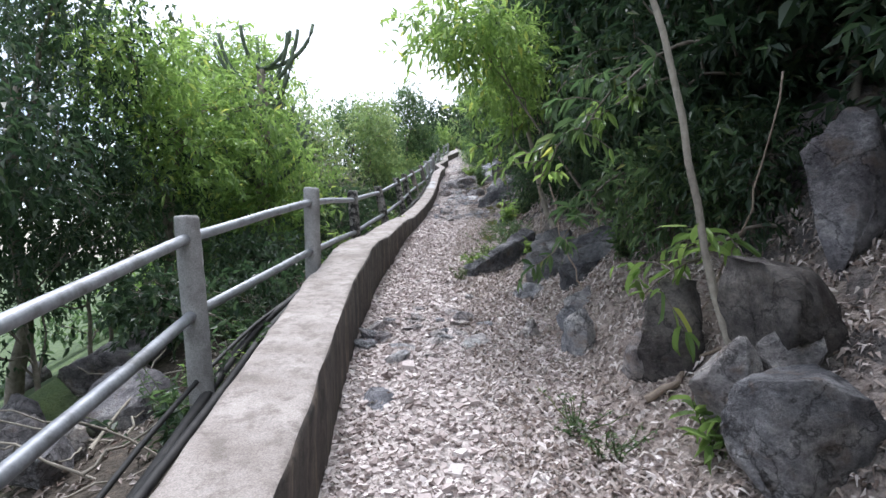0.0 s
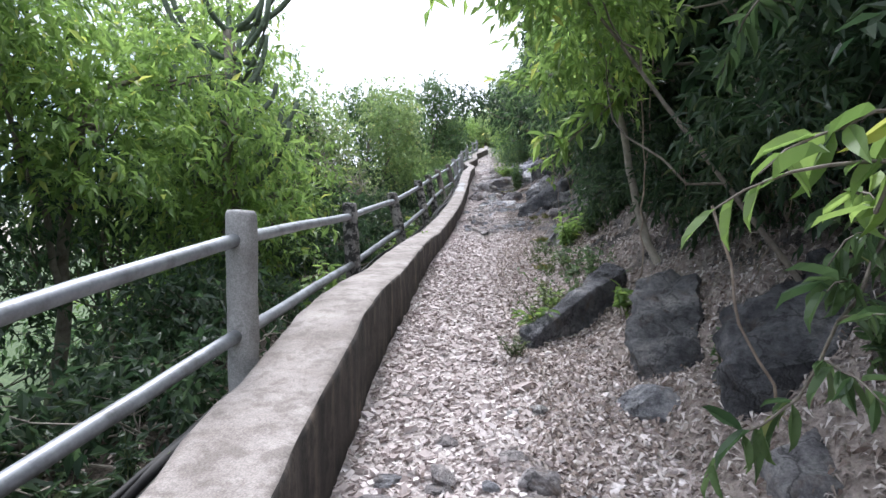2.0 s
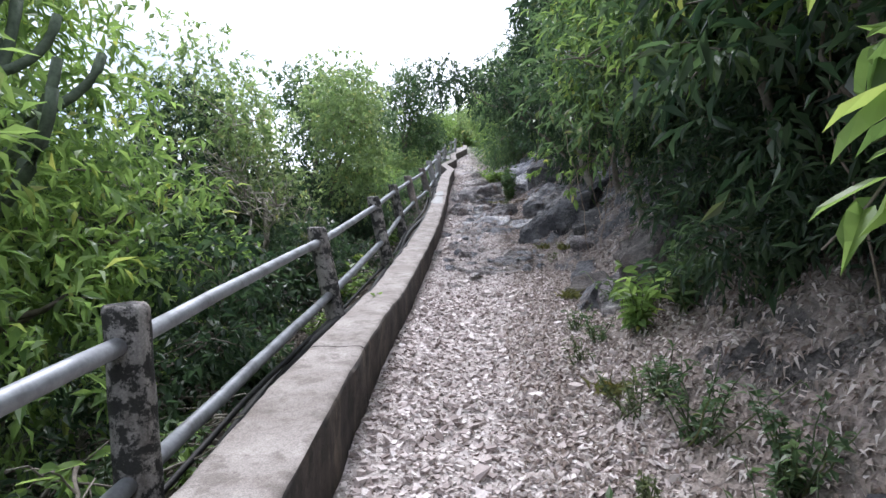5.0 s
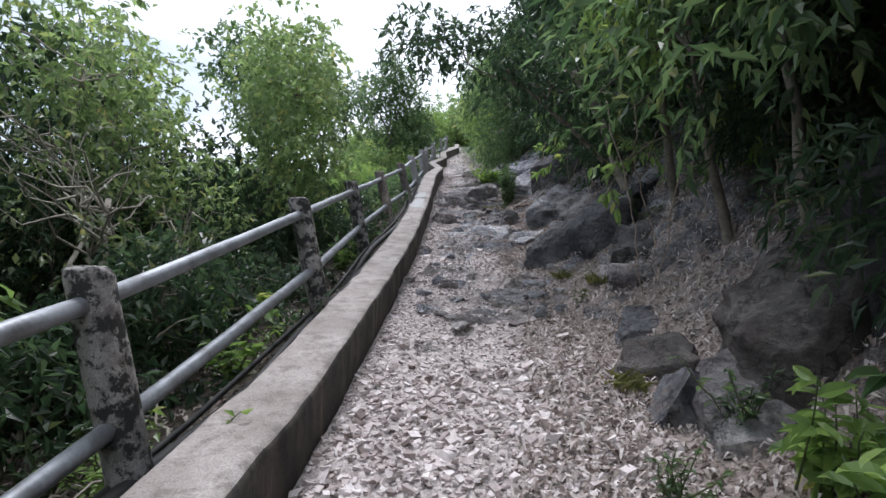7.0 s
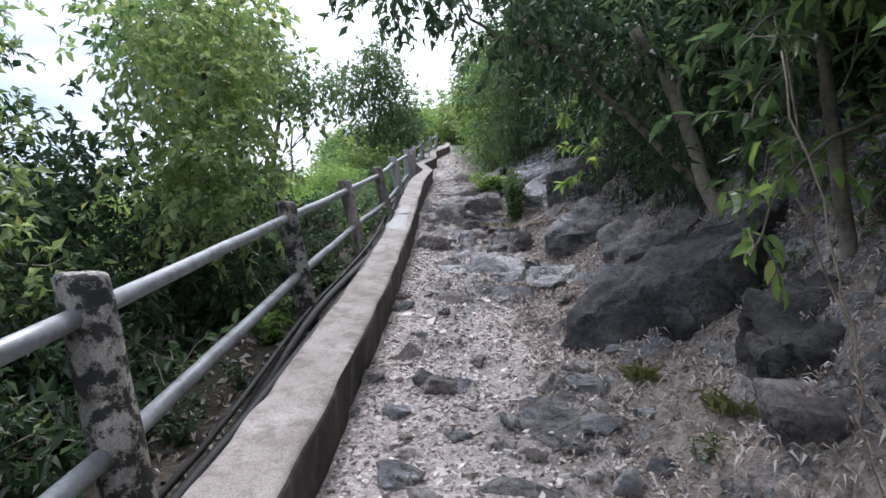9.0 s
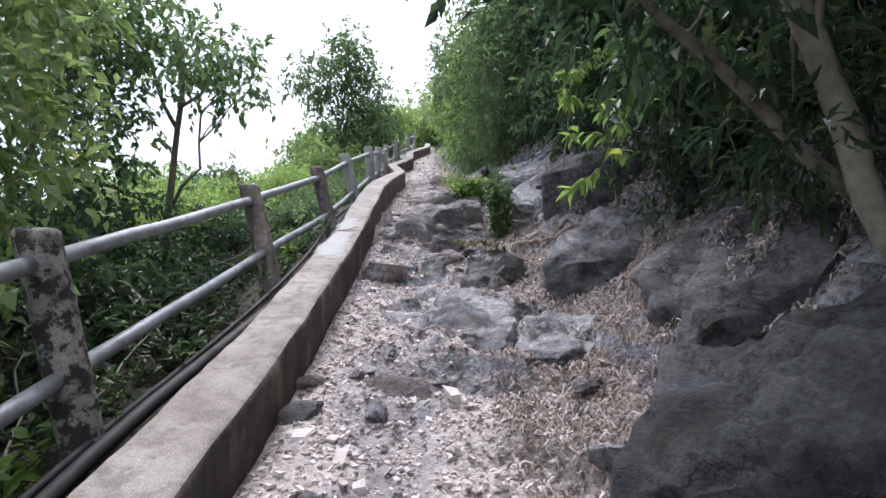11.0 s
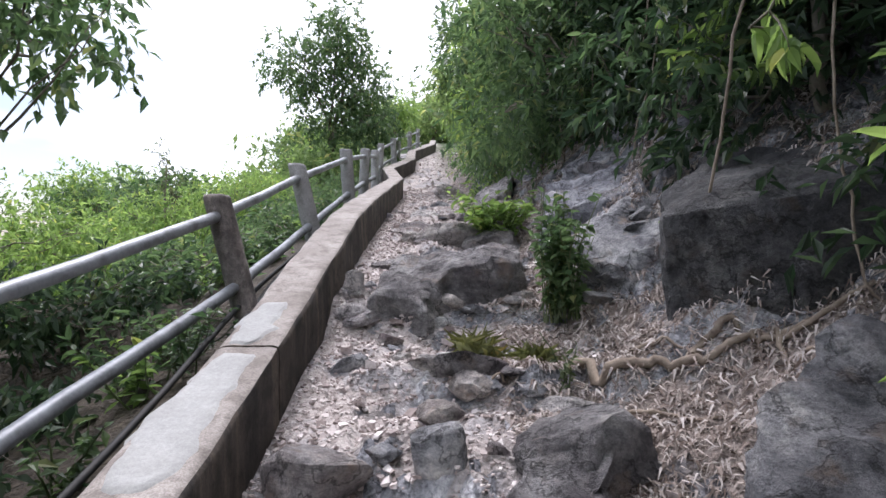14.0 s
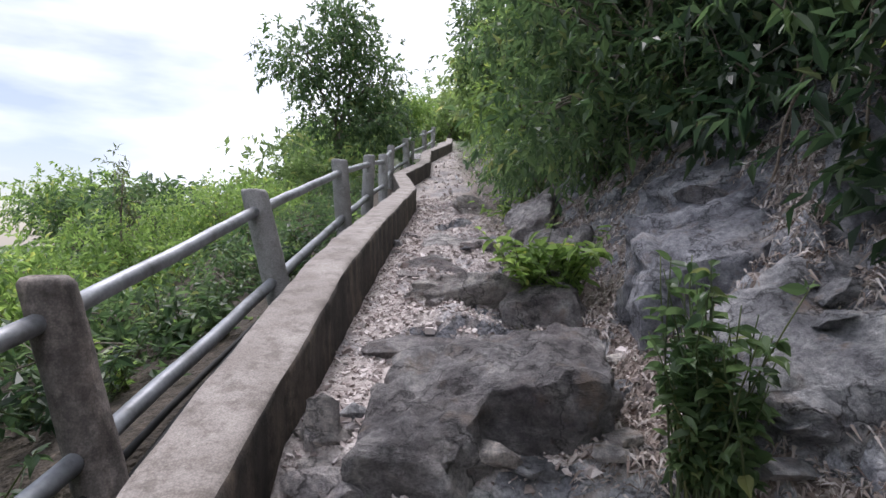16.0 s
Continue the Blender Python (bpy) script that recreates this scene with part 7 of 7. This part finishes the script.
sprout(0.62, 7.1, 0.22, 160, 0.05, 0.4, LEAF_OLIVE, 55, "grey-green weed growing at the path edge", 0.7)
sprout(0.95, 7.7, 0.4, 220, 0.06, 0.4, LEAF_MID, 56, "round leafy shrublet beside the path", 0.5)
sprout(0.78, 8.1, 0.26, 140, 0.05, 0.4, LEAF_OLIVE, 57, "grey-green weed growing at the path edge", 0.6)
sprout(1.22, 17.35, 0.25, 60, 0.05, 0.4, LEAF_OLIVE, 17)
sprout(1.05, 16.5, 0.1, 70, 0.035, 0.4, LEAF_BRIGHT, 18)
sprout(1.5, 23.0, 0.4, 200, 0.10, 0.4, LEAF_BRIGHT, 19, "yellow-green leafy sprig beside the path", 0.6)
sprout(1.75, 12.75, 0.2, 60, 0.06, 0.45, LEAF_MID, 20)
sprout(1.2, 12.1, 0.15, 60, 0.04, 0.4, LEAF_OLIVE, 21)
sprout(2.05, 17.9, 0.25, 40, 0.08, 0.7, LEAF_BRIGHT, 22, "round-leaved plant in a cleft of the rock", 0.3)
sprout(1.5, 4.1, 0.35, 160, 0.08, 0.3, LEAF_MID, 23)
sprout(1.25, 4.9, 0.3, 160, 0.06, 0.4, LEAF_MID, 24)
sprout(1.15, 1.75, 0.35, 60, 0.13, 0.26, LEAF_BRIGHT, 25, "narrow-leaved plant among the boulders")
sprout(1.4, 1.6, 0.3, 50, 0.13, 0.26, LEAF_BRIGHT, 26, "narrow-leaved plant among the boulders")


def tuft(x, y, tall, n, seed):
    rng = np.random.default_rng(seed)
    base = np.stack([x + rng.normal(0, 0.05, n), y + rng.normal(0, 0.05, n), np.full(n, float(height(x, y)))], -1)
    way = np.stack([rng.normal(0, 0.6, n), rng.normal(0, 0.6, n), np.ones(n)], -1)
    return tagged(leaves("grass_tuft", base, way, tall * rng.uniform(0.5, 1.1, n), 0.025, GRASS, rng, curl=2.5), "dry grass tuft growing on the path", "grass", group="grass tufts")


for k, (x, y, tall) in enumerate(((0.92, 17.8, 0.2), (0.85, 17.85, 0.17), (1.12, 17.55, 0.16), (1.0, 19.0, 0.15), (1.25, 12.9, 0.14), (1.4, 12.3, 0.14), (1.05, 10.6, 0.13), (0.8, 8.4, 0.14), (1.05, 19.6, 0.12))):
    tuft(x, y, tall * 0.85, 90, 40 + k)

# weeds in the strip behind the wall
rs = random.Random(55)
for k in range(90):
    y = rs.uniform(2.2, 24)
    x = wall_x(y) - wall_w(y) - rs.uniform(0.32, 0.8)
    if 4.3 < y < 6.6:
        continue
    sprout(x, y, rs.uniform(0.2, 0.42), rs.choice((64, 96, 128)), rs.uniform(0.045, 0.085), 0.45, (LEAF_MID, LEAF_DARK_SHADE, LEAF_BRIGHT, LEAF_MID)[k % 4], 2000 + k, "leafy weed growing behind the low wall", 0.6)

# woods further up
rs = random.Random(33)
for k in range(58):
    y = 25 + rs.uniform(0, 24)
    side = (-1, 1, 1)[k % 3]
    x = wall_x(y) + (rs.uniform(1.9, 9) if side > 0 else -rs.uniform(1.6, 8))
    h = float(height(x, y))
    up = rs.uniform(1.2, 2.4) if side > 0 else rs.uniform(1.3, 2.6) * (0.45 if y < 36 else 1.0)
    blobs = [(x + rs.uniform(-0.9, 0.9), y + rs.uniform(-0.9, 0.9), h + up * rs.uniform(0.3, 1.0), rs.uniform(0.7, 1.1), rs.uniform(0.8, 1.2), rs.uniform(0.6, 1.0)) for _ in range(4)]
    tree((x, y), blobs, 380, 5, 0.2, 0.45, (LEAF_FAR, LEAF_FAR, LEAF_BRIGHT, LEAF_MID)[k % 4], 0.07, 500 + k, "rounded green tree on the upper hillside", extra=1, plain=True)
for k in range(26):
    y = 44 + rs.uniform(0, 40)
    x = rs.uniform(-14, 26)
    h = float(height(x, y))
    blobs = [(x + rs.uniform(-2, 2), y + rs.uniform(-2, 2), h + rs.uniform(0.8, 3.0), rs.uniform(1.5, 2.4), rs.uniform(1.5, 2.4), rs.uniform(1.2, 1.8)) for _ in range(4)]
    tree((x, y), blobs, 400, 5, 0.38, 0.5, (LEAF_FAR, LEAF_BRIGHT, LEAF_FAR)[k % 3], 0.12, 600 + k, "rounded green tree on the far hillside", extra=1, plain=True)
# scrub over the open slopes
rs = random.Random(91)
for k in range(46):
    y = rs.uniform(-6, 34)
    left = k % 2
    x = wall_x(y) + (-rs.uniform(6, 15) if left else rs.uniform(5.5, 12))
    h = float(height(x, y))
    blobs = [(x + rs.uniform(-1.1, 1.1), y + rs.uniform(-1.1, 1.1), h + rs.uniform(0.3, 1.2), rs.uniform(0.9, 1.4), rs.uniform(0.9, 1.4), rs.uniform(0.5, 0.9)) for _ in range(3)]
    tree((x, y), blobs, 170, 5, 0.27, 0.5, (LEAF_MID, LEAF_DARK_SHADE, LEAF_BRIGHT)[k % 3], 0.06, 700 + k, "scrubby green bush on the open hillside", "bush", extra=1, start=0.0, category="bush", plain=True)
